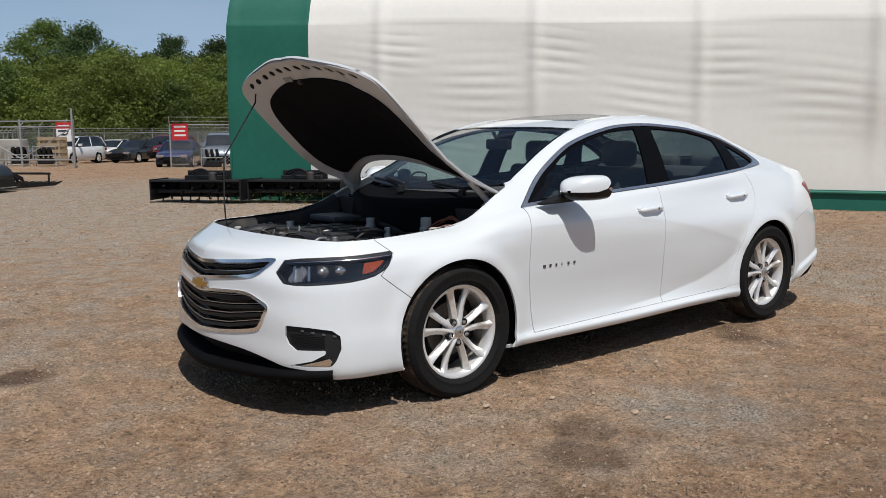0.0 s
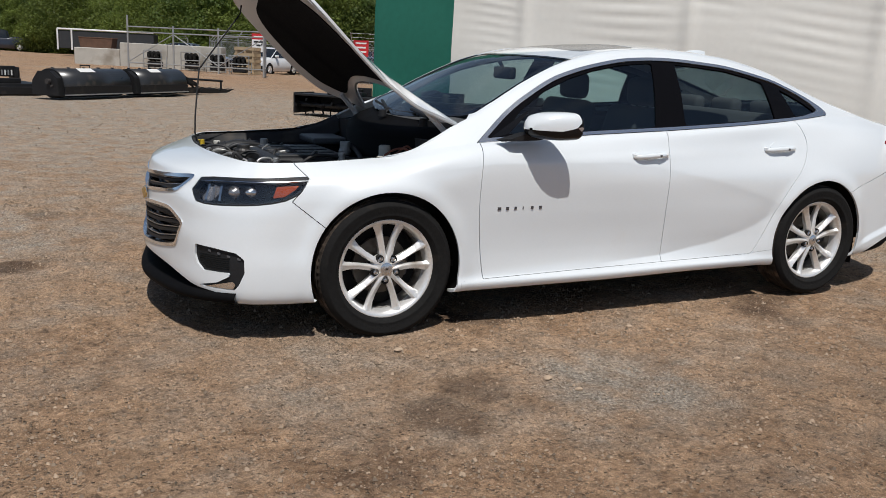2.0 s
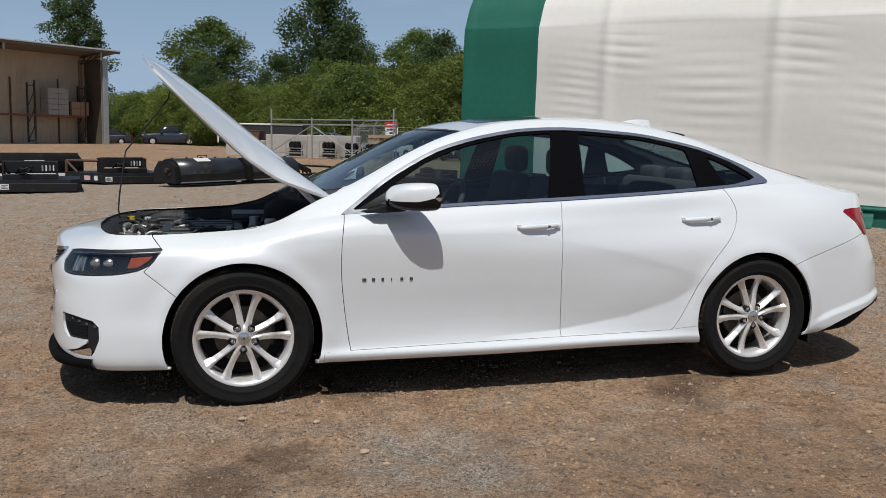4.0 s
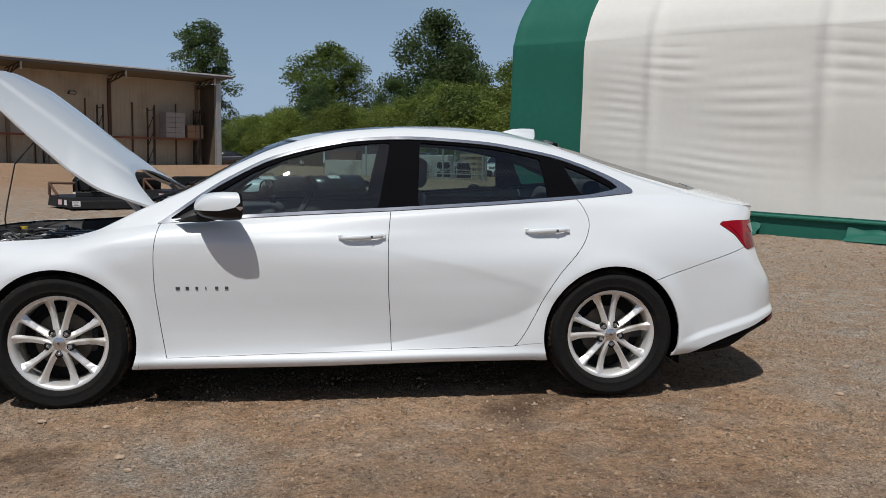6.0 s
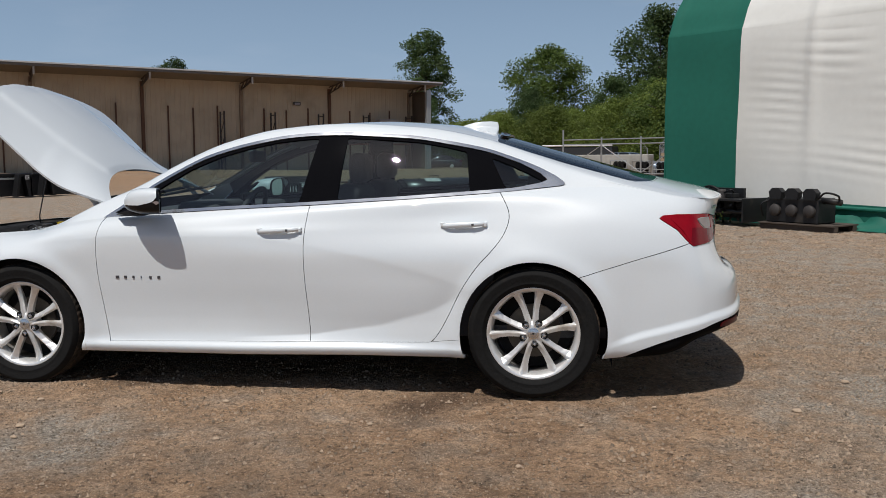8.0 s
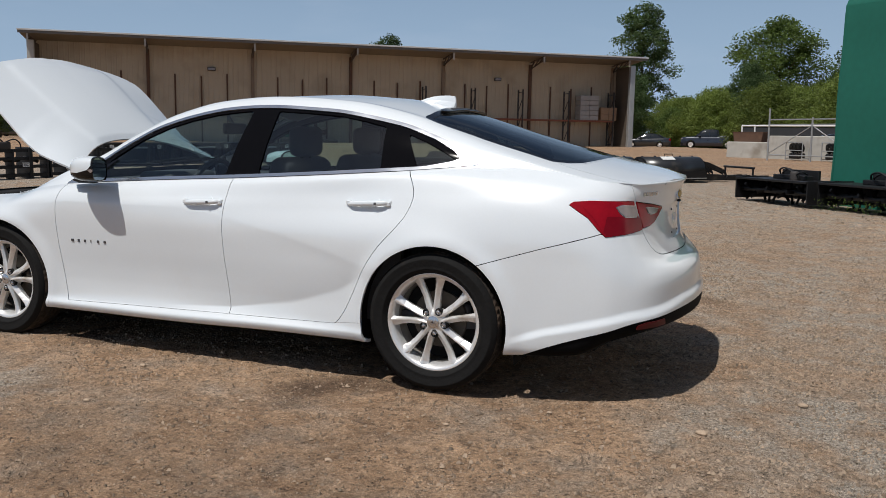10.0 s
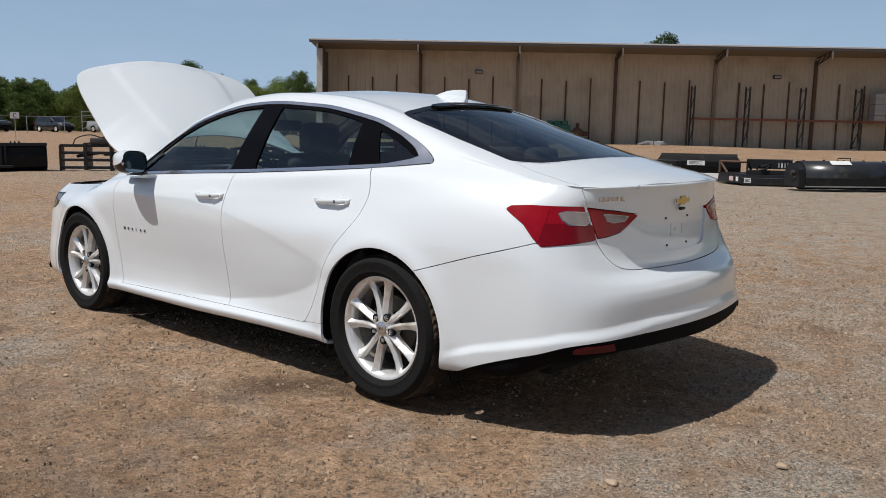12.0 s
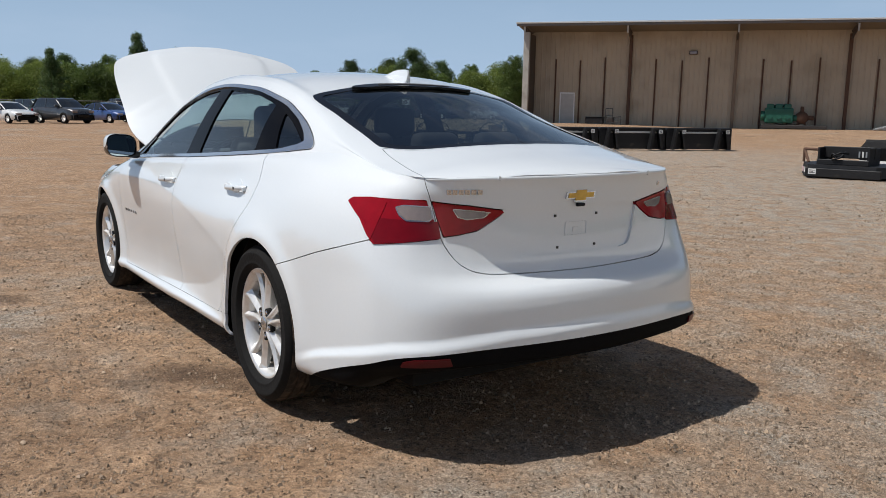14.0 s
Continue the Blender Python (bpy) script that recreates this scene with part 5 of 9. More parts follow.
def fog_bezel(side):
    f = panel("fog_bezel", FACE.inside(FOG), BLACK_PLASTIC, front_bumper, "black fog lamp bezel with a bright lower blade", lift=-.012, rim=.03, side=side)
    mesh = [(.675, .425), (.86, .405), (.862, .345), (.72, .345), (.685, .372)]
    m0 = FACE.inside(mesh)
    for k in range(8):
        z0 = .348 + .009 * k
        b = m0.cut(m0.uv[:, 1] - z0)
        b = b.cut(z0 + .004 - b.uv[:, 1]) if len(b.faces) else b
        if len(b.faces):
            panel("vane", b, DARK, f, lift=-.006, rim=.006, side=side)
    panel("blade", convex(FACE, [(.735, .266), (.888, .266), (.898, .288), (.886, .302)]), CHROME, f, "bright lower blade", lift=.0, rim=.006, side=side)
    for k in range(4):
        s0 = .74 + .055 * k
        panel("daytime_lamp", convex(FACE, [(s0, .426 - .008 * k), (s0 + .014, .424 - .008 * k), (s0 + .014, .433 - .008 * k), (s0, .435 - .008 * k)]), TRIM_GREY, f, lift=-.006, rim=.004, side=side)


# lip spoiler under the bumper
def lip():
    sv = np.unique(np.concatenate([np.arange(0, .90, .02), [.90]]))
    base = np.stack([_ox(sv), -_oy(sv)], 1)
    tx, ty = np.gradient(base[:, 0]), np.gradient(base[:, 1])
    ln = np.hypot(tx, ty)
    nx, ny = ty / ln, -tx / ln
    nx[0], ny[0] = -1, 0
    rows = [(-.10, .262), (-.03, .250), (.014, .230), (.020, .214), (.012, .194), (-.06, .175), (-.20, .172)]
    drop = np.interp(sv, [0, .5, .9], [.028, .010, -.012])
    g = np.stack([np.stack([base[:, 0] + nx * o, base[:, 1] + ny * o, z - drop], 1) for o, z in rows], 1)
    g[0, :, 1] = 0
    sk2 = Skin.grid(g[:, ::-1], g[:, ::-1, ::2])
    panel("lip_spoiler", sk2, VALANCE, front_bumper, "matt black chin spoiler", rim=.004, side=2)


lip()


def head_lamp(side):
    h = panel("head_lamp", FACE.inside(HEAD), GLOSS_BLACK, label="dark head lamp with an amber corner", lift=-.035, rim=0, side=side)
    panel("lamp_edge", (lambda q: q.cut(.010 - sd_poly(q.uv, HEAD)))(FACE.inside(HEAD)), BLACK_PLASTIC, h, lift=-.001, rim=.03, side=side)
    panel("chrome_brow", FACE.inside([(.60, .742), (.812, .753), (1.073, .761), (1.245, .772), (1.238, .760), (1.073, .751), (.812, .744), (.615, .732)]), CHROME, h, "thin chrome brow", lift=-.004, rim=.01, side=side)
    panel("indicator", FACE.inside([(1.095, .738), (1.20, .748), (1.18, .722), (1.13, .690), (1.075, .684)]), AMBER, h, "amber indicator", lift=-.022, rim=.01, side=side)
    panel("inner_reflector", FACE.inside([(.640, .672), (.67, .720), (.735, .728), (.755, .70), (.72, .660), (.66, .655)]), LAMP_RIM, h, "bright reflector", lift=-.030, rim=.01, side=side)
    for k in range(3):
        s0 = .765 - .045 * k
        panel("reflector_fin", convex(FACE, [(s0, .660), (s0 + .014, .660), (s0 + .004, .728), (s0 - .010, .726)]), CHROME if k != 1 else LAMP_RIM, h, lift=-.020, rim=.012, side=side)
    c = FACE.inside(HEAD)
    for s0, z0, r in ((.835, .700, .027), (.935, .706, .024)):
        i = int(np.argmin((c.uv[:, 0] - s0) ** 2 + (c.uv[:, 1] - z0) ** 2))
        p, nn = c.pos[i], normals(c)[i]
        bm = bmesh.new()
        q = Vector((-1, -.35, .05)).normalized().to_track_quat("Z", "Y").to_matrix().to_4x4()
        lathe(bm, [(r * 1.15, -.02), (r * 1.12, .0), (r, .002), (r * .95, -.01)], 24, Matrix.Translation(Vector(p) - Vector(nn) * .030) @ q)
        lathe(bm, [(r * .93, -.008), (r * .7, .008), (r * .35, .016), (.001, .018)], 24, Matrix.Translation(Vector(p) - Vector(nn) * .030) @ q)
        ob = part("projector", bm, LAMP_RIM if s0 < .9 else CHROME, h, "round lamp projector", smooth=True)
        if side:
            ob.matrix_basis = Matrix.Diagonal((1, -1, 1, 1))
    lens = panel("lamp_lens", FACE.inside(HEAD, -.004), CLEAR, h, "clear lamp cover", lift=.0, rim=0, side=side)
    lens.visible_shadow = False


for sd in (0, 1):
    head_lamp(sd)
    fog_bezel(sd)

# ---- upper body ----
_x = np.unique(np.concatenate([np.arange(.0, .45, .012), np.arange(.45, 3.2, .0125), np.arange(3.2, 3.862, .010), [3.862]]))
_ug = upper_grid(_x, 20, 26)
SIDE = Skin.grid(_ug[:, :21], _ug[:, :21][..., (0, 2)])
TOP = Skin.grid(_ug[:, 20:], _ug[:, 20:][..., (0, 1)])
TRIM_CHROME = mat("satin_chrome_trim", (0.66, 0.68, 0.71), 0.16, metal=0.9, vary=0.03, scale=8)
DLO_TOP = [(0.478, 0.928), (0.558, 0.986), (0.702, 1.090), (0.818, 1.161), (0.975, 1.2425), (1.092, 1.2855), (1.242, 1.3255), (1.42, 1.36), (1.55, 1.374), (1.7, 1.381), (1.85, 1.379), (2, 1.37), (2.2, 1.354), (2.4, 1.3203), (2.57, 1.2845), (2.7, 1.2415), (2.83, 1.1915), (2.915, 1.150), (2.962, 1.121), (2.982, 1.104)]
DLO_BOT = [(2.966, 1.0875), (2.90, 1.081), (2.68, 1.059), (2.2, 1.027), (1.67, .996), (1.2, .974), (.95, .960), (.7, .945), (.50, .930)]
DLO = along(DLO_TOP, n=4).tolist() + [(2.984, 1.095), (2.978, 1.090)] + DLO_BOT
# the upper skin ends where the tail's own upper edge runs
_te = lower_grid(np.linspace(5.2, S_END, 160), 8)[:, -1]
_to = np.argsort(-_te[:, 1])
rail = SIDE.outside(DLO, .0025)
rail = rail.cut(np.where(rail.pos[:, 0] > 3.55, np.interp(-rail.pos[:, 1], -_te[_to, 1], _te[_to, 0]) + .010 - rail.pos[:, 0], 1.0))
pair("roof_side", rail.cut(rail.uv[:, 0] - .02), WHITE, label="white pillar and roof rail", rim=.01)


def ring(sk0, poly, w):
    r = sk0.inside(poly)
    return r.cut(w - sd_poly(r.uv, poly))


GLASS_F = [(0.645, 0.976), (0.775, 1.093), (0.935, 1.189), (1.10, 1.2565), (1.25, 1.2982), (1.42, 1.332), (1.55, 1.346), (1.655, 1.353), (1.585, 1.013), (1.2, 0.994), (0.8, 0.972)]
GLASS_R = [(1.815, 1.352), (2, 1.342), (2.2, 1.326), (2.36, 1.2975), (2.47, 1.2713), (2.495, 1.067), (2.2, 1.049), (1.79, 1.023)]
GLASS_Q = [(2.6, 1.2377), (2.7, 1.1998), (2.8, 1.1537), (2.87, 1.1164), (2.875, 1.1042), (2.845, 1.096), (2.68, 1.083)]
NOTCH_B = [(1.762, 1.40), (1.768, 1.40), (1.698, .90), (1.692, .90)]
NOTCH_C = [(2.553, 1.32), (2.559, 1.32), (2.690, 1.03), (2.684, 1.03)]
inner = SIDE.cut(sd_poly(SIDE.uv, DLO) - .014)
frame_skin = inner
for poly in (GLASS_F, GLASS_R, GLASS_Q):
    frame_skin = frame_skin.outside(poly, .0)
for sd in (0, 1):
    w = panel("window_trim", ring(SIDE, DLO, .016), TRIM_CHROME, label="chrome strip round the side windows", lift=.004, rim=.010, side=sd)
    panel("window_frame", frame_skin, PILLAR_BLACK, w, "gloss black pillars and window frames", lift=-.004, rim=.012, side=sd)
    for nm, poly, dr in (("front_window", GLASS_F, FRONT_DOORS[sd]), ("rear_window", GLASS_R, REAR_DOORS[sd]), ("quarter_window", GLASS_Q, None)):
        panel(nm, SIDE.inside(poly, .006), CAR_GLASS, dr, "tinted side glass", lift=-.010, rim=0, side=sd).visible_shadow = False

# wider chrome patch at the rear end of the window line
for sd in (0, 1):
    r = SIDE.inside(DLO)
    r = r.cut(np.interp(r.uv[:, 0], (2.66, 2.72, 2.86, 2.95), (-.01, .014, .026, .052)) - sd_poly(r.uv, DLO))
    panel("trim_corner", r, TRIM_CHROME, label="wide chrome corner of the window trim", lift=.0048, rim=.008, side=sd)

WS = along([(.35, .05), (.37, -.20), (.42, -.46), (.51, -.652), (.62, -.640), (.85, -.602), (1.08, -.572), (1.175, -.55), (1.13, -.40), (1.08, -.20), (1.06, .05)], n=5).tolist()
RG = along([(2.60, .05), (2.605, -.20), (2.62, -.40), (2.655, -.545), (2.92, -.548), (3.15, -.560), (3.30, -.575), (3.34, -.565), (3.42, -.496), (3.465, -.40), (3.50, -.20), (3.51, .05)], n=5).tolist()
LID = along([(3.52, .05), (3.508, -.20), (3.472, -.41), (3.43, -.50), (3.348, -.568), (3.372, -.584), (3.45, -.597), (3.55, -.607), (3.64, -.613), (3.706, -.615)], n=5).tolist() + [(3.80, -.625), (4.0, -.63), (4.0, .05)]
SUNR = along([(1.27, .05), (1.275, -.25), (1.30, -.40), (1.36, -.43), (1.60, -.43), (1.67, -.41), (1.70, -.30), (1.70, .05)], n=4).tolist()
COWL = [(-.2, .1), (-.2, -.9), (.30, -.9), (.51, -.655), (.42, -.46), (.37, -.20), (.35, .1)]
TOP = TOP.cut(np.interp(-TOP.uv[:, 1], -_te[_to, 1][::1], _te[_to, 0], right=9.0) + .002 - TOP.uv[:, 0])
top = TOP.cut(TOP.uv[:, 0] - .33)
shell = top.outside(WS, .001).outside(RG, .001).outside(LID, GAP).outside(SUNR, .003).outside(COWL, 0)
panel("roof", shell, WHITE, side=2, rim=.010)
lidtop = panel("boot_top", TOP.inside(LID, -GAP), WHITE, boot_lid, side=2, rim=.012)
panel("sunroof", TOP.inside(SUNR, .0), GLOSS_BLACK, label="dark glass sunroof", lift=-.001, rim=.006, side=2)
ws = panel("windscreen", TOP.inside(WS, .004), SCREEN_GLASS, label="tinted windscreen", lift=-.004, rim=0, side=2)
ws.visible_shadow = False
_e = TOP.inside(WS, .001)
_e = _e.cut(.020 - sd_poly(_e.uv, WS))
_e = _e.cut(-.004 - _e.uv[:, 1])
panel("windscreen_edge", _e, GLOSS_BLACK, ws, "black printed edge", lift=-.001, rim=.003)
panel("windscreen_edge", _e, GLOSS_BLACK, ws, "black printed edge", lift=-.001, rim=.003, side=1)
rg = panel("rear_screen", TOP.inside(RG, .004), REAR_GLASS, label="dark tinted rear screen", lift=-.003, rim=0, side=2)
rg.visible_shadow = False
_e = TOP.inside(RG, .001)
_e = _e.cut(.040 - sd_poly(_e.uv, RG))
_e = _e.cut(-.004 - _e.uv[:, 1])
panel("rear_screen_edge", _e, GLOSS_BLACK, rg, "black printed edge", lift=-.001, rim=.003)
panel("rear_screen_edge", _e, GLOSS_BLACK, rg, "black printed edge", lift=-.001, rim=.003, side=1)
panel("high_brake_lamp", TOP.inside(along([(2.615, .02), (2.618, -.22), (2.632, -.34), (2.665, -.30), (2.672, -.20), (2.678, .02)], n=4).tolist()), GLOSS_BLACK, rg, "black high brake lamp housing", lift=.012, rim=.012, side=2)
panel("brake_lens", TOP.inside([(2.630, .02), (2.632, -.20), (2.650, -.20), (2.650, .02)]), TRIM_GREY, rg, lift=.015, rim=.004, side=2)
# lip along the boot lid's rear edge
sv = np.linspace(5.489, S_END, 60)
edge = lower_grid(sv, 8)[:, -1]
gl = np.stack([edge + np.array([-.016, 0, .008]), edge + np.array([-.006, 0, .010]), edge + np.array([.003, 0, .007]), edge + np.array([.006, 0, .001]), edge + np.array([.002, 0, -.008])], 1)
gl[:24] -= np.array([0, 0, 1])[None, None] * np.linspace(.010, 0, 24)[:, None, None] * np.array([1, 1, .8, .3, 0])[None, :, None]
gl[-1, :, 1] = 0
panel("boot_edge", Skin.grid(gl[:, ::-1], gl[:, ::-1, :2]), WHITE, boot_lid, side=2, rim=0)


# ---- wheels ----
def wheel():
    bm = bmesh.new()
    A = Matrix.Rotation(radians(90), 4, "X")   # turning axis z becomes -y, outward on the left side
    # barrel and lip (height is outward)
    lathe(bm, [(.208, .018), (.212, .050), (.222, .073), (.234, .081), (.243, .079), (.246, .074), (.246, .064), (.236, .058)], 72, A)
    lathe(bm, [(.001, .070), (.030, .070), (.044, .066), (.060, .058), (.066, .048), (.064, .010)], 40, A)
    bmesh.ops.recalc_face_normals(bm, faces=bm.faces)
    w = part("wheel", bm, ALLOY, car, "silver alloy wheel with five paired spokes", smooth=True)
    for k in range(5):
        a0 = radians(90 + 72 * k)
        for sg in (-1, 1):
            bm = bmesh.new()
            ring_pts = []
            for r, off, wd, h, dp, cr in ((.020, .012, .016, .069, .05, .0), (.050, .0165, .0165, .071, .05, .1), (.085, .0215, .0160, .069, .046, .3), (.125, .0305, .0155, .066, .042, .4), (.165, .042, .0180, .066, .036, .4), (.196, .054, .0235, .069, .030, .4), (.214, .0625, .0300, .074, .024, .4), (.230, .068, .0350, .078, .016, .3)):
                cx = sg * off
                # a raised ridge set to the inner side, a broad chamfer falling to the outer side
                a, b = (cx - wd, cx + wd) if sg > 0 else (cx + wd, cx - wd)
                rdg = cx - sg * wd * cr
                ring_pts.append([(r, a, h - .014), (r, rdg - sg * wd * .16, h), (r, rdg + sg * wd * .16, h), (r, b, h - .016), (r, b - sg * wd * .25, h - dp), (r, a + sg * wd * .25, h - dp)])
            rot = Matrix.Rotation(a0, 4, "Z")
            vv = [[bm.verts.new(A @ rot @ Vector(p)) for p in rg_] for rg_ in ring_pts]
            for u, v in zip(vv, vv[1:]):
                for i in range(6):
                    j = (i + 1) % 6
                    bm.faces.new((u[i], u[j], v[j], v[i]))
            bmesh.ops.recalc_face_normals(bm, faces=bm.faces)
            part("spoke", bm, ALLOY, w)
    bm = bmesh.new()
    n = 128
    prof = [(.236, .074), (.244, .088), (.258, .099), (.262, .1035), (.266, .101), (.280, .107), (.304, .106), (.308, .1075), (.312, .104), (.324, .096), (.333, .084), (.3385, .070), (.3395, .052), (.333, .050), (.333, .044), (.3400, .042), (.3405, .016), (.334, .014), (.334, .008), (.3405, .006)]
    prof = prof + [(r, -h) for r, h in prof[::-1]]
    rings = []
    for i, (r, h) in enumerate(prof):
        row = []
        for k in range(n):
            rr = r - (.0035 if (r > .335 and abs(h) > .048 and k % 2 == 0) else 0)
            row.append(bm.verts.new(A @ Vector((rr * math.cos(2 * math.pi * k / n), rr * math.sin(2 * math.pi * k / n), h))))
        rings.append(row)
    tread = []
    for i, (a, b) in enumerate(zip(rings, rings[1:])):
        for k in range(n):
            f = bm.faces.new((a[k], a[(k + 1) % n], b[(k + 1) % n], b[k]))
            f.smooth = prof[i][0] < .332
            if prof[i][0] > .331 and prof[i + 1][0] > .331:
                f.material_index = 1
    bmesh.ops.recalc_face_normals(bm, faces=bm.faces)
    t = part("tyre", bm, RUBBER, w, "black road tyre, dusty on the tread")
    t.data.materials.append(DUSTY_RUBBER)
    bm = bmesh.new()
    lathe(bm, [(.06, -.012), (.140, -.012), (.140, -.034), (.06, -.034)], 40, A)
    part("brake_disc", bm, mat("brake_disc_steel", (.10, .085, .07), .6, metal=.5, vary=.3), w, "dull rusty brake disc")
    # barrel darker than the spokes: shade behind them is put into its colour
    bm = bmesh.new()
    lathe(bm, [(.206, -.12), (.209, -.05), (.207, .020)], 60, A)
    part("barrel", bm, mat("shaded_dusty_barrel", (.36, .34, .31), .6, metal=.3, vary=.25, scale=14, stain=(.14, .115, .09), stain_at=.55), w, "inner barrel toned dark for shade, with dusty stains")
    bm = bmesh.new()
    lathe(bm, [(.001, -.045), (.20, -.045), (.204, -.10)], 40, A)
    part("backing_plate", bm, DARK, w)
    bm = bmesh.new()
    lathe(bm, [(.001, .0785), (.022, .078), (.030, .074)], 28, A)
    cap = part("centre_cap", bm, SILVER, w, smooth=True)
    bm = bmesh.new()
    box(bm, -.014, .014, -.0805, -.077, -.004, .004)
    box(bm, -.005, .005, -.0805, -.077, -.007, .007)
    part("badge", bm, LAMP_RIM, cap)
    for k in range(5):
        a = radians(126 + 72 * k)
        bm = bmesh.new()
        cx, cz = .0575 * math.cos(a), .0575 * math.sin(a)
        M = Matrix.Translation((cx, 0, cz)) @ A
        lathe(bm, [(.001, .0585), (.0135, .0585), (.0150, .0715), (.0185, .0705), (.0195, .050)], 18, M)
        part("nut_recess", bm, DARK, w)
        bm = bmesh.new()
        lathe(bm, [(.001, .0755), (.0065, .0750), (.0095, .0715), (.0098, .057)], 6, M)
        part("wheel_nut", bm, SILVER, w)
    bm = bmesh.new()
    box(bm, .09, .155, .03, .07, -.06, .06, .01)
    part("brake_caliper", bm, TRIM_GREY, w)
    return w


W0 = wheel()
W0.matrix_basis = pose(0, -.800, .338, 0, 3)
for x, y, rz, spin in ((2.829, -.800, 0, -7), (0.0, .800, 180, 20), (2.829, .800, 180, 40)):
    w = copy_thing(W0, Matrix.Identity(4))
    w.matrix_basis = pose(x, y, .338, 0, 0, rz) @ pose(0, 0, 0, 0, spin, 0)
    w.parent = car

# ---- underneath and behind the panels ----
def wheel_well(x, side):
    bm = bmesh.new()
    n = 28
    pts = [(x + .40 * math.cos(math.pi * k / n), .335 + .40 * math.sin(math.pi * k / n)) for k in range(n + 1)]
    pts = [(x + .40, .16)] + pts + [(x - .40, .16)]
    a = [bm.verts.new((px_, side * .845, pz)) for px_, pz in pts]
    b = [bm.verts.new((px_, side * .55, pz)) for px_, pz in pts]
    for i in range(len(pts) - 1):
        bm.faces.new((a[i], a[i + 1], b[i + 1], b[i]))
    bm.faces.new(b)
    part("wheel_liner", bm, LINER, car, "black plastic wheel liner")


for x in (0.0, 2.829):
    for sd in (-1, 1):
        wheel_well(x, sd)
bm = bmesh.new()
box(bm, -.70, 3.55, -.56, .56, .20, .30)
box(bm, .42, 2.40, -.84, .84, .20, .27)
box(bm, 3.26, 3.60, -.74, .74, .30, .45)
part("floor_pan", bm, DARK, car, "dark underbody")
# inner shell that backs the panel gaps
_is = np.linspace(.0, S_END, 240)
_ig = lower_grid(_is, 2)
_ic = np.stack([0 * _ig[..., 0] + np.clip(_ig[..., 0], -.7, 3.6), 0 * _ig[..., 1], _ig[..., 2]], 2)
_dir = _ic - _ig
_dir /= np.maximum(np.linalg.norm(_dir, axis=2), 1e-6)[..., None]
_ig2 = _ig + _dir * np.where((_is > 5.3) | (_is < .9), .045, .020)[:, None, None]
_ish = Skin.grid(_ig2, np.stack([_is[:, None] + 0 * _ig[..., 2], _ig[..., 2]], 2))
_ish = hole(hole(_ish, 0, .385), 2.829, .385)
_ish = _ish.cut(np.maximum(.99 - _ish.uv[:, 1], -1)).outside(UG, .0).outside(LG, 0).outside(LOWB, 0).outside(HEAD, 0).outside(FOG, 0)
panel("inner_shell", _ish, DARK, label="dark inner body shell", rim=0, side=2)
# ---- bonnet, propped open ----
def rbox(bm, x0, x1, y0, y1, z0, z1, r, m=None, seg=3):
    """A block with well-rounded edges."""
    c = bmesh.ops.create_cube(bm, size=1.0)
    vs = c["verts"]
    bmesh.ops.transform(bm, matrix=Matrix.Translation(((x0 + x1) / 2, (y0 + y1) / 2, (z0 + z1) / 2)) @ Matrix.Diagonal((x1 - x0, y1 - y0, z1 - z0, 1)), verts=vs)
    g = bmesh.ops.bevel(bm, geom=list({e for v in vs for e in v.link_edges}), offset=r, segments=seg, affect="EDGES", profile=.5)
    vs = list({v for f in g["faces"] for v in f.verts})
    if m is not None:
        bmesh.ops.transform(bm, matrix=m, verts=vs)
    return vs


S_CORNER = .80
_row = lambda s: lower_grid(np.atleast_1d(s), 4)[:, -1]
_edge = np.vstack([_row(np.linspace(S_CORNER, s_of_x(-.02), 24)), np.stack([(xx := np.linspace(.06, .44, 10)), -rail_y(xx), rail_z(xx)], 1)])
_el = np.concatenate([[0], np.cumsum(np.linalg.norm(np.diff(_edge, axis=0), axis=1))])
NP_, NQ = 60, 44
_p, _q = np.linspace(0, 1, NP_), np.linspace(0, 1, NQ)
_E = np.stack([np.interp(_p * _el[-1], _el, _edge[:, k]) for k in range(3)], 1)
_cz = pchip([-.80, -.6, -.4, -.1, .22], [.826, .872, .910, .950, .982])
_cx = -.752 + (.13 + .752) * _p
_f0 = _row(_q * S_CORNER)
_sh0 = (_f0[:, 0] - _f0[0, 0]) / (_f0[-1, 0] - _f0[0, 0])
hood_g = np.zeros((NP_, NQ, 3))
for i, p in enumerate(_p):
    sh = _sh0 * (1 - min(p * 1.6, 1)) + _q**2.3 * min(p * 1.6, 1)
    hood_g[i, :, 0] = _cx[i] + (_E[i, 0] - _cx[i]) * sh
    hood_g[i, :, 1] = _E[i, 1] * _q
    cz = float(_cz(_cx[i]))
    hood_g[i, :, 2] = cz - (cz - _E[i, 2]) * _q**2.4
    # a raised middle between two soft creases
    hood_g[i, :, 2] += .010 * (1 / (1 + np.exp((_q - .60 + .12 * p) / .018)) - 0) * min(p / .12, 1) * min((1 - p) / .05, 1)
hood_uv = np.stack([_p[:, None] + 0 * hood_g[..., 0], _q[None] + 0 * hood_g[..., 0]], 2)
HOOD = Skin.grid(hood_g[:, ::-1], hood_uv[:, ::-1])
PIVOT = Vector((.42, 0, .965))
HOOD_M = Matrix.Translation(PIVOT) @ Matrix.Rotation(radians(46.5), 4, "Y") @ Matrix.Translation(-PIVOT)
PRIMER = mat("bonnet_inner_paint", (.50, .50, .50), .42, vary=.06, scale=4, fine=60, coat=.3)
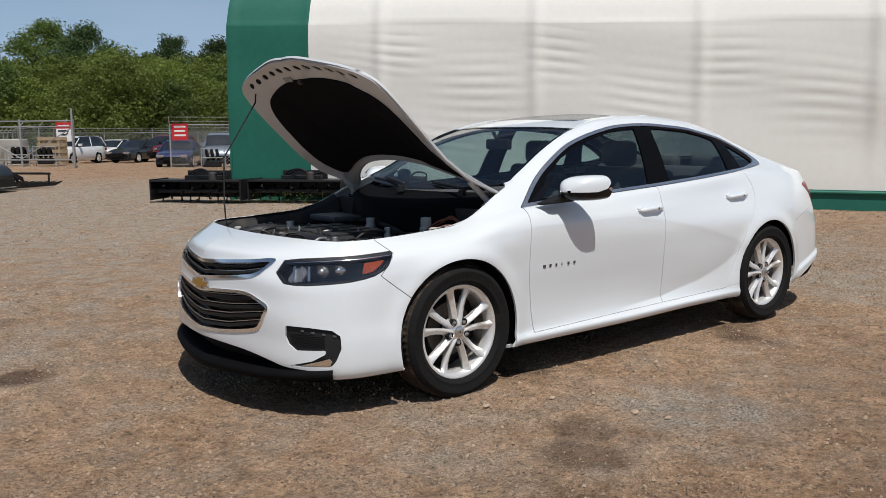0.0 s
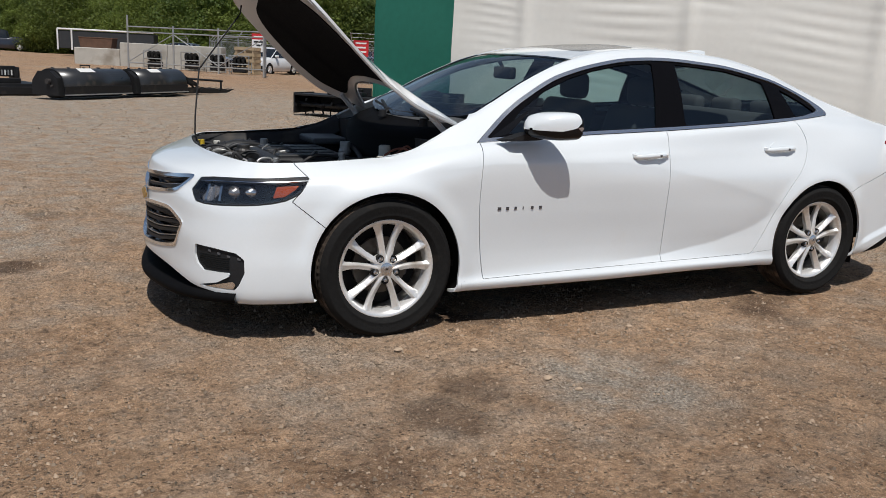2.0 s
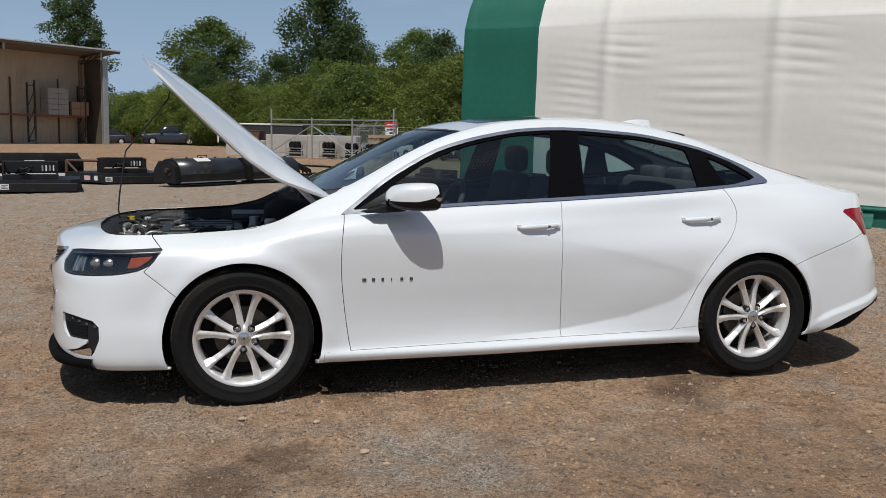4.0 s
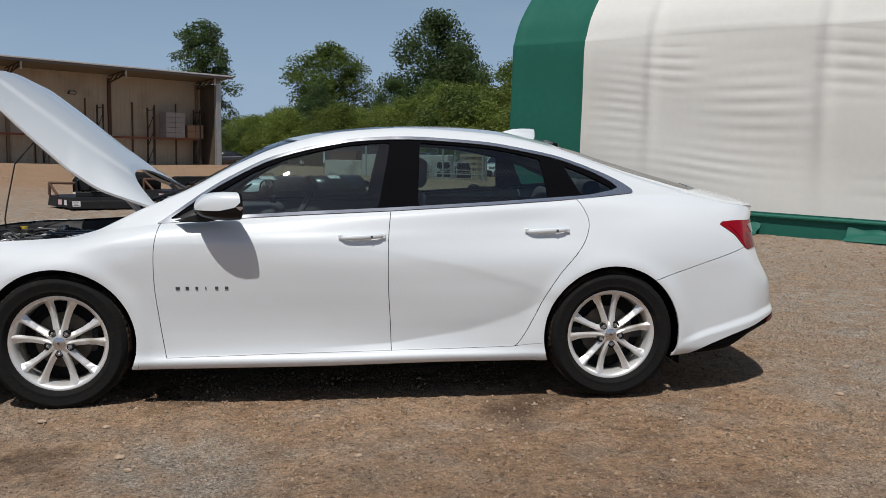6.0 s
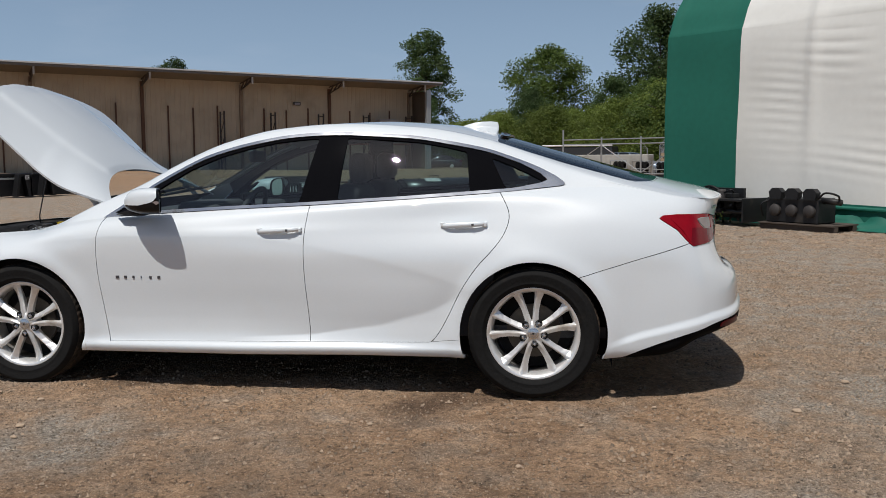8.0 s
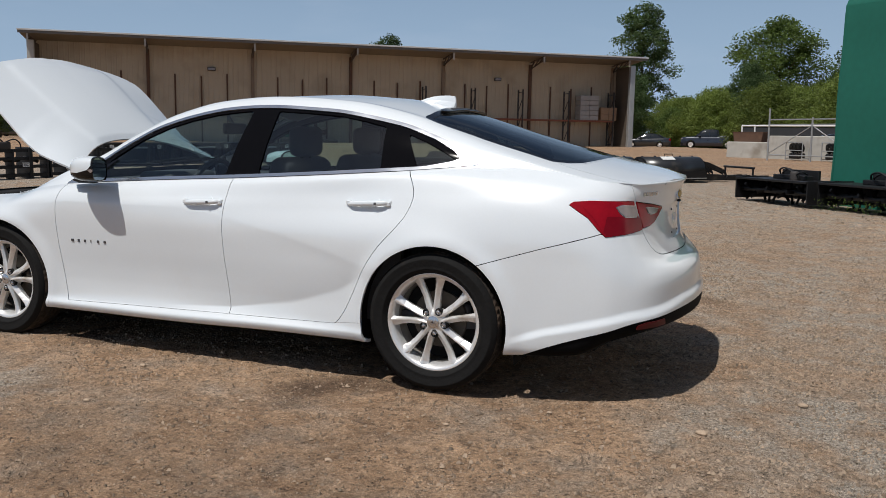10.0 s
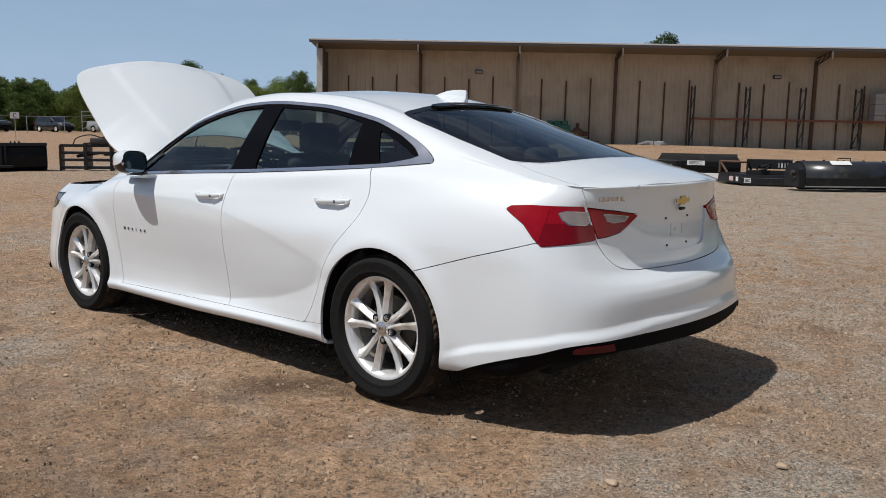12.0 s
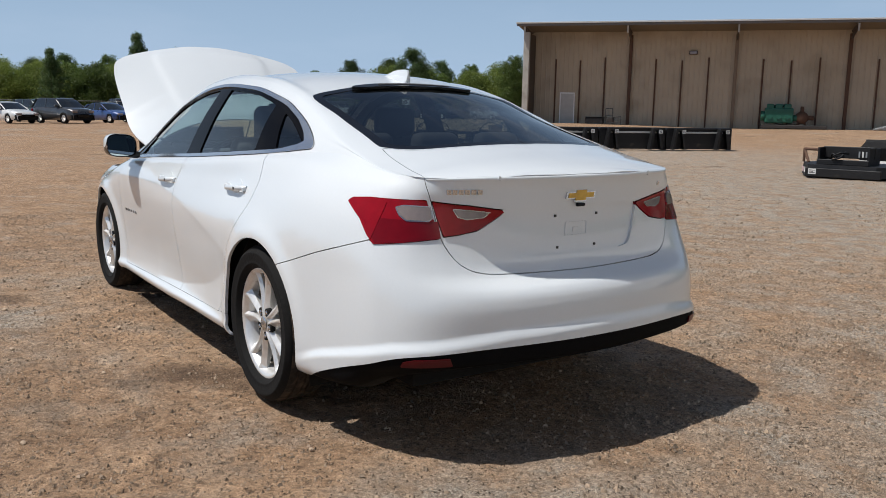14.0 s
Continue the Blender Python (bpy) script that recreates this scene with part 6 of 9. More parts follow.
PAD = mat("black_felt_pad", (.010, .010, .011), .97, vary=.25, scale=8, fine=140, bump=.3, spec=.05)
bonnet = panel("bonnet", HOOD, WHITE, label="white bonnet raised on its prop rod", rim=.012, side=2)
bonnet.matrix_basis = HOOD_M


def under(sk):
    return Skin(sk.pos, sk.uv, [f[::-1] for f in sk.faces])


inner = HOOD.cut(np.minimum.reduce([HOOD.uv[:, 0] - .010, .990 - HOOD.uv[:, 0], .990 - HOOD.uv[:, 1]]))
PADP = along([(.20, -.1), (.20, .20), (.215, .50), (.26, .72), (.36, .82), (.55, .855), (.76, .86), (.875, .84), (.915, .74), (.925, .50), (.925, .25), (.925, -.1)], n=5).tolist()
HOLES = []
for k in range(6):
    c0, q0, rp, rq = .085 + .012 * (k / 5) ** 2, .075 + .140 * k, .027, .040
    HOLES.append([(c0 + rp * math.cos(a), q0 + rq * math.sin(a)) for a in np.linspace(0, 2 * math.pi, 14, endpoint=False)])
lip_in = inner.outside(PADP, 0)
for hpoly in HOLES:
    lip_in = lip_in.outside(hpoly, 0)
panel("bonnet_frame", under(lip_in), PRIMER, bonnet, "pale grey inner frame of the bonnet", lift=.020, rim=.010, side=2)
panel("sound_pad", under(HOOD.inside(PADP, .01)), PAD, bonnet, "black felt insulation pad", lift=.026, rim=.012, side=2)
# dark sheets, nearly flush in the holes, stand in for their shade
for hpoly in HOLES:
    pair("hole_shade", under(HOOD.inside(hpoly, .004)), DARK, bonnet, "dark sheet set in a lightening hole for its shade", lift=.0165, rim=0)
bm = bmesh.new()
hp = HOOD.pos[np.argmin((HOOD.uv[:, 0] - .17) ** 2 + (HOOD.uv[:, 1] - .30) ** 2)]
box(bm, hp[0] - .014, hp[0] + .014, .12, .20, hp[2] - .0265, hp[2] - .0235)
part("label", bm, CARTON_GREY, bonnet)
bm = bmesh.new()
box(bm, -.600, -.575, -.022, .022, .822, .842, .005)
part("latch", bm, BLACK_PLASTIC, bonnet)
rod_top = HOOD_M @ Vector((-.56, .52, .800))
bm = bmesh.new()
tube(bm, [(-.66, .33, .775), (-.672, .345, .86), (-.665, .37, .95), (-.63, .43, 1.2), rod_top - Vector((.01, .01, .05)), rod_top], .0045, 8)
part("prop_rod", bm, BLACK_PLASTIC, car, "thin black bonnet prop rod", smooth=True)
for sd in (-1, 1):
    bm = bmesh.new()
    a, b = Vector((.40, sd * .665, .90)), HOOD_M @ Vector((.24, sd * .64, .93))
    tube(bm, [a, a + Vector((-.03, 0, .07)), b], .016, 6)
    box(bm, .30, .42, sd * .665 - .012, sd * .665 + .012, .86, .91, .004)
    part("bonnet_hinge", bm, PRIMER, car, "pale grey bonnet hinge")

# ---- engine bay ----
BAY = mat("bay_black", (.014, .014, .015), .7, vary=.3, scale=9, fine=70, stain=(.05, .042, .035), stain_at=.62)
ENGINE = mat("engine_plastic", (.016, .016, .017), .5, vary=.25, scale=9, fine=140, bump=.15, stain=(.06, .052, .045), stain_at=.64)
ALU = mat("cast_aluminium", (.42, .42, .41), .5, metal=.8, vary=.2, scale=14, stain=(.2, .18, .16), stain_at=.58)
bm = bmesh.new()
box(bm, -.74, .34, -.64, .64, .44, .50)
box(bm, -.78, -.70, -.50, .50, .44, .745)
box(bm, .28, .34, -.70, .70, .50, .92)
for sd in (-1, 1):
    box(bm, -.56, .34, sd * .66, sd * .70, .50, .77)
part("bay_tub", bm, BAY, car, "dark engine bay")
# gutter round the opening
_ge = np.vstack([_row(np.linspace(0, S_CORNER, 30))[:-1], _edge[:30]])
_cen = np.stack([np.clip(_ge[:, 0], -.35, .3), 0 * _ge[:, 1], _ge[:, 2]], 1)
_d = _cen - _ge
_d[:, 2] = 0
_d /= np.linalg.norm(_d, axis=1)[:, None]
gut = np.stack([_ge + np.array([0, 0, -.001]), _ge + _d * .010 + np.array([0, 0, -.012]), _ge + _d * .030 + np.array([0, 0, -.016]), _ge + _d * .055 + np.array([0, 0, -.030]), _ge + _d * .085 + np.array([0, 0, -.10])], 1)
gut[0, :, 1] = 0
panel("bay_gutter", Skin.grid(gut, gut[..., :2]), BAY, car, "black seal and gutter round the bay", rim=0, side=2)
bm = bmesh.new()
rbox(bm, -.42, .04, -.30, .24, .70, .795, .03)
for k in range(4):
    rbox(bm, -.36 + .0 * k, -.02, -.26 + .125 * k, -.17 + .125 * k, .79, .806, .006, seg=1)
part("engine_cover", bm, ENGINE, car, "black moulded engine cover", smooth=False)
bm = bmesh.new()
rbox(bm, -.36, -.02, -.62, -.36, .60, .775, .02)
box(bm, -.30, -.08, -.56, -.42, .775, .785, .004)
part("fuse_box", bm, ENGINE, car, "black fuse box lid")
bm = bmesh.new()
rbox(bm, -.20, .12, .34, .62, .60, .765, .03)
part("air_box", bm, ENGINE, car, "black air filter box")
bm = bmesh.new()
tube(bm, [(-.60, .46, .66), (-.52, .47, .73), (-.42, .45, .755), (-.30, .42, .75), (-.18, .42, .72)], .055, 14)
for k in range(6):
    lathe(bm, [(.055, -.004), (.062, 0), (.055, .004)], 14, Matrix.Translation((-.52 + .035 * k, .465 - .004 * k, .735 + .004 * k)) @ Matrix.Rotation(radians(90), 4, "Y"))
part("intake_hose", bm, ENGINE, car, "ribbed black intake hose", smooth=True)
bm = bmesh.new()
rbox(bm, -.02, .20, .26, .56, .80, .835, .012)
part("heat_shield", bm, mat("dull_grey_cover", (.055, .058, .062), .5, vary=.15), car, "dull grey moulded cover")
bm = bmesh.new()
rbox(bm, .02, .18, -.66, -.52, .70, .80, .02)
lathe(bm, [(.001, .035), (.034, .034), (.038, .028), (.038, 0)], 20, Matrix.Translation((.08, -.59, .80)))
lathe(bm, [(.001, .03), (.022, .029), (.025, .02), (.025, 0)], 16, Matrix.Translation((.0, -.62, .785)))
part("fluid_reservoir", bm, mat("cream_plastic", (.55, .52, .44), .5, vary=.08), car, "cream fluid reservoir with a cap", smooth=False)
bm = bmesh.new()
lathe(bm, [(.001, .028), (.026, .027), (.028, 0)], 16, Matrix.Translation((-.62, .50, .775)))
part("yellow_cap", bm, mat("yellow_plastic", (.60, .42, .03), .5), car, "yellow filler cap")
for k, pts in enumerate(([(-.60, -.42, .70), (-.5, -.20, .76), (-.44, .0, .74), (-.5, .25, .75)], [(-.55, .30, .74), (-.45, .28, .80), (-.28, .30, .79), (-.05, .30, .77)], [(.05, -.40, .76), (.12, -.1, .80), (.16, .2, .81), (.1, .4, .79)],
                          [(-.62, .1, .72), (-.55, .05, .775), (-.50, -.05, .76), (-.45, -.22, .73)], [(-.30, -.33, .74), (-.2, -.34, .81), (-.05, -.33, .80), (.1, -.36, .78)], [(-.58, .38, .70), (-.60, .30, .77), (-.63, .20, .77), (-.6, .1, .7)])):
    bm = bmesh.new()
    tube(bm, spline(pts, 6), (.016, .012, .014, .010, .008, .010)[k], 8)
    part("hose", bm, (ENGINE, ENGINE, BAY, ALU, BAY, ALU)[k], car, smooth=True)
for x, y, s in ((-.56, -.10, .05), (-.52, .16, .045), (-.48, -.30, .04), (-.58, .24, .035), (-.44, .33, .04), (-.60, -.28, .04)):
    bm = bmesh.new()
    rbox(bm, x - s, x + s, y - s * 1.2, y + s * 1.2, .66, .73 + s * .6, s * .3, seg=2)
    part("engine_casting", bm, ALU, car, "bare cast metal bracket")
for k, (x, y, z, r, h, m_) in enumerate(((-.50, -.46, .745, .03, .03, "black"), (-.46, .10, .80, .035, .02, "black"), (-.30, .29, .80, .022, .03, "alu"), (.10, .05, .80, .03, .04, "alu"), (-.05, -.33, .785, .018, .04, "alu"), (-.52, .52, .765, .02, .03, "pale"), (.16, -.40, .82, .03, .05, "pale"), (-.40, -.36, .775, .015, .03, "alu"))):
    bm = bmesh.new()
    lathe(bm, [(.001, h), (r * .9, h), (r, h * .85), (r, 0), (r * 1.2, -.01), (r * 1.2, -.03)], 16, Matrix.Translation((x, y, z)))
    part("cap" if m_ != "alu" else "fitting", bm, {"black": ENGINE, "alu": ALU, "pale": mat("pale_cap", (.45, .44, .40), .5)}[m_], car, smooth=False)
for k, pts in enumerate(([(.24, -.62, .80), (.20, -.60, .87), (.16, -.52, .86), (.10, -.46, .80)], [(.26, -.60, .82), (.23, -.54, .88), (.20, -.48, .84), (.18, -.40, .80)], [(.22, -.64, .78), (.17, -.62, .84), (.10, -.58, .83), (.04, -.52, .78)])):
    bm = bmesh.new()
    tube(bm, spline(pts, 6), .006, 6)
    part("wiring_loom", bm, mat("reddish_wire", (.16, .05, .03), .6), car, smooth=True)
for k in range(5):
    bm = bmesh.new()
    tube(bm, spline([(-.62 + .03 * k, .30 - .17 * k, .70), (-.58 + .02 * k, .27 - .16 * k, .77 + .01 * (k % 3)), (-.50, .24 - .15 * k, .76), (-.44, .26 - .15 * k, .72)], 5), .007 + .002 * (k % 3), 6)
    part("pipe", bm, (ALU, ENGINE, BAY)[k % 3], car, smooth=True)
_rb_ = np.random.default_rng(31)
for k in range(26):
    x, y = -.64 + .60 * _rb_.random(), -.56 + 1.12 * _rb_.random()
    z = .735 + .045 * _rb_.random() + (.02 if abs(y) < .3 and x > -.42 else 0)
    a, ln, hgt = _rb_.random() * 6.283, .10 + .16 * _rb_.random(), .02 + .03 * _rb_.random()
    bm = bmesh.new()
    dx, dy = math.cos(a) * ln / 2, math.sin(a) * ln / 2
    tube(bm, spline([(x - dx, y - dy, z - .03), (x - dx * .5, y - dy * .4, z + hgt * .6), (x + dx * .3, y + dy * .5, z + hgt * .5), (x + dx, y + dy, z - .03)], 5), .005 + .006 * _rb_.random(), 7)
    part("cable", bm, (ENGINE, BAY, ENGINE, ALU)[k % 4], car, smooth=True)
for k in range(16):
    x, y = -.62 + .56 * _rb_.random(), -.56 + 1.12 * _rb_.random()
    w, d, z = .018 + .03 * _rb_.random(), .018 + .04 * _rb_.random(), .755 + .03 * _rb_.random()
    bm = bmesh.new()
    rbox(bm, -w, w, -d, d, -.08, .0, .006, pose(x, y, z, 0, 0, 360 * _rb_.random()), seg=1)
    part("connector" if k % 3 else "bracket", bm, (ENGINE, BAY, ALU)[k % 3 if k % 3 else 2], car)
for y0, y1 in ((-.58, -.02), (.02, .58)):
    bm = bmesh.new()
    box(bm, -.705, -.665, y0, y1, .52, .775, .008)
    part("radiator_support", bm, BAY, car)
# scuttle and wipers
bm = bmesh.new()
n = 24
vs = []
for j in range(n + 1):
    y = -.64 + 1.28 * j / n
    q = (y / .64) ** 2
    vs.append([bm.verts.new((x, y, z)) for x, z in ((.14 + .20 * q, .78 + .05 * q), (.155 + .20 * q, .895 + .045 * q), (.25 + .155 * q, .940 + .03 * q), (.365 + .13 * q, .993 + .010 * q))])
for a, b in zip(vs, vs[1:]):
    for i in range(3):
        bm.faces.new((a[i], a[i + 1], b[i + 1], b[i]))
part("scuttle_panel", bm, VALANCE, car, "black plastic scuttle below the windscreen", smooth=True)


def wiper(y0, y1, x0, x1):
    bm = bmesh.new()
    z = lambda x: float(mid_z(x))
    tube(bm, [(.32, y0, .995), (.35, y0, 1.025), (x0 * .4 + x1 * .6, y0 * .35 + y1 * .65, z(x0 * .4 + x1 * .6) + .012)], .010, 6)
    lathe(bm, [(.001, .04), (.02, .035), (.024, 0)], 12, Matrix.Translation((.32, y0, .985)))
    rod(bm, (x0, y0 + .04, z(x0) - .012), (x1, y1, z(x1) - .012), .008, 6)
    part("wiper", bm, BLACK_PLASTIC, car, "black windscreen wiper")


wiper(-.52, .05, .43, .40)
wiper(.05, .52, .40, .46)

# ---- mirrors, handles, fin, badges ----
def side_y(x, z):
    """How far out the lower body's side stands (y negative)."""
    g = lower_grid([s_of_x(x)], 8)[0]
    return float(np.interp(z, g[:, 2], g[:, 1]))


def mirror(side):
    cy, cz = -.972, 1.022
    n = 40
    rows = []
    for x, k, dy, dz in ((.640, .10, .0, -.01), (.648, .36, .0, -.008), (.668, .62, .0, -.004), (.70, .82, 0, 0), (.75, .95, 0, 0), (.81, 1.0, 0, 0), (.875, .985, 0, 0), (.89, .97, 0, 0)):
        r = []
        for j in range(n):
            a = 2 * math.pi * j / n
            c, s = math.cos(a), math.sin(a)
            e = 2 / 3.2
            y = cy + dy + .098 * k * math.copysign(abs(c) ** e, c)
            z = cz + dz + .070 * k * math.copysign(abs(s) ** e, s) * (1.08 if s > 0 else .92)
            z += -.06 * (y - cy) * (1 if s > 0 else .6)
            r.append((.86 + (x - .86) * .80 - .42 * (y - cy), y, z))
        rows.append(r)
    g = np.array([r + r[:1] for r in rows])
    sk = Skin.grid(g[:, ::-1], g[:, ::-1][..., (0, 2)])
    split = cz - .012
    f = np.minimum(sk.pos[:, 2] - (split + .26 * np.maximum(sk.pos[:, 0] - .82, 0)), .872 - (sk.pos[:, 0] + .42 * (sk.pos[:, 1] - cy)))
    w = panel("mirror", sk.cut(f), WHITE, car, "white door mirror with a black base", rim=.004, side=side)
    panel("mirror_base", sk.cut(-f), GLOSS_BLACK, w, "gloss black mirror base", lift=-.001, rim=.004, side=side)
    end = np.array(rows[-1])
    c0 = end.mean(0)
    face = c0 + (end - c0) * .90
    face[:, 0] += .16 * (face[:, 1] - cy)
    fan = Skin(np.vstack([[c0], face]) + np.array([-.018, 0, 0]), np.zeros((n + 1, 2)), [(0, 1 + (j + 1) % n, 1 + j) for j in range(n)])
    if normals(fan)[0, 0] < 0:
        fan.faces = [q[::-1] for q in fan.faces]
    m = panel("mirror_glass", fan, mat("mirror_silver", (.52, .62, .63), .02, metal=1.0, vary=.0, rough_vary=.01), w, "dark mirror glass", rim=0, side=side)
    back = Skin(np.vstack([[c0], end]) + np.array([-.045, 0, 0]), np.zeros((n + 1, 2)), fan.faces)
    panel("glass_surround", back, BLACK_PLASTIC, w, rim=0, side=side)
    turn = sk.inside([(.865, 1.024), (.925, 1.034), (.925, 1.008), (.875, 1.004)])
    turn = turn.cut(cy - .02 - turn.pos[:, 1])
    if len(turn.faces):
        panel("turn_lamp", turn, LENS_GREY, w, "clear repeater strip", lift=.002, rim=.004, side=side)
    bm = bmesh.new()
    q = [(.565, .948), (.70, .985), (.775, .985), (.79, .955), (.72, .940), (.60, .938)]
    a = [bm.verts.new((x, -.845, z)) for x, z in q]
    b = [bm.verts.new((x + .05, -.915, z + .012)) for x, z in q]
    bm.faces.new(a)
    bm.faces.new(b[::-1])
    for i in range(len(q)):
        j = (i + 1) % len(q)
        bm.faces.new((a[i], b[i], b[j], a[j]))
    bmesh.ops.recalc_face_normals(bm, faces=bm.faces)
    ob = part("mirror_arm", bm, BLACK_PLASTIC, w)
    if side:
        ob.matrix_basis = Matrix.Diagonal((1, -1, 1, 1))


def sail(side):
    """The black triangle at the foot of the windscreen pillar."""
    panel("mirror_sail", SIDE.inside([(.545, .945), (.665, .972), (.80, 1.072), (.80, 1.085), (.70, 1.03)], .0), GLOSS_BLACK, FRONT_DOORS[side], lift=-.002, rim=.004, side=side)


def handle(x0, x1, z0, door, side):
    n = 30
    rows = []
    for i in range(n + 1):
        t = i / n
        x = x0 + (x1 - x0) * t
        y = side_y(x, z0)
        stand = .030 * (1 - (2 * t - 1) ** 6) + .004
        h = .0135 * (1 - .35 * (2 * t - 1) ** 4)
        z = z0 + .006 * (2 * t - 1)
        rows.append([(x, y - stand + .016 * (1 - c) * .5, z + h * s) for c, s in ((math.cos(a), math.sin(a)) for a in np.linspace(0, 2 * math.pi, 12, endpoint=False))])
    g = np.array([r + r[:1] for r in rows])
    k = panel("door_handle", Skin.grid(g, g[..., (0, 2)]), WHITE, door, "white pull handle", rim=0, side=side)
    cup = [(x0 + (x1 - x0) * (.48 + .27 * math.cos(a)), z0 + .008 + .032 * math.sin(a)) for a in np.linspace(0, 2 * math.pi, 24, endpoint=False)]
    sp = span(s_of_x(x0 - .05), s_of_x(x1 + .05))
    c = sp.inside(XZ(cup))
    dish = Skin(c.pos + np.array([0, -1, 0])[None] * .003, c.uv, c.faces)
    panel("handle_cup", dish, WHITE, door, rim=.004, side=side)
    for xx in (x0 + .012, x1 - .012):
        bm = bmesh.new()
        box(bm, xx - .012, xx + .012, side_y(xx, z0) - .018, side_y(xx, z0) + .01, z0 - .010, z0 + .012, .004)
        ob = part("handle_mount", bm, WHITE, k)
        if side:
            ob.matrix_basis = Matrix.Diagonal((1, -1, 1, 1))
    bm = bmesh.new()
    xx = x0 + (x1 - x0) * .70
    box(bm, xx - .006, xx + .006, side_y(xx, z0) - .0365, side_y(xx, z0) - .033, z0 - .005, z0 + .007)
    ob = part("lock", bm, TRIM_GREY, k)
    if side:
        ob.matrix_basis = Matrix.Diagonal((1, -1, 1, 1))


for sd in (0, 1):
    mirror(sd)
    sail(sd)
    handle(1.378, 1.618, .868, FRONT_DOORS[sd], sd)
    handle(2.352, 2.592, .896, REAR_DOORS[sd], sd)
    # product name on the door: six small bars
    for k in range(6):
        bm = bmesh.new()
        x = .572 + .048 * k
        y = side_y(x, .61)
        w = (.020, .016, .013, .005, .015, .016)[k]
        box(bm, x, x + w, y - .0035, y + .002, .605, .620, .001)
        ob = part("badge_letter", bm, mat("dark_badge", (.10, .10, .11), .3, metal=.6), FRONT_DOORS[sd])
        if sd:
            ob.matrix_basis = Matrix.Diagonal((1, -1, 1, 1))

bm = bmesh.new()
prof = [(2.365, .0, .030), (2.40, .020, .030), (2.45, .042, .028), (2.50, .058, .025), (2.55, .070, .022), (2.585, .074, .020), (2.590, .060, .020), (2.586, .0, .022)]
L = []
for x, h, w in prof:
    b = float(mid_z(x)) - .006
    L.append([bm.verts.new(p) for p in ((x - .012, -w, b), (x, -w * .45, b + h * .55), (x, -.004, b + h), (x, .004, b + h), (x, w * .45, b + h * .55), (x - .012, w, b))])
for a, b in zip(L, L[1:]):
    for i in range(5):
        bm.faces.new((a[i], b[i], b[i + 1], a[i + 1]))
bm.faces.new(L[-1][::-1])
bm.faces.new(L[0])
bmesh.ops.recalc_face_normals(bm, faces=bm.faces)
part("aerial_fin", bm, WHITE, car, "white shark-fin aerial")


def emblem(m, w, parent):
    """The maker's mark as a plain cross shape: gold on a bright rim."""
    for nm, k, d, material in (("emblem_rim", 1.0, .006, SILVER), ("emblem", .86, .009, GOLD)):
        bm = bmesh.new()
        a, b, h1, h2 = w / 2 * k, w * .19 * k, w * .085 * k * (1 if k == 1 else .85), w * .17 * k * (1 if k == 1 else .93)
        sl = w * .05
        prism(bm, [(-a - sl * .4, -h1), (-b - sl * .5, -h1), (-b - sl, -h2), (b - sl * .6, -h2), (b, -h1), (a, -h1), (a + sl * .6, h1), (b + sl * .6, h1), (b + sl, h2), (-b + sl * .6, h2), (-b, h1), (-a + sl * .2, h1)], -d)
        ob = part(nm, bm, material, parent, "plain gold cross-shaped emblem" if k < 1 else "")
        ob.matrix_basis = m


emblem(pose(-.9785, 0, .588, -6, 0, -90), .185, front_bumper)
_rb = lower_grid([S_END], 8)[0]
emblem(pose(float(np.interp(.94, _rb[:, 2], _rb[:, 0])), 0, .940, -4, 0, 90), .142, boot_lid)
for k in range(6):
    s0 = 5.602 + .026 * k
    i = convex(span(s0 - .02, s0 + .03), [(s0, .958), (s0 + .020, .957), (s0 + .020, .974), (s0, .975)])
    panel("badge_letter", i, SILVER, boot_lid, lift=.004, rim=.004)
i = convex(span(5.6, 5.75), [(5.655, .956), (5.675, .955), (5.675, .970), (5.655, .971)])
panel("trim_badge", i, SILVER, boot_lid, lift=.004, rim=.004, side=1)
bm = bmesh.new()
rbox(bm, 3.838, 3.855, -.020, .020, .898, .911, .005)
part("rear_camera", bm, BLACK_PLASTIC, boot_lid, "black reversing camera", smooth=True)
for y, z in ((-.105, .865), (.105, .865), (-.095, .745), (.095, .745)):
    bm = bmesh.new()
    x = float(np.interp(z, _rb[:, 2], _rb[:, 0])) - .012
    box(bm, x, x + .005, y - .0045, y + .0045, z - .0045, z + .0045)
    part("plate_screw", bm, RACK_DARK, boot_lid)
bm = bmesh.new()
x = float(np.interp(.80, _rb[:, 2], _rb[:, 0])) - .0105
for q in ((-.055, .055, .835, .838), (-.055, .055, .785, .788), (-.055, -.052, .785, .838), (.052, .055, .785, .838), (-.015, .015, .815, .818), (-.015, -.012, .80, .818)):
    box(bm, x, x + .003, q[0], q[1], q[2], q[3])
part("embossed_mark", bm, WHITE, boot_lid)

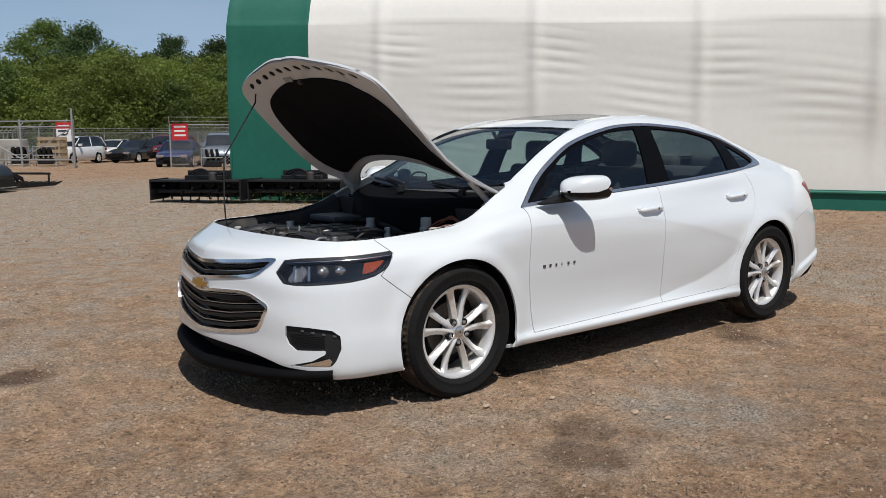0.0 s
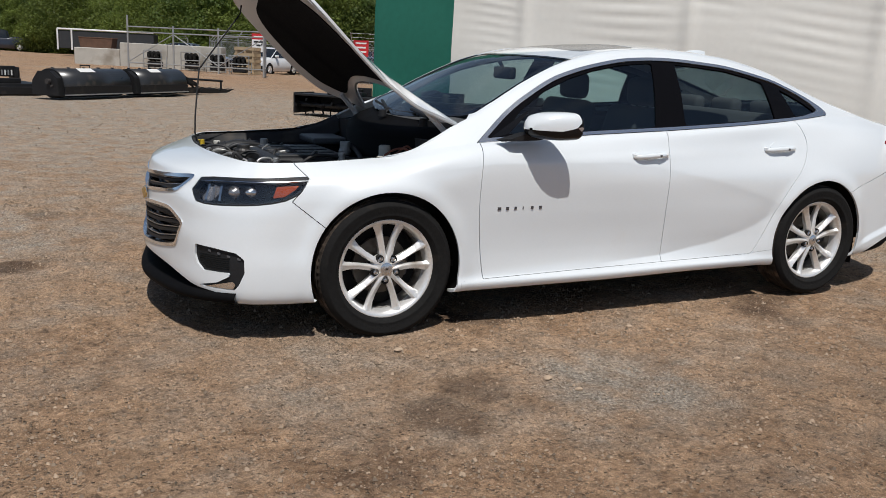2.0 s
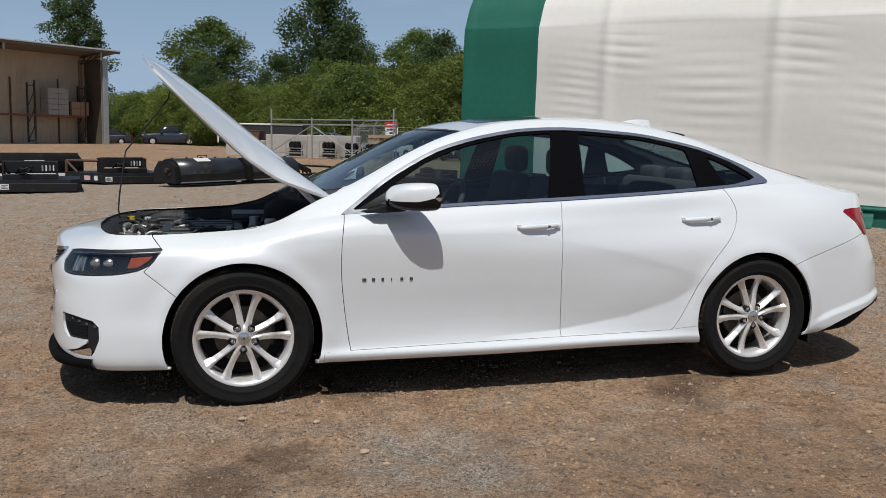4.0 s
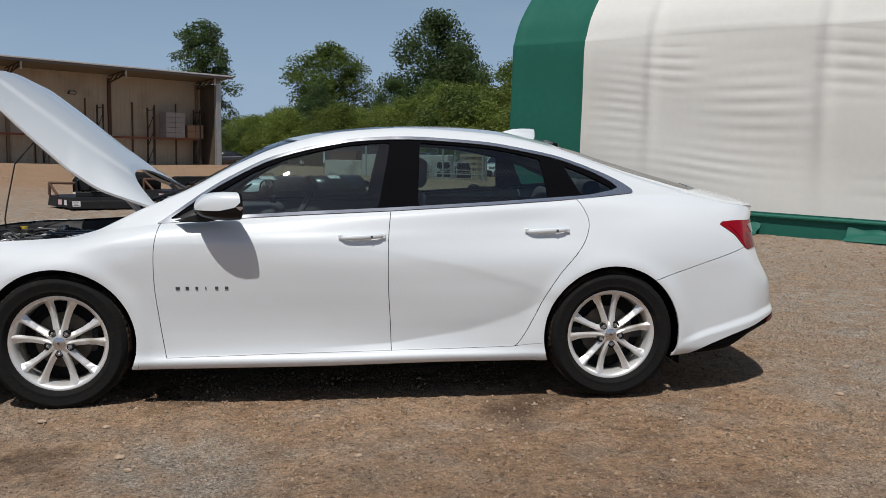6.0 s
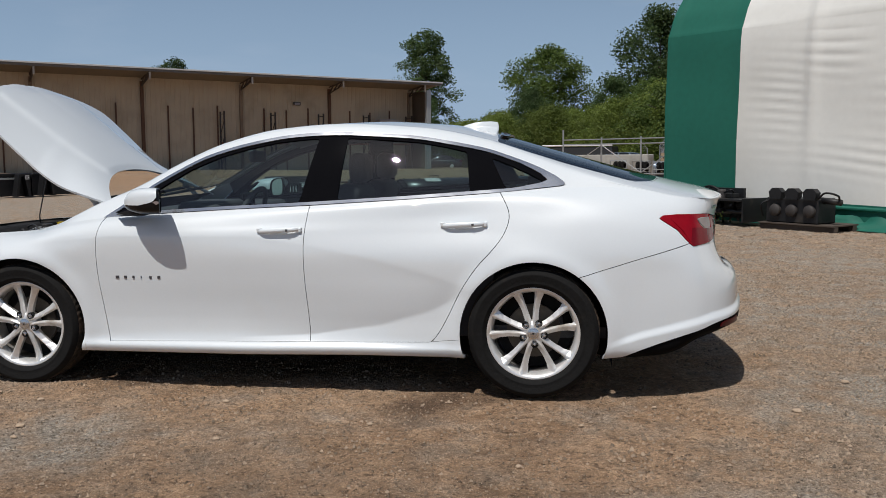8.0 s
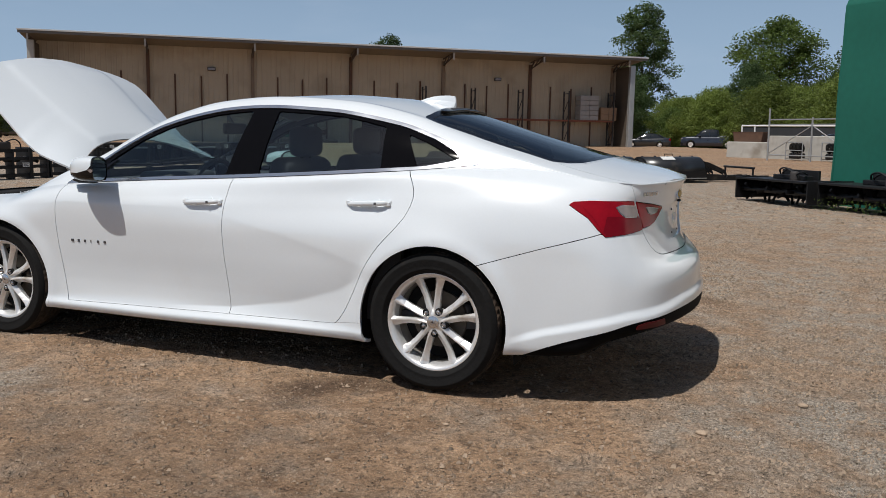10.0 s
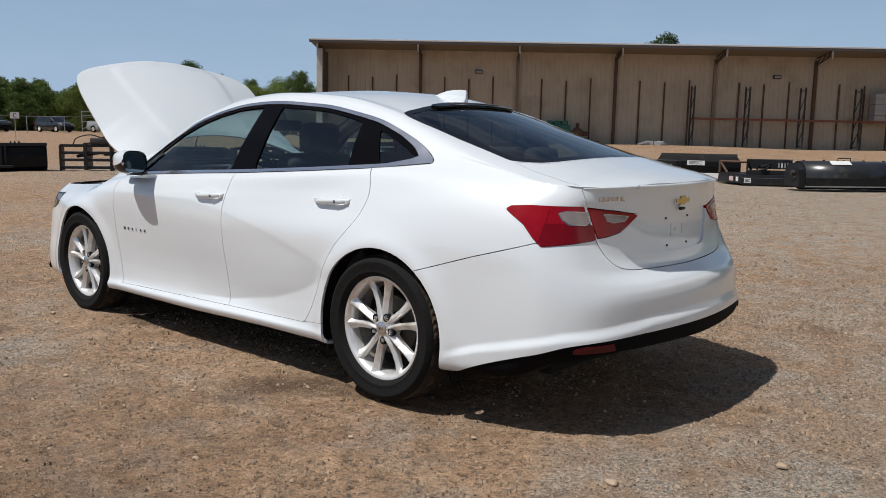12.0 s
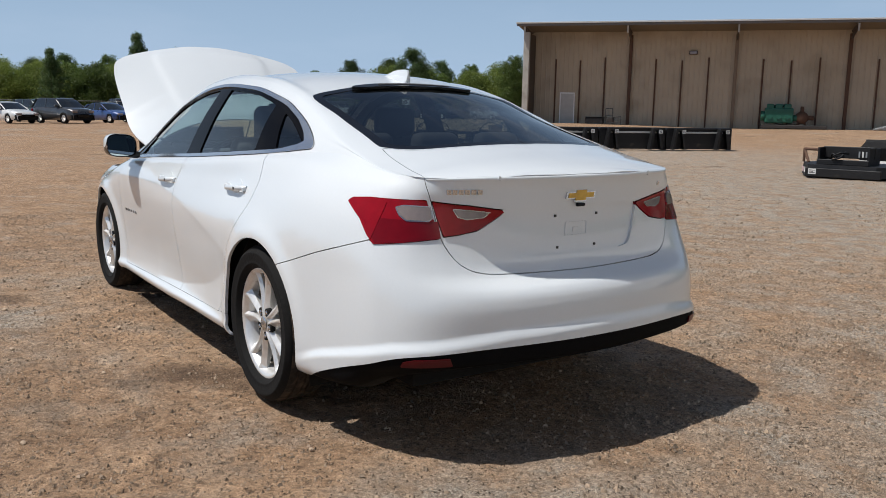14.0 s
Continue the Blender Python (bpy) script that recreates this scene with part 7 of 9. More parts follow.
# ---- inside the car ----
def seat(x, y, w, back_z=1.10):
    root = part("seat", (lambda b: (rbox(b, x - .50, x + .02, y - w / 2, y + w / 2, .40, .58, .05), b)[1])(bmesh.new()), SEAT_GREY, car, "dark grey upholstered seat", smooth=True)
    bm = bmesh.new()
    rbox(bm, -.07, .07, -w / 2, w / 2, 0, back_z - .52, .055, Matrix.Translation((x + .02, y, .54)) @ Matrix.Rotation(radians(17), 4, "Y"))
    part("backrest", bm, SEAT_GREY, root, smooth=True)
    bm = bmesh.new()
    hx = x + .02 + (back_z - .50) * math.tan(radians(17))
    rbox(bm, hx - .05, hx + .05, y - .13, y + .13, back_z + .0, back_z + .17, .045)
    for s in (-.05, .05):
        rod(bm, (hx - .01, y + s, back_z - .06), (hx, y + s, back_z + .05), .006, 6)
    part("headrest", bm, SEAT_GREY, root, smooth=True)


seat(1.62, -.37, .50)
seat(1.62, .37, .50)
bm = bmesh.new()
rbox(bm, 2.10, 2.62, -.64, .64, .42, .60, .05)
rbox(bm, -.08, .08, -.64, .64, 0, .55, .05, Matrix.Translation((2.62, 0, .55)) @ Matrix.Rotation(radians(22), 4, "Y"))
bench = part("rear_bench", bm, SEAT_GREY, car, "dark grey rear bench", smooth=True)
for y in (-.36, 0, .36):
    bm = bmesh.new()
    rbox(bm, 2.78, 2.88, y - .12, y + .12, 1.02, 1.15, .04)
    part("headrest", bm, SEAT_GREY, bench, smooth=True)
bm = bmesh.new()
rbox(bm, .50, 1.02, -.74, .74, .68, .955, .05)
rbox(bm, .78, 1.05, -.58, -.16, .80, 1.0, .04)
rbox(bm, .70, 1.50, -.12, .12, .45, .72, .04)
part("dashboard", bm, TRIM_GREY, car, "dark grey dashboard and console", smooth=True)
bm = bmesh.new()
rbox(bm, .98, 1.0, -.10, .12, .88, 1.03, .008)
part("centre_screen", bm, GLOSS_BLACK, car)
bm = bmesh.new()
M = Matrix.Translation((1.14, -.37, .90)) @ Matrix.Rotation(radians(-64), 4, "Y")
ringv = []
for k in range(40):
    a = 2 * math.pi * k / 40
    ringv.append([bm.verts.new(M @ Vector(((.185 + .016 * math.cos(b)) * math.cos(a), (.185 + .016 * math.cos(b)) * math.sin(a), .016 * math.sin(b)))) for b in np.linspace(0, 2 * math.pi, 8, endpoint=False)])
for k in range(40):
    for j in range(8):
        bm.faces.new((ringv[k][j], ringv[(k + 1) % 40][j], ringv[(k + 1) % 40][(j + 1) % 8], ringv[k][(j + 1) % 8]))
rbox(bm, -.06, .06, -.075, .075, -.03, .02, .02, M)
box(bm, -.02, .02, -.18, .18, -.012, .004, .004, M)
rod(bm, M @ Vector((0, 0, -.02)), M @ Vector((0, 0, -.25)), .04, 12)
part("steering_wheel", bm, SEAT_GREY, car, "dark steering wheel", smooth=True)
bm = bmesh.new()
rbox(bm, 1.05, 1.09, -.11, .11, 1.22, 1.29, .015)
rod(bm, (1.06, 0, 1.28), (1.02, 0, 1.335), .012, 8)
part("rear_view_mirror", bm, BLACK_PLASTIC, car, "dark rear-view mirror")
for sd in (-1, 1):
    bm = bmesh.new()
    box(bm, .55, 2.62, sd * .755, sd * .79, .30, .955)
    part("door_card", bm, TRIM_GREY, car)
bm = bmesh.new()
box(bm, .40, 3.2, -.78, .78, .30, .36)
box(bm, 2.72, 3.30, -.66, .66, .96, 1.0)
part("cabin_floor", bm, SEAT_GREY, car)
hl = TOP.cut(np.minimum(TOP.uv[:, 0] - 1.16, 2.60 - TOP.uv[:, 0]))
panel("headliner", Skin(hl.pos - normals(hl) * .035, hl.uv, [f[::-1] for f in hl.faces]), LIGHT_TRIM, car, "pale headliner", rim=0, side=2)
_si = SIDE.cut(np.minimum(SIDE.uv[:, 0] - .60, 2.98 - SIDE.uv[:, 0])).outside(DLO, -.014)
panel("pillar_lining", Skin(_si.pos - normals(_si) * .022, _si.uv, [f[::-1] for f in _si.faces]), TRIM_GREY, car, "grey pillar lining", rim=0)
panel("pillar_lining", Skin(_si.pos - normals(_si) * .022, _si.uv, [f[::-1] for f in _si.faces]), TRIM_GREY, car, "grey pillar lining", rim=0, side=1)
# exhaust box hung under the rear
bm = bmesh.new()
rbox(bm, 3.30, 3.62, -.42, .42, .25, .36, .05)
part("silencer", bm, LINER, car, "dark dusty silencer", smooth=True)
# ---- machine attachments standing in the yard ----
def at(x, y, deg=0.0, dz=0.0):
    return pose(x, y, float(land(x, y)) + dz, 0, 0, deg)


def bars(bm, x0, x1, z0, z1, y, n):
    """Rows of print too small to read, as plain bars."""
    for k in range(n):
        zz = z0 + (z1 - z0) * (k + .5) / n
        box(bm, x0, x1 - (x1 - x0) * .3 * (k % 2), y - .002, y, zz - (z1 - z0) / n * .25, zz + (z1 - z0) / n * .25)


def sticker(parent, x0, x1, z0, z1, y):
    bm = bmesh.new()
    box(bm, x0, x1, y - .003, y, z0, z1)
    lb = part("label", bm, LABEL, parent, "pale sticker")
    bm = bmesh.new()
    bars(bm, x0 + (x1 - x0) * .12, x1 - (x1 - x0) * .12, z0 + (z1 - z0) * .15, z1 - (z1 - z0) * .15, y - .003, 3)
    part("print", bm, BAR_DARK, lb)


def hoses(parent, pts_list, r=.016):
    for pts in pts_list:
        bm = bmesh.new()
        tube(bm, spline(pts, 7), r, 7)
        part("hose", bm, BLACK_PLASTIC, parent, "black hydraulic hose", smooth=True)


def tiller(m, ln, label):
    """A rotary tiller: deck, end plates, shaft and curved tines, open to the front (-y)."""
    t = thing("rotary_tiller", label, "attachment", m, "row of tillers")
    bm = bmesh.new()
    prism(bm, [(0, .42), (ln, .42), (ln, .45), (0, .45)], .75)
    part("deck", bm, STEEL_BLACK, t)
    bm = bmesh.new()
    box(bm, 0, ln, .70, .74, .08, .44, .004)
    part("rear_flap", bm, STEEL_BLACK, t)
    bm = bmesh.new()
    box(bm, -.01, ln + .01, -.03, .03, .42, .46, .006)
    part("front_rail", bm, STEEL_BLACK, t)
    for x in (-.03, ln):
        bm = bmesh.new()
        prism(bm, [(x, .06), (x + .03, .06), (x + .03, .47), (x, .47)], .74)
        e = part("end_plate", bm, STEEL_BLACK, t)
    bm = bmesh.new()
    rod(bm, (.0, .16, .24), (ln, .16, .24), .05, 12)
    sh = part("shaft", bm, STEEL_BLACK, t)
    n = int(ln / .115)
    for k in range(n):
        x = .08 + (ln - .16) * k / (n - 1)
        a = k * 1.3
        for q in (0, math.pi):
            bm = bmesh.new()
            c, s = math.cos(a + q), math.sin(a + q)
            p0 = Vector((x, .16 + .05 * c, .24 + .05 * s))
            p1 = Vector((x, .16 + .21 * c, .24 + .21 * s))
            d = Vector((0, -s, c)) * .025
            w = Vector((.045 if k % 2 else -.045, 0, 0))
            v = [bm.verts.new(p) for p in (p0 - d, p0 + d, p1 + d * 1.2, p1 - d * 1.2, p1 + w + d, p1 + w - d)]
            bm.faces.new(v[:4])
            bm.faces.new((v[3], v[2], v[4], v[5]))
            bmesh.ops.solidify(bm, geom=bm.faces[:], thickness=.012)
            part("tine", bm, STEEL_BLACK, sh)
    bm = bmesh.new()
    box(bm, ln * .28, ln * .72, .40, .62, .45, .53, .01)
    box(bm, ln * .25, ln * .75, .66, .72, .45, .62, .006)
    part("mount_plate", bm, STEEL_BLACK, t)
    bm = bmesh.new()
    lathe(bm, [(.001, .16), (.07, .15), (.08, .12), (.08, 0)], 14, Matrix.Translation((ln * .62, .35, .45)))
    part("motor", bm, RACK_DARK, t, smooth=True)
    hoses(t, [[(ln * .62, .35, .56), (ln * .52, .30, .66), (ln * .38, .40, .62), (ln * .30, .55, .52)], [(ln * .60, .40, .55), (ln * .48, .45, .64), (ln * .36, .5, .56), (ln * .33, .6, .5)], [(ln * .66, .33, .55), (ln * .75, .3, .6), (ln * .70, .5, .55)]])
    return t


_ta = math.degrees(math.atan2(HD.y, HD.x))


def by_hangar(s, o):
    p = H0 + HD * s - HN * o
    return p.x, p.y


tiller(at(*by_hangar(-1.18, 1.15), _ta), 1.85, "black rotary tiller with curved tines on the gravel")
tiller(at(*by_hangar(.80, 1.00), _ta), 1.85, "black rotary tiller with weeds caught in its tines")
# weeds between the tines
bm = bmesh.new()
_rw = np.random.default_rng(8)
for k in range(160):
    s, o = (.9 + 1.6 * _rw.random(), 1.05 + .25 * _rw.random())
    x, y = by_hangar(s, o)
    z = float(land(x, y)) + .03 + .22 * _rw.random()
    u, v = Vector(_rw.normal(size=3)).normalized() * .022, Vector(_rw.normal(size=3)).normalized() * .012
    c = Vector((x, y, z))
    bm.faces.new([bm.verts.new(q) for q in (c - u, c + v, c + u, c - v)])
tagged(part("weeds", bm, WEED), "small green weeds under the tiller", "weeds", kind="stuff")

# third attachment: a compact hydraulic unit on a skid
def hydraulic_unit(m):
    t = thing("trencher_head", "black compact trencher head on a pallet by the skirt", "attachment", m)
    for y in (.05, .55):
        bm = bmesh.new()
        box(bm, -.1, 1.25, y, y + .10, .0, .09, .004)
        part("skid", bm, DARK_TIMBER, t)
    bm = bmesh.new()
    box(bm, -.1, 1.25, .0, .70, .09, .115, .003)
    part("skid_deck", bm, DARK_TIMBER, t)
    bm = bmesh.new()
    rbox(bm, .0, .95, .05, .55, .115, .52, .02, seg=1)
    part("housing", bm, STEEL_BLACK, t)
    for k, x in enumerate((.12, .42, .74)):
        bm = bmesh.new()
        prism(bm, [(x, .50), (x + .20, .50), (x + .22, .62), (x + .16, .68), (x + .04, .68), (x - .02, .62)], .12, Matrix.Translation((0, -.02, 0)))
        part("bracket", bm, STEEL_BLACK, t)
        bm = bmesh.new()
        lathe(bm, [(.001, .06), (.09, .06), (.10, .04), (.10, 0)], 16, Matrix.Translation((x + .08, .05, .32)) @ Matrix.Rotation(radians(90), 4, "X"))
        part("roller", bm, RACK_DARK, t, smooth=True)
    bm = bmesh.new()
    rod(bm, (.85, .2, .50), (1.25, .2, .47), .05, 12)
    part("ram", bm, STEEL_BLACK, t, smooth=True)
    sticker(t, .82, .90, .28, .38, .048)
    hoses(t, [[(.9, .1, .5), (1.1, .0, .62), (1.25, .1, .58), (1.22, .2, .48)], [(.1, .1, .5), (-.05, .0, .4), (-.08, .1, .2)]])


hydraulic_unit(at(*by_hangar(3.05, .95), _ta))


def broom(m, ln, label):
    """A sweeper head: half-round hood over the brush, end plates and a lifting loop."""
    t = thing("sweeper_head", label, "attachment", m, "pair of sweeper heads")
    bm = bmesh.new()
    n = 18
    rows = []
    for k in range(n + 1):
        a = radians(-12 + 168 * k / n)
        rows.append([bm.verts.new((x, -.38 * math.cos(a), .32 + .345 * math.sin(a))) for x in (0, ln * .5, ln)])
    for a, b in zip(rows, rows[1:]):
        for i in range(2):
            bm.faces.new((a[i], a[i + 1], b[i + 1], b[i]))
    bmesh.ops.recalc_face_normals(bm, faces=bm.faces)
    h = part("hood", bm, mat("black_hood_paint", (.024, .025, .027), .30, vary=.2, scale=3, fine=30, stain=(.10, .085, .07), stain_at=.64), t, "satin black half-round hood", smooth=True)
    md = h.modifiers.new("thick", "SOLIDIFY")
    md.thickness = .012
    for x in (-.012, ln):
        bm = bmesh.new()
        pts = [(-.38 * math.cos(radians(-12 + 168 * k / n)), .32 + .345 * math.sin(radians(-12 + 168 * k / n))) for k in range(n + 1)] + [(.40, .08), (-.40, .08)]
        prism(bm, pts, .014, Matrix.Translation((x, 0, 0)) @ Matrix.Rotation(radians(90), 4, "Z"))
        part("end_plate", bm, STEEL_BLACK, t)
    bm = bmesh.new()
    rod(bm, (.02, 0, .30), (ln - .02, 0, .30), .27, 22)
    part("brush", bm, mat("dark_bristles", (.02, .02, .02), .95, vary=.4, fine=120, bump=.6), t)
    bm = bmesh.new()
    box(bm, 0, ln, -.40, -.37, .10, .30, .004)
    part("skirt", bm, STEEL_BLACK, t)
    bm = bmesh.new()
    box(bm, -.02, ln + .02, -.415, -.395, .10, .125)
    part("edge_strip", bm, STEEL_GREY, t, "worn bare metal edge")
    bm = bmesh.new()
    tube(bm, [(ln * .42, .0, .66), (ln * .42, .0, .73), (ln * .56, .0, .73), (ln * .56, .0, .66)], .012, 6)
    part("lifting_loop", bm, STEEL_BLACK, t)
    a = radians(62)
    bm = bmesh.new()
    box(bm, ln * .30, ln * .52, -.08, .08, 0, .004, m=Matrix.Translation((0, -.385 * math.cos(a), .32 + .351 * math.sin(a))) @ Matrix.Rotation(radians(28), 4, "X"))
    part("label", bm, LABEL, t, "long pale sticker")
    bm = bmesh.new()
    prism(bm, [(-.37, .10), (.37, .10), (.36, .40), (.20, .60), (-.14, .62), (-.33, .48)], .13, Matrix.Translation((-.026, 0, 0)) @ Matrix.Rotation(radians(90), 4, "Z"))
    part("gear_case", bm, STEEL_BLACK, t, "black chain case at the end")
    bm = bmesh.new()
    rod(bm, (-.235, -.12, .40), (-.15, -.12, .40), .055, 12)
    rod(bm, (-.20, -.20, .30), (-.15, -.20, .30), .025, 8)
    part("motor", bm, RACK_DARK, t)
    bm = bmesh.new()
    for k in range(5):
        box(bm, ln * (.06 + .22 * k) - .012, ln * (.06 + .22 * k) + .012, .02, .10, .655, .685, .004)
    part("hood_bolts", bm, STEEL_BLACK, t)
    bm = bmesh.new()
    box(bm, ln * .3, ln * .7, .36, .44, .15, .62, .006)
    part("mount_plate", bm, STEEL_BLACK, t)


broom(at(-1.22, 16.52, 45), 2.08, "black half-round sweeper head with a pale sticker")
broom(at(.48, 18.18, 45), 1.78, "black half-round sweeper head beside its twin")


def cutter(m, label, plate=True):
    """A rotary brush cutter: low deck with sloping sides, mount frame, guard bar."""
    t = thing("brush_cutter", label, "attachment", m, "brush cutters")
    bm = bmesh.new()
    pts = [(0, 0), (.35, -.55), (1.75, -.55), (1.95, -.35), (1.95, 1.05), (.0, 1.05), (-.25, .55)]
    lo = [bm.verts.new((x, y, .05)) for x, y in pts]
    hi = [bm.verts.new((x + (.9 - x) * .03, y + (.3 - y) * .03, .27)) for x, y in pts]
    bm.faces.new(hi)
    bm.faces.new(lo[::-1])
    for i in range(len(pts)):
        j = (i + 1) % len(pts)
        bm.faces.new((lo[i], lo[j], hi[j], hi[i]))
    part("deck", bm, STEEL_BLACK, t)
    bm = bmesh.new()
    box(bm, .35, 1.85, -.62, -.56, .03, .20, .008)
    part("front_bar", bm, STEEL_BLACK, t)
    bm = bmesh.new()
    for p, q in (((-.20, .5, .55), (.55, .1, .55)), ((-.2, .5, .27), (-.2, .5, .55)), ((.0, .3, .27), (-.2, .5, .55)), ((.55, .1, .27), (.55, .1, .55))):
        rod(bm, p, q, .03, 8)
    part("guard_bar", bm, RUST, t, "worn guard bar")
    for x in (.45, 1.45):
        bm = bmesh.new()
        prism(bm, [(x, .27), (x + .04, .27), (x + .04, .62), (x, .62)], .55, Matrix.Translation((0, -.30, 0)))
        part("side_plate", bm, STEEL_BLACK, t)
    bm = bmesh.new()
    box(bm, .45, 1.50, -.05, .0, .40, .64, .01)
    box(bm, .45, 1.50, -.34, -.30, .27, .38, .01)
    part("mount_plate", bm, STEEL_BLACK, t)
    for k in range(4):
        bm = bmesh.new()
        box(bm, 1.18 + .07 * k, 1.21 + .07 * k, -.062, -.05, .43, .55)
        part("slot", bm, LABEL if k % 2 else STEEL_GREY, t)
    hoses(t, [[(.70, -.2, .38), (.78, -.35, .50), (.92, -.35, .42), (.98, -.2, .54)], [(.72, -.2, .42), (.82, -.38, .46), (.95, -.38, .52), (1.02, -.15, .50)], [(.66, -.2, .36), (.88, -.42, .40), (1.0, -.3, .45)]], .018)
    a = math.degrees(math.atan2(-.55, .35))
    for x0, x1 in ((.12, .30), (.42, .53)):
        bm = bmesh.new()
        box(bm, x0, x1, -.005, .0, .10, .21)
        lb = part("label", bm, LABEL if x0 > .2 else mat("pink_label", (.60, .42, .42), .6, vary=.05), t, "small sticker")
        lb.matrix_basis = pose(0, -.01, .0, 0, 0, a)
    sticker(t, .42, .58, .08, .19, -.622)
    if plate:
        bm = bmesh.new()
        pr = [(.28, .45), (1.72, .45), (1.72, .80), (1.64, .88), (.40, .88), (.28, .74)]
        prism(bm, pr, .03, Matrix.Translation((0, .18, 0)) @ Matrix.Rotation(radians(-10), 4, "X"))
        part("back_plate", bm, STEEL_BLACK, t, "tall black back plate")
    return t


cutter(at(-4.85, 14.75, 10), "black brush cutter with hoses and pale stickers", False)
cutter(at(-3.35, 17.55, 22), "black brush cutter with pale stickers on its deck", False)


def blade(m):
    t = thing("scraper_blade", "black curved scraper blade with a pale toothed edge", "attachment", m)
    bm = bmesh.new()
    prof = [(.10, .10), (.04, .22), (.0, .38), (.0, .52), (.05, .66), (.12, .72)]
    w = 2.15
    a = [[bm.verts.new((x + (.10 if z > .6 and x in (0, w) else 0) * (1 if x == 0 else -1), y, z)) for x in (0, w)] for y, z in prof]
    for p, q in zip(a, a[1:]):
        bm.faces.new((p[0], p[1], q[1], q[0]))
    bmesh.ops.solidify(bm, geom=bm.faces[:], thickness=.02)
    part("mouldboard", bm, STEEL_BLACK, t)
    bm = bmesh.new()
    n = 26
    pts = [(.0, .22), (w, .22)]
    for k in range(n):
        x = w - w * k / n
        pts += [(x, .10), (x - w / n * .5, .06)]
    prism(bm, pts[:2] + [(w, .10)] + pts[3:] + [(0, .10)], .012, Matrix.Translation((0, .015, 0)))
    part("cutting_edge", bm, SIGN_WHITE, t, "pale toothed cutting edge")
    sticker(t, .80, 1.25, .42, .54, -.006)
    for x in (.6, 1.5):
        bm = bmesh.new()
        prism(bm, [(x, .1), (x + .04, .1), (x + .04, .6), (x, .6)], .5, Matrix.Translation((0, .06, 0)))
        part("rib", bm, STEEL_BLACK, t)


blade(at(-5.45, 17.80, 19))


def bucket(m, w, label):
    t = thing("loader_bucket", label, "attachment", m)
    bm = bmesh.new()
    prof = [(.85, .02), (.15, .02), (.02, .12), (.0, .40), (.06, .66), (.22, .74)]
    a = [[bm.verts.new((x, y, z)) for x in (0, w)] for y, z in prof]
    for p, q in zip(a, a[1:]):
        bm.faces.new((p[0], p[1], q[1], q[0]))
    bmesh.ops.solidify(bm, geom=bm.faces[:], thickness=.025)
    part("shell", bm, STEEL_BLACK, t)
    for x in (-.02, w):
        bm = bmesh.new()
        prism(bm, [(y, z) for y, z in prof] + [(.62, .55)], .02, Matrix.Translation((x + .02, 0, 0)) @ Matrix.Rotation(radians(90), 4, "Z"))
        part("end_plate", bm, STEEL_BLACK, t)
    bm = bmesh.new()
    box(bm, -.02, w + .02, -.03, .10, .68, .77, .01)
    part("top_rail", bm, STEEL_BLACK, t)
    for x in (.42, w - 1.05, w * .45, w * .6):
        bm = bmesh.new()
        box(bm, x, x + .05, -.05, .0, .08, .70, .005)
        part("rib", bm, STEEL_BLACK, t)
    for x in (.38, w * .55):
        bm = bmesh.new()
        box(bm, x, x + .45, -.22, .0, .10, .17, .01)
        part("step", bm, STEEL_BLACK, t)
    for k in range(3):
        for b in (.33, .70):
            bm = bmesh.new()
            lathe(bm, [(.001, .05), (.02, .04), (.025, 0)], 8, Matrix.Translation((w * b + .1 * k, .04, .77)))
            part("bolt", bm, STEEL_BLACK, t)
    bm = bmesh.new()
    tube(bm, [(.34, .0, .76), (.36, 0, .92), (.46, 0, .92), (.48, 0, .76)], .014, 6)
    part("lifting_loop", bm, STEEL_GREY, t)
    sticker(t, .10, .27, .48, .62, -.006)


bucket(at(-18.9, 4.2, 76), 2.9, "wide black loader bucket with a pale sticker")


def fork_frame(m, w, label):
    t = thing("fork_frame", label, "attachment", m, "stacked carriages")
    for z in (.05, .26, .46, .66):
        bm = bmesh.new()
        box(bm, 0, w, 0, .10, z, z + .08, .006)
        part("rail", bm, STEEL_BLACK, t)
    for k in range(5):
        x = w * k / 4
        bm = bmesh.new()
        box(bm, x - .05, x + .05, -.04, .55, .02, .78, .01) if k % 2 else box(bm, x - .03, x + .03, -.02, .3, .0, .72, .01)
        part("upright", bm, STEEL_BLACK, t)
    sticker(t, w * .62, w * .62 + .18, .30, .40, -.045)
    for k in range(3):
        bm = bmesh.new()
        x = w * (.15 + .27 * k)
        rod(bm, (x, .12, .40 + .06 * k), (x + w * .22, .16, .50 - .04 * k), .045, 10)
        part("ram", bm, STEEL_BLACK if k != 1 else RACK_DARK, t, smooth=True)
    bm = bmesh.new()
    rbox(bm, w * .30, w * .48, -.03, .22, .74, .92, .03, seg=2)
    part("valve_block", bm, RACK_DARK, t, smooth=True)
    hoses(t, [[(w * .35, .05, .85), (w * .5, -.05, .98), (w * .62, .05, .90), (w * .66, .1, .74)], [(w * .42, .1, .9), (w * .3, 0, 1.0), (w * .16, .05, .9), (w * .12, .1, .7)]])


fork_frame(at(-18.1, 7.35, 50), 2.7, "low black steel carriages stacked on the dirt")
fork_frame(at(-13.65, 10.1, 82), 1.85, "black steel carriages with hoses stacked by a bucket")
fork_frame(at(-13.40, 12.05, 82), 1.85, "black steel carriages with hoses at the row's end")
bucket(at(-14.4, 7.62, 33), 2.35, "black loader bucket with a small pale sticker")


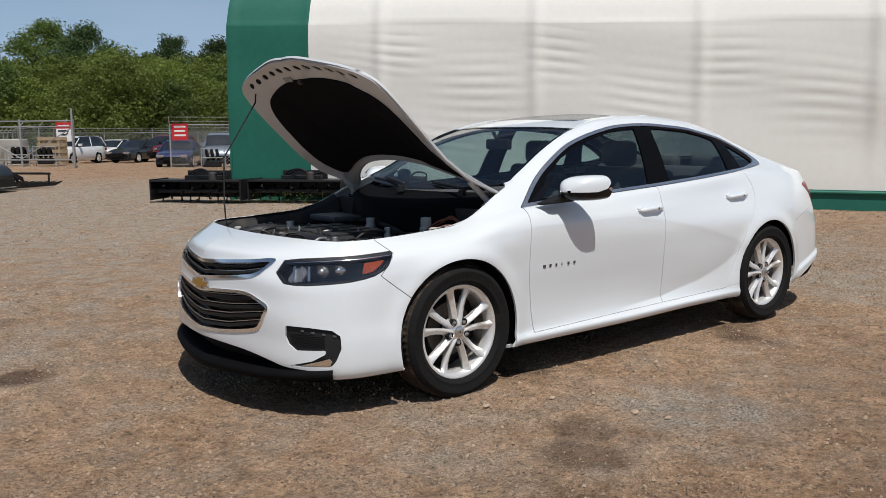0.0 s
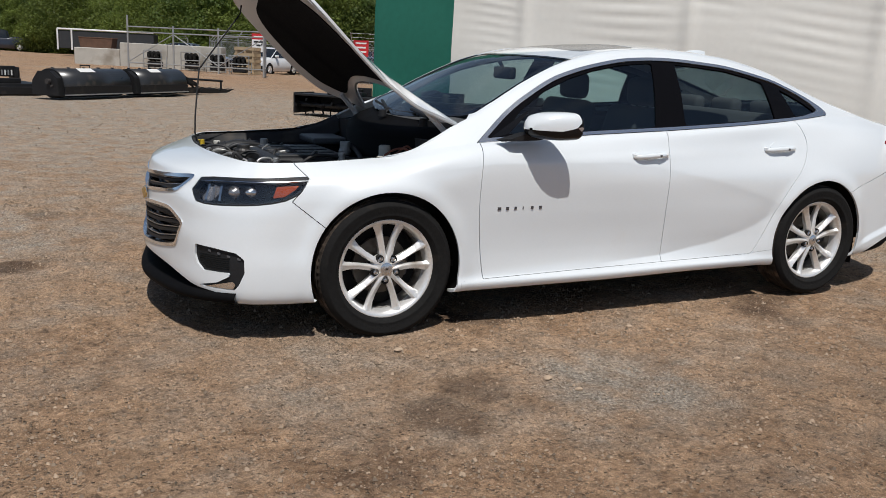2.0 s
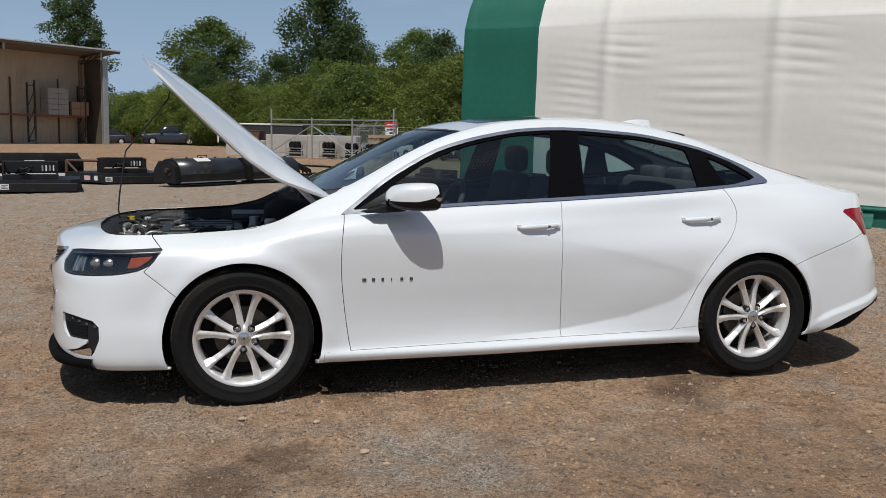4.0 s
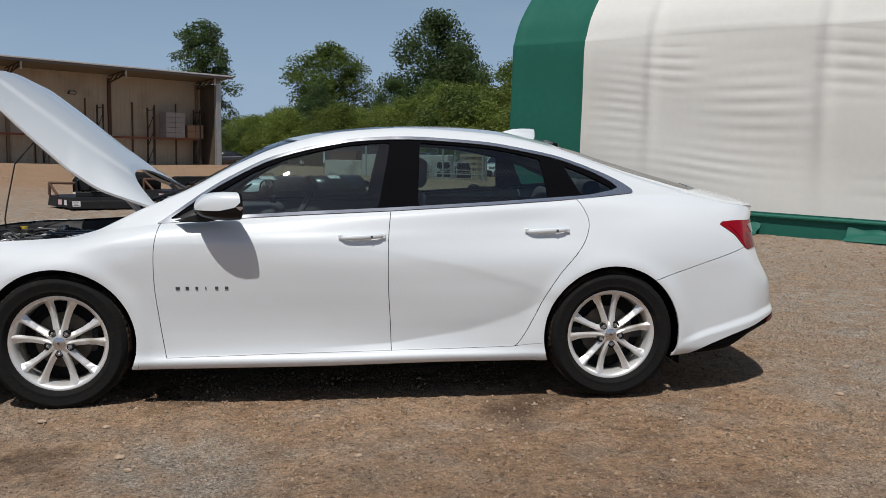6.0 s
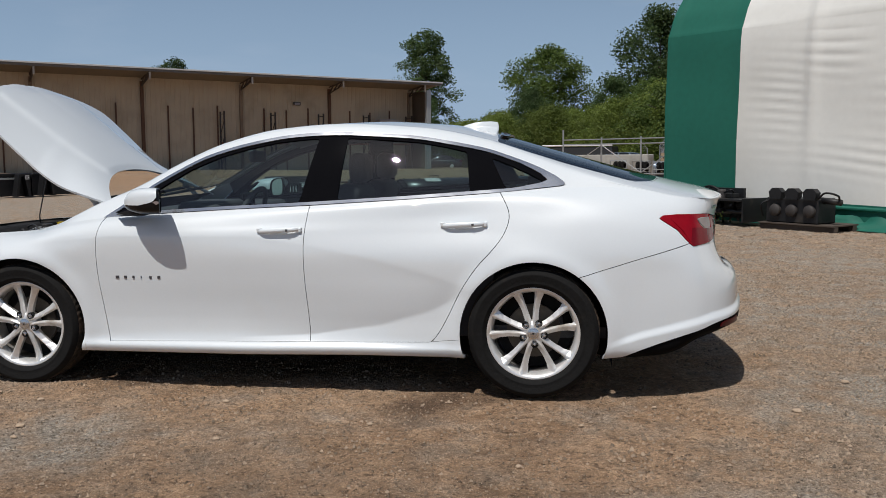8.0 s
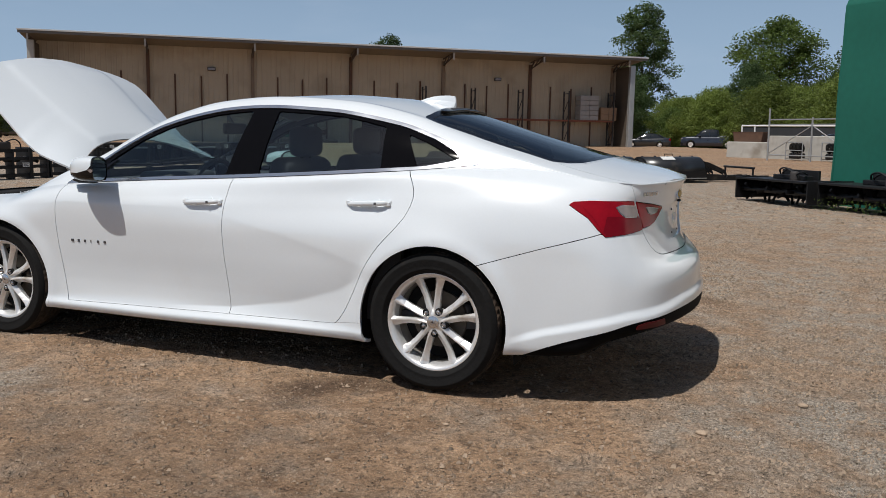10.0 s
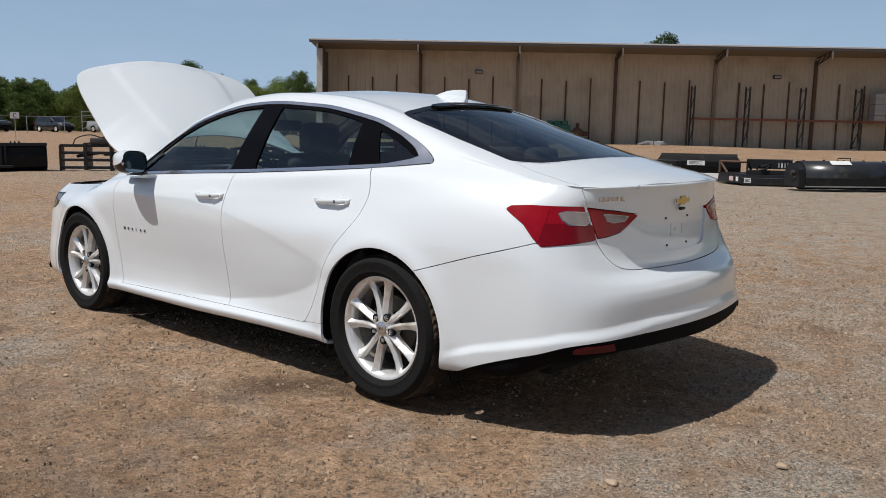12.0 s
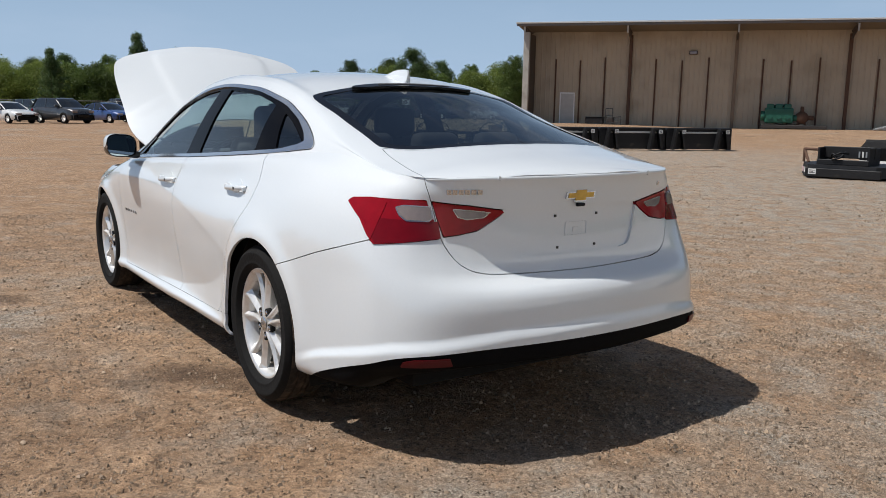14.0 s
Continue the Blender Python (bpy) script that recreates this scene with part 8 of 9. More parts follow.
def pusher(m, w, label):
    """A snow pusher lying back-plate towards the yard, with two triangular brackets."""
    t = thing("snow_pusher", label, "attachment", m, "row of snow pushers")
    bm = bmesh.new()
    box(bm, 0, w, .0, .05, .05, .72, .006)
    part("mouldboard", bm, STEEL_BLACK, t)
    bm = bmesh.new()
    box(bm, -.02, w + .02, -.02, .50, .72, .80, .02)
    part("top_rail", bm, STEEL_BLACK, t)
    bm = bmesh.new()
    box(bm, .3, w - .3, -.03, .0, .60, .66, .006)
    part("wear_bar", bm, STEEL_GREY, t, "worn grey bar")
    for x in (-.03, w):
        bm = bmesh.new()
        box(bm, x, x + .03, .0, .75, .02, .74, .006)
        part("end_plate", bm, STEEL_BLACK, t)
    for x in (.12, w - .62):
        bm = bmesh.new()
        prism(bm, [(x, .04), (x + .08, .04), (x + .19, .70), (x + .31, .70), (x + .42, .04), (x + .50, .04), (x + .38, .78), (x + .12, .78)], .30, Matrix.Translation((0, -.30, 0)))
        part("bracket", bm, STEEL_BLACK, t)
        sticker(t, x + .32, x + .45, .60, .73, -.305)
    return t


for k in range(3):
    dx, dy = 2.75, 5.2
    L_ = math.hypot(dx, dy)
    x0, y0 = -16.85 + dx / L_ * 2.42 * (k - .25), 17.6 + dy / L_ * 2.42 * (k - .25)
    pusher(at(x0, y0, math.degrees(math.atan2(dy, dx))), 2.32, "long black snow pusher with triangular brackets")

# flat grab beside the sweepers
gt = thing("grapple", "low black grapple with long tines and a raised bar", "attachment", at(1.75, 19.35, 40))
for k in range(7):
    bm = bmesh.new()
    prism(bm, [(.0, .05), (2.0, .03), (2.35, .14), (1.9, .11), (.35, .20), (.22, .52), (.0, .60)], .03, Matrix.Translation((0, .21 * k, 0)))
    part("tooth_plate", bm, STEEL_BLACK, gt)
for z, x in ((.56, .06), (.34, .04), (.12, .10), (.10, .95)):
    bm = bmesh.new()
    rod(bm, (x, -.05, z), (x, 1.34, z), .05, 10)
    part("cross_bar", bm, STEEL_BLACK, gt)
bm = bmesh.new()
box(bm, -.05, .0, -.02, 1.32, .06, .60, .006)
part("back_plate", bm, STEEL_BLACK, gt)
for y in (.22, .86):
    bm = bmesh.new()
    prism(bm, [(.02, .50), (.10, .60), (.55, .50), (1.05, .30), (1.10, .16), (1.0, .22), (.55, .38), (.12, .44)], .05, Matrix.Translation((0, y, 0)))
    prism(bm, [(.02, .50), (.10, .60), (.55, .50), (1.05, .30), (1.10, .16), (1.0, .22), (.55, .38), (.12, .44)], .05, Matrix.Translation((0, y + .16, 0)))
    rod(bm, (.12, y + .08, .50), (.60, y + .08, .46), .035, 10)
    part("upper_jaw", bm, STEEL_BLACK, gt)
bm = bmesh.new()
rod(bm, (1.75, -.05, .36), (1.75, 1.32, .36), .03, 8)
for y in (0, 1.26):
    rod(bm, (1.75, y, .08), (1.75, y, .36), .026, 8)
part("raised_bar", bm, STEEL_BLACK, gt)

# ---- parked vehicles ----
PAINTS = {}


def paint(name, c):
    if name not in PAINTS:
        PAINTS[name] = mat(name, c, .3, vary=.04, scale=2, coat=1.0, metal=.1)
    return PAINTS[name]


PV_GLASS = mat("dark_car_glass", (.012, .015, .018), .06, vary=.05, coat=.5)


def vehicle(name, label, m, colour, kind):
    """A parked vehicle, nose towards -x. Body shaped in sections, cabin with inset glass, wheels, lamps."""
    spec = {"sedan": dict(l=4.75, w=1.82, h=1.45, r=.33, wb=2.75, fx=.95, top=[(0, .55), (.05, .74), (.55, .84), (1.25, .94), (4.1, 1.02), (4.62, 1.0), (4.75, .80)], roof=[(1.25, .92), (1.95, 1.36), (2.35, 1.45), (3.1, 1.44), (3.55, 1.33), (4.15, 1.0)]),
            "suv": dict(l=4.65, w=1.88, h=1.72, r=.36, wb=2.70, fx=.90, top=[(0, .62), (.05, .92), (.55, 1.03), (1.2, 1.10), (4.45, 1.14), (4.62, 1.05), (4.65, .7)], roof=[(1.15, 1.08), (1.75, 1.58), (2.1, 1.70), (3.6, 1.72), (4.2, 1.66), (4.55, 1.12)]),
            "pickup": dict(l=5.8, w=2.0, h=1.93, r=.40, wb=3.57, fx=1.0, top=[(0, .70), (.05, 1.08), (.5, 1.16), (1.45, 1.22), (3.75, 1.24), (3.8, 1.30), (5.72, 1.32), (5.8, .8)], roof=[(1.40, 1.20), (2.0, 1.78), (2.4, 1.92), (3.35, 1.92), (3.60, 1.84), (3.76, 1.24)])}[kind]
    t = thing(name, label, "car" if kind != "pickup" else "pickup truck", m, "parked vehicles")
    w, l = spec["w"] / 2, spec["l"]
    xs = np.linspace(0, l, 50)
    zt = np.interp(xs, *zip(*spec["top"]))
    half = w * (1 - .16 * np.exp(-(xs / .35) ** 2) - .13 * np.exp(-((l - xs) / .35) ** 2))
    rows = []
    for x, z, hw in zip(xs, zt, half):
        rows.append([(x, -hw * .92, .24), (x, -hw, .34), (x, -hw * 1.0, .60), (x, -hw * .985, z - .12), (x, -hw * .90, z - .02), (x, -hw * .6, z + .02), (x, 0, z + .035)])
    g = np.array(rows)
    sk = Skin.grid(g, g[..., (0, 2)])
    for cx in (spec["fx"], spec["fx"] + spec["wb"]):
        low = np.hypot(sk.uv[:, 0] - cx, sk.uv[:, 1] - spec["r"]) - spec["r"] * 1.12
        sk = sk.cut(np.where(np.abs(sk.pos[:, 1]) < w * .5, 1.0, low))
    col = paint(*colour)
    b = panel("body", sk, col, t, rim=.02, side=2)
    bm = bmesh.new()
    box(bm, .06, l - .06, -w * .9, w * .9, .22, .58)
    part("underbody", bm, DARK, t)
    rx, rz = zip(*spec["roof"])
    xr = np.linspace(rx[0], rx[-1], 26)
    zr = np.interp(xr, rx, rz)
    zb = np.interp(xr, *zip(*spec["top"])) - .03
    rows = []
    for x, z, z0 in zip(xr, zr, zb):
        k = (z - z0) / max(spec["h"] - 1.0, .3)
        y0, y1 = w * .93, w * (.93 - .17 * min(k, 1.0))
        rows.append([(x, -y0, z0), (x, -y1, max(z - .05, z0)), (x, -y1 * .9, z), (x, 0, z + .02)])
    g2 = np.array(rows)
    cab = panel("cabin", Skin.grid(g2, g2[..., (0, 2)]), PV_GLASS, t, "dark glazed cabin", rim=.0, side=2)
    # roof skin and pillars
    top = Skin.grid(g2[:, 2:], g2[:, 2:][..., (0, 1)])
    top = top.cut(np.minimum(top.uv[:, 0] - (rx[1] + .12), (rx[-2] + .05) - top.uv[:, 0]))
    panel("roof", top, col, t, lift=.012, rim=.03, side=2)
    for sd in (-1, 1):
        for (xa, za), (xb, zb2), r in (((rx[0], rz[0]), (rx[1] + .15, rz[1] - .0), .035), ((rx[-1], rz[-1]), (rx[-2], rz[-2]), .05), (((rx[1] + rx[-2]) / 2, rz[0]), ((rx[1] + rx[-2]) / 2 + .04, spec["h"] - .06), .04)):
            bm = bmesh.new()
            rod(bm, (xa, sd * w * .92, za), (xb, sd * w * .78, zb2), r, 6)
            part("pillar", bm, col, t)
        bm = bmesh.new()
        box(bm, rx[1] - .25, rx[1] - .05, sd * w * .95, sd * (w + .14), spec["top"][3][1] + .02, spec["top"][3][1] + .16, .02)
        part("mirror", bm, col, t)
        bm = bmesh.new()
        box(bm, -.01, .30, sd * w * .45, sd * w * .86, spec["top"][1][1] - .18, spec["top"][1][1] - .03, .03)
        part("head_lamp", bm, LENS_GREY, t)
        bm = bmesh.new()
        box(bm, l - .16, l + .012, sd * w * .60, sd * w * .93, spec["top"][-2][1] - .24, spec["top"][-2][1] - .06, .02)
        part("tail_lamp", bm, RED_LENS, t)
    bm = bmesh.new()
    box(bm, -.03, .06, -w * .5, w * .5, .42, .62, .02)
    part("grille", bm, GLOSS_BLACK, t)
    for cx in (spec["fx"], spec["fx"] + spec["wb"]):
        for sd in (-1, 1):
            A = Matrix.Translation((cx, sd * (w - .10), spec["r"])) @ Matrix.Rotation(radians(90 * (1 if sd < 0 else -1)), 4, "X")
            bm = bmesh.new()
            r = spec["r"]
            lathe(bm, [(r * .62, .09), (r * .70, .11), (r * .9, .115), (r, .07), (r, -.09), (r * .9, -.11), (.05, -.11)], 26, A)
            ty = part("wheel", bm, RUBBER, t, "black tyre", smooth=True)
            bm = bmesh.new()
            lathe(bm, [(r * .64, .085), (r * .58, .06), (r * .15, .075), (.001, .08)], 20, A)
            for k in range(5):
                a = 2 * math.pi * k / 5
                rod(bm, A @ Vector((0, 0, .085)), A @ Vector((r * .58 * math.cos(a), r * .58 * math.sin(a), .085)), .028, 5)
            part("rim", bm, ALLOY, ty)
    return t


def park(name, label, x, y, deg, colour, kind):
    vehicle(name, label, at(x, y, deg) @ Matrix.Translation((-2.35, 0, 0)), colour, kind)


park("parked_suv", "white estate car with grey wheels behind the fence", 11.9, 52.6, 42, ("white_paint", (.75, .75, .74)), "suv")
park("parked_saloon", "white rounded hatchback behind the fence", 15.6, 56.4, 40, ("white_paint", (.75, .75, .74)), "sedan")
park("parked_saloon", "black saloon in the row behind the fence", 15.9, 52.4, 38, ("black_paint", (.02, .021, .023)), "sedan")
park("parked_suv", "dark red estate car in the row behind the fence", 18.2, 53.5, 38, ("dark_red_paint", (.16, .015, .02)), "suv")
park("parked_suv", "dark blue car standing behind the red sign", 14.5, 41.5, 60, ("navy_paint", (.02, .03, .10)), "sedan")
park("parked_suv", "grey-blue estate car seen from behind", 15.3, 37.6, 65, ("grey_blue_paint", (.20, .25, .32)), "suv")
park("parked_saloon", "grey-blue saloon behind the concrete wall", 6.2, 48.0, 150, ("grey_blue_paint", (.20, .25, .32)), "sedan")
park("pickup_truck", "dark pickup truck parked by the far fence", -6.2, 87.4, 5, ("dark_blue_paint", (.018, .022, .035)), "pickup")
park("parked_saloon", "bright red car parked by the far fence", -2.6, 93.0, 5, ("red_paint", (.42, .02, .02)), "sedan")
park("parked_saloon", "black car at the end of the shed", -11.6, 84.5, 8, ("black_paint", (.02, .021, .023)), "sedan")
park("parked_saloon", "white saloon at the edge of the car park", -59.4, 4.8, 205, ("white_paint", (.75, .75, .74)), "sedan")
park("parked_suv", "dark grey four-wheel-drive in the car park", -57.6, 8.0, 205, ("dark_grey_paint", (.035, .037, .04)), "suv")
park("parked_saloon", "blue saloon in the car park", -60.0, 11.4, 205, ("blue_paint", (.03, .07, .22)), "sedan")
park("parked_suv", "dark green car in the car park", -62.0, 14.6, 205, ("dark_grey_paint", (.035, .037, .04)), "sedan")
park("parked_suv", "dark green four-wheel-drive in the second row", -66.0, 7.5, 205, ("green_paint", (.03, .06, .05)), "suv")
for k in range(9):
    x, y = -96 + 1.8 * k, 20 + 6.0 * k
    park("pickup_truck" if k % 2 == 0 else "parked_suv", "dark vehicle in the far row", x, y, 195, (("black_paint", (.02, .021, .023)), ("silver_paint", (.32, .33, .34)), ("dark_grey_paint", (.035, .037, .04)))[k % 3], "pickup" if k % 2 == 0 else "suv")

# ---- fence, signs, cage, concrete bays ----
def fence(label, pts, h=2.1, barbed=True, step=3.0, mesh=True):
    f = thing("chain_link_fence", label, "fence")
    for (xa, ya), (xb, yb) in zip(pts, pts[1:]):
        n = max(int(math.hypot(xb - xa, yb - ya) / step), 1)
        P = [Vector((xa + (xb - xa) * k / n, ya + (yb - ya) * k / n, 0)) for k in range(n + 1)]
        for p in P:
            p.z = float(land(p.x, p.y))
        side = Vector((yb - ya, xa - xb, 0)).normalized()
        for p in P:
            bm = bmesh.new()
            rod(bm, p - Vector((0, 0, .2)), p + Vector((0, 0, h)), .035, 7)
            if barbed:
                rod(bm, p + Vector((0, 0, h)), p + Vector((0, 0, h + .35)) + side * .3, .02, 5)
            part("post", bm, STEEL_GREY, f)
        for a, b in zip(P, P[1:]):
            bm = bmesh.new()
            rod(bm, a + Vector((0, 0, h)), b + Vector((0, 0, h)), .022, 5)
            part("top_rail", bm, STEEL_GREY, f)
            if barbed:
                for q in (.15, .33):
                    bm = bmesh.new()
                    rod(bm, a + Vector((0, 0, h + q)) + side * q * .85, b + Vector((0, 0, h + q)) + side * q * .85, .008, 4)
                    part("wire", bm, STEEL_GREY, f)
            if mesh:
                # woven wire as thin slanting strands
                vs, fs = [], []
                d = b - a
                ln = d.length
                u = d / ln
                k = -h
                while k < ln:
                    for sgn in (0, 1):
                        t0, t1 = max(k, 0), min(k + h, ln)
                        if t1 > t0:
                            z0, z1 = (t0 - k, t1 - k) if not sgn else (h - (t0 - k), h - (t1 - k))
                            p0, p1 = a + u * t0 + Vector((0, 0, z0)), a + u * t1 + Vector((0, 0, z1))
                            i = len(vs)
                            o = Vector((0, 0, .007))
                            vs += [p0 - o, p1 - o, p1 + o, p0 + o]
                            fs.append((i, i + 1, i + 2, i + 3))
                    k += .16
                me = bpy.data.meshes.new("chain_link")
                me.from_pydata([tuple(v) for v in vs], [], fs)
                me.materials.append(STEEL_GREY)
                ob = new("chain_link", me)
                ob.parent = f
                tagged(ob, "woven grey wire", kind="stuff")
    return f


fence("grey chain-link fence with barbed wire before the parked cars", [(8.7, 41.9), (7.9, 48.0), (9.5, 62.0), (30.0, 60.0)], 1.9)
fence("grey chain-link fence by the red sign", [(11.4, 34.3), (17.1, 31.5), (24.6, 28.0)], 1.95)
fence("far grey chain-link fence along the wood", [(-22.0, 97.0), (-9.0, 98.0), (6.0, 93.0), (8.5, 66.0)], 1.9)
fence("far chain-link fence beyond the car park", [(-100.0, 62.0), (-84.0, 40.0), (-72.0, -6.0), (-70.0, -20.0)], 1.7, False, 4.0, False)


def sign(m, w, h, material, label, rows, lower=None):
    s = thing("notice_sign", label, "sign", m)
    bm = bmesh.new()
    box(bm, -w / 2, w / 2, -.01, .01, -h / 2, h / 2, .004)
    part("plate", bm, material, s)
    if lower:
        bm = bmesh.new()
        box(bm, -w / 2 + .01, w / 2 - .01, -.014, -.010, -h / 2 + .01, h * .18)
        part("panel", bm, lower, s)
    for k in range(rows):
        bm = bmesh.new()
        z = h * .32 - h * .26 * k
        box(bm, -w * .36, w * .36 * (.9 if k % 2 else 1), -.018, -.014, z - h * .05, z + h * .05)
        part("print", bm, SIGN_WHITE if not (lower and k) else BAR_DARK, s)
    if lower:
        bm = bmesh.new()
        box(bm, -.12, .08, -.018, -.014, -h * .18, -h * .08)
        rod(bm, (.1, -.016, -h * .13), (.2, -.016, -h * .02), .03, 5)
        part("pictogram", bm, BAR_DARK, s)


sign(pose(8.75, 41.75, float(land(8.75, 41.75)) + 1.62, 0, 0, -25), .72, .95, SIGN_RED, "red and white notice fixed to the fence", 2, SIGN_WHITE)
sign(pose(11.78, 34.05, float(land(11.1, 34.1)) + 1.62, 0, 0, -30), .70, .74, SIGN_RED, "red notice with pale lettering on the fence", 3)

# open steel cage with small machines on stands
cage = thing("steel_cage", "open grey steel pipe cage beside the concrete wall", "fence")
CP = [Vector((2.3, 42.0, 0)), Vector((4.3, 40.6, 0)), Vector((6.2, 39.0, 0)), Vector((8.0, 37.2, 0)), Vector((8.4, 38.6, 0))]
for k, p in enumerate(CP):
    bm = bmesh.new()
    hh = (2.55, 2.1, 2.1, 2.55, 2.1)[k]
    rod(bm, p + Vector((0, 0, -.1)), p + Vector((0, 0, hh)), .045, 8)
    part("post", bm, STEEL_GREY, cage)
for a, b in zip(CP, CP[1:]):
    for z in (2.0, 1.75, .25):
        bm = bmesh.new()
        rod(bm, a + Vector((0, 0, z)), b + Vector((0, 0, z)), .03, 6)
        part("rail", bm, STEEL_GREY, cage)
for a, b in ((CP[0], CP[1]), (CP[2], CP[1]), (CP[2], CP[3])):
    bm = bmesh.new()
    rod(bm, a + Vector((0, 0, .3)), b + Vector((0, 0, 1.7)), .025, 6)
    part("brace", bm, STEEL_GREY, cage)


def machine_stand(x, y, deg, k):
    s = thing("machine_stand", "small black wheeled machine on a grey pipe stand", "machine", at(x, y, deg), "machines in the cage")
    for p, q in (((-.5, 0, 0), (-.5, 0, .9)), ((.5, 0, 0), (.5, 0, .9)), ((-.5, 0, .9), (.5, 0, .9)), ((-.5, .5, 0), (-.5, .5, .6)), ((.5, .5, 0), (.5, .5, .6)), ((-.5, 0, .5), (.5, 0, .5)), ((-.5, 0, .1), (-.5, .5, .1)), ((.5, 0, .1), (.5, .5, .1))):
        bm = bmesh.new()
        rod(bm, p, q, .025, 6)
        part("stand_bar", bm, STEEL_GREY, s)
    for j in range(3):
        bm = bmesh.new()
        A = Matrix.Translation((-.25 + .22 * j, .25, .62)) @ Matrix.Rotation(radians(80), 4, "Y")
        lathe(bm, [(.12, -.07), (.24, -.06), (.26, 0), (.24, .06), (.12, .07)], 18, A)
        part("wheel", bm, RUBBER, s, smooth=True)
    bm = bmesh.new()
    box(bm, -.35, .35, .05, .45, .08, .36, .04)
    part("body", bm, STEEL_BLACK, s)


for k, (x, y) in enumerate(((3.5, 42.6), (5.2, 41.4), (6.3, 40.3), (7.3, 39.6), (12.4, 31.9), (13.8, 31.2))):
    machine_stand(x, y, -38 + 4 * k, k)
for k in range(7):
    pal = thing("pallet", "bare timber pallet standing upright among others", "pallet", at(7.8, 40.8, -35), "upright pallets")
    for j in range(5):
        bm = bmesh.new()
        box(bm, -.55, .55, .14 * k, .14 * k + .02, .30 * j, .16 + .30 * j)
        part("board", bm, TIMBER, pal)
    for x in (-.5, 0, .42):
        bm = bmesh.new()
        box(bm, x, x + .08, .14 * k + .02, .14 * k + .10, 0, 1.36)
        part("bearer", bm, TIMBER, pal)

conc = thing("concrete_bay", "pale concrete block wall with a stained low front", "wall", at(0, 0))
for (xa, ya), (xb, yb), h in (((-.1, 46.3), (2.1, 45.0), .85), ((2.1, 45.0), (4.3, 43.1), 1.2), ((4.3, 43.1), (6.7, 41.2), 1.2)):
    bm = bmesh.new()
    ln = math.hypot(xb - xa, yb - ya)
    box(bm, 0, ln - .02, 0, .6, -.2, h, .03)
    ob = part("block", bm, CONCRETE, conc)
    ob.matrix_basis = pose(xa, ya, 0, 0, 0, math.degrees(math.atan2(yb - ya, xb - xa)))
tank = thing("rusty_trough", "rust-brown steel trough on the concrete wall", "trough", pose(.25, 46.7, .85, 0, 0, -30))
bm = bmesh.new()
prism(bm, [(0, 0), (1.7, 0), (1.8, .5), (-.1, .5)], .6)
part("trough", bm, RUST, tank)
bm = bmesh.new()
box(bm, -.12, 1.82, -.02, .62, .5, .55, .01)
part("rim", bm, RUST, tank)
# dark trailer box behind the wall
trl = thing("box_trailer", "low dark trailer with a white front frame", "trailer", at(-.7, 64.0, -14))
bm = bmesh.new()
box(bm, 0, 6.5, 0, 2.2, .5, 1.75, .03)
part("box", bm, mat("dark_trailer", (.025, .027, .03), .5, vary=.2), trl)
bm = bmesh.new()
for p, q in (((-.05, -.02, .4), (-.05, -.02, 1.85)), ((-.05, -.02, 1.85), (6.5, -.02, 1.85)), ((.9, -.02, .4), (.9, -.02, 1.85))):
    rod(bm, p, q, .06, 6)
part("frame", bm, SIGN_WHITE, trl)
for x in (2.6, 3.5):
    bm = bmesh.new()
    lathe(bm, [(.1, -.1), (.36, -.1), (.38, 0), (.36, .1), (.1, .1)], 20, Matrix.Translation((x, .0, .36)) @ Matrix.Rotation(radians(90), 4, "X"))
    part("wheel", bm, RUBBER, trl, smooth=True)

# by the shed wall: an old green engine, a pump, a bin and a trolley
def on_shed(x, y, z=0.0):
    return SHED_M @ pose(x, y, z)


eng = thing("green_engine", "old green industrial engine on a dark skid", "engine", on_shed(16.6, -1.6))
bm = bmesh.new()
box(bm, -.1, 4.0, -.1, 1.0, 0, .22, .02)
part("skid", bm, RACK_DARK, eng)
bm = bmesh.new()
rbox(bm, .1, 1.9, .1, .9, .35, 1.35, .08, seg=2)
part("block", bm, ENGINE_GREEN, eng)
for k in range(3):
    bm = bmesh.new()
    rbox(bm, .2 + .55 * k, .65 + .55 * k, .15, .55, 1.3, 1.62, .06, seg=2)
    part("head", bm, ENGINE_GREEN, eng)
    bm = bmesh.new()
    rod(bm, (.42 + .55 * k, .1, .75), (.42 + .55 * k, -.05, .75), .16, 14)
    part("cover", bm, ENGINE_GREEN, eng)
for a, b, r in (((.3, .7, 1.4), (1.7, .7, 1.55), .09), ((-.15, .4, .8), (.15, .4, .8), .32), ((1.85, .4, .7), (2.3, .4, .7), .2)):
    bm = bmesh.new()
    rod(bm, a, b, r, 14)
    part("pipe", bm, ENGINE_GREEN, eng, smooth=True)
pump = thing("rusty_pump", "rust-red pump beside the old engine", "pump", on_shed(18.5, -1.55, .22))
bm = bmesh.new()
lathe(bm, [(.001, .35), (.28, .33), (.42, .15), (.42, -.15), (.28, -.33), (.001, -.35)], 22, Matrix.Translation((.55, .45, .5)) @ Matrix.Rotation(radians(90), 4, "X"))
part("casing", bm, RUST, pump, smooth=True)
for a, b, r in (((.0, .45, .5), (-.4, .45, .5), .22), ((.55, .45, .8), (.55, .45, 1.25), .12), ((.9, .45, .5), (1.3, .45, .5), .16), ((.3, .3, 0), (.4, .4, .3), .08), ((.8, .3, 0), (.7, .4, .3), .08)):
    bm = bmesh.new()
    rod(bm, a, b, r, 14)
    part("flange_pipe", bm, RUST, pump, smooth=True)
bn = thing("black_bin", "flat black steel bin against the shed", "bin", on_shed(4.7, -2.0))
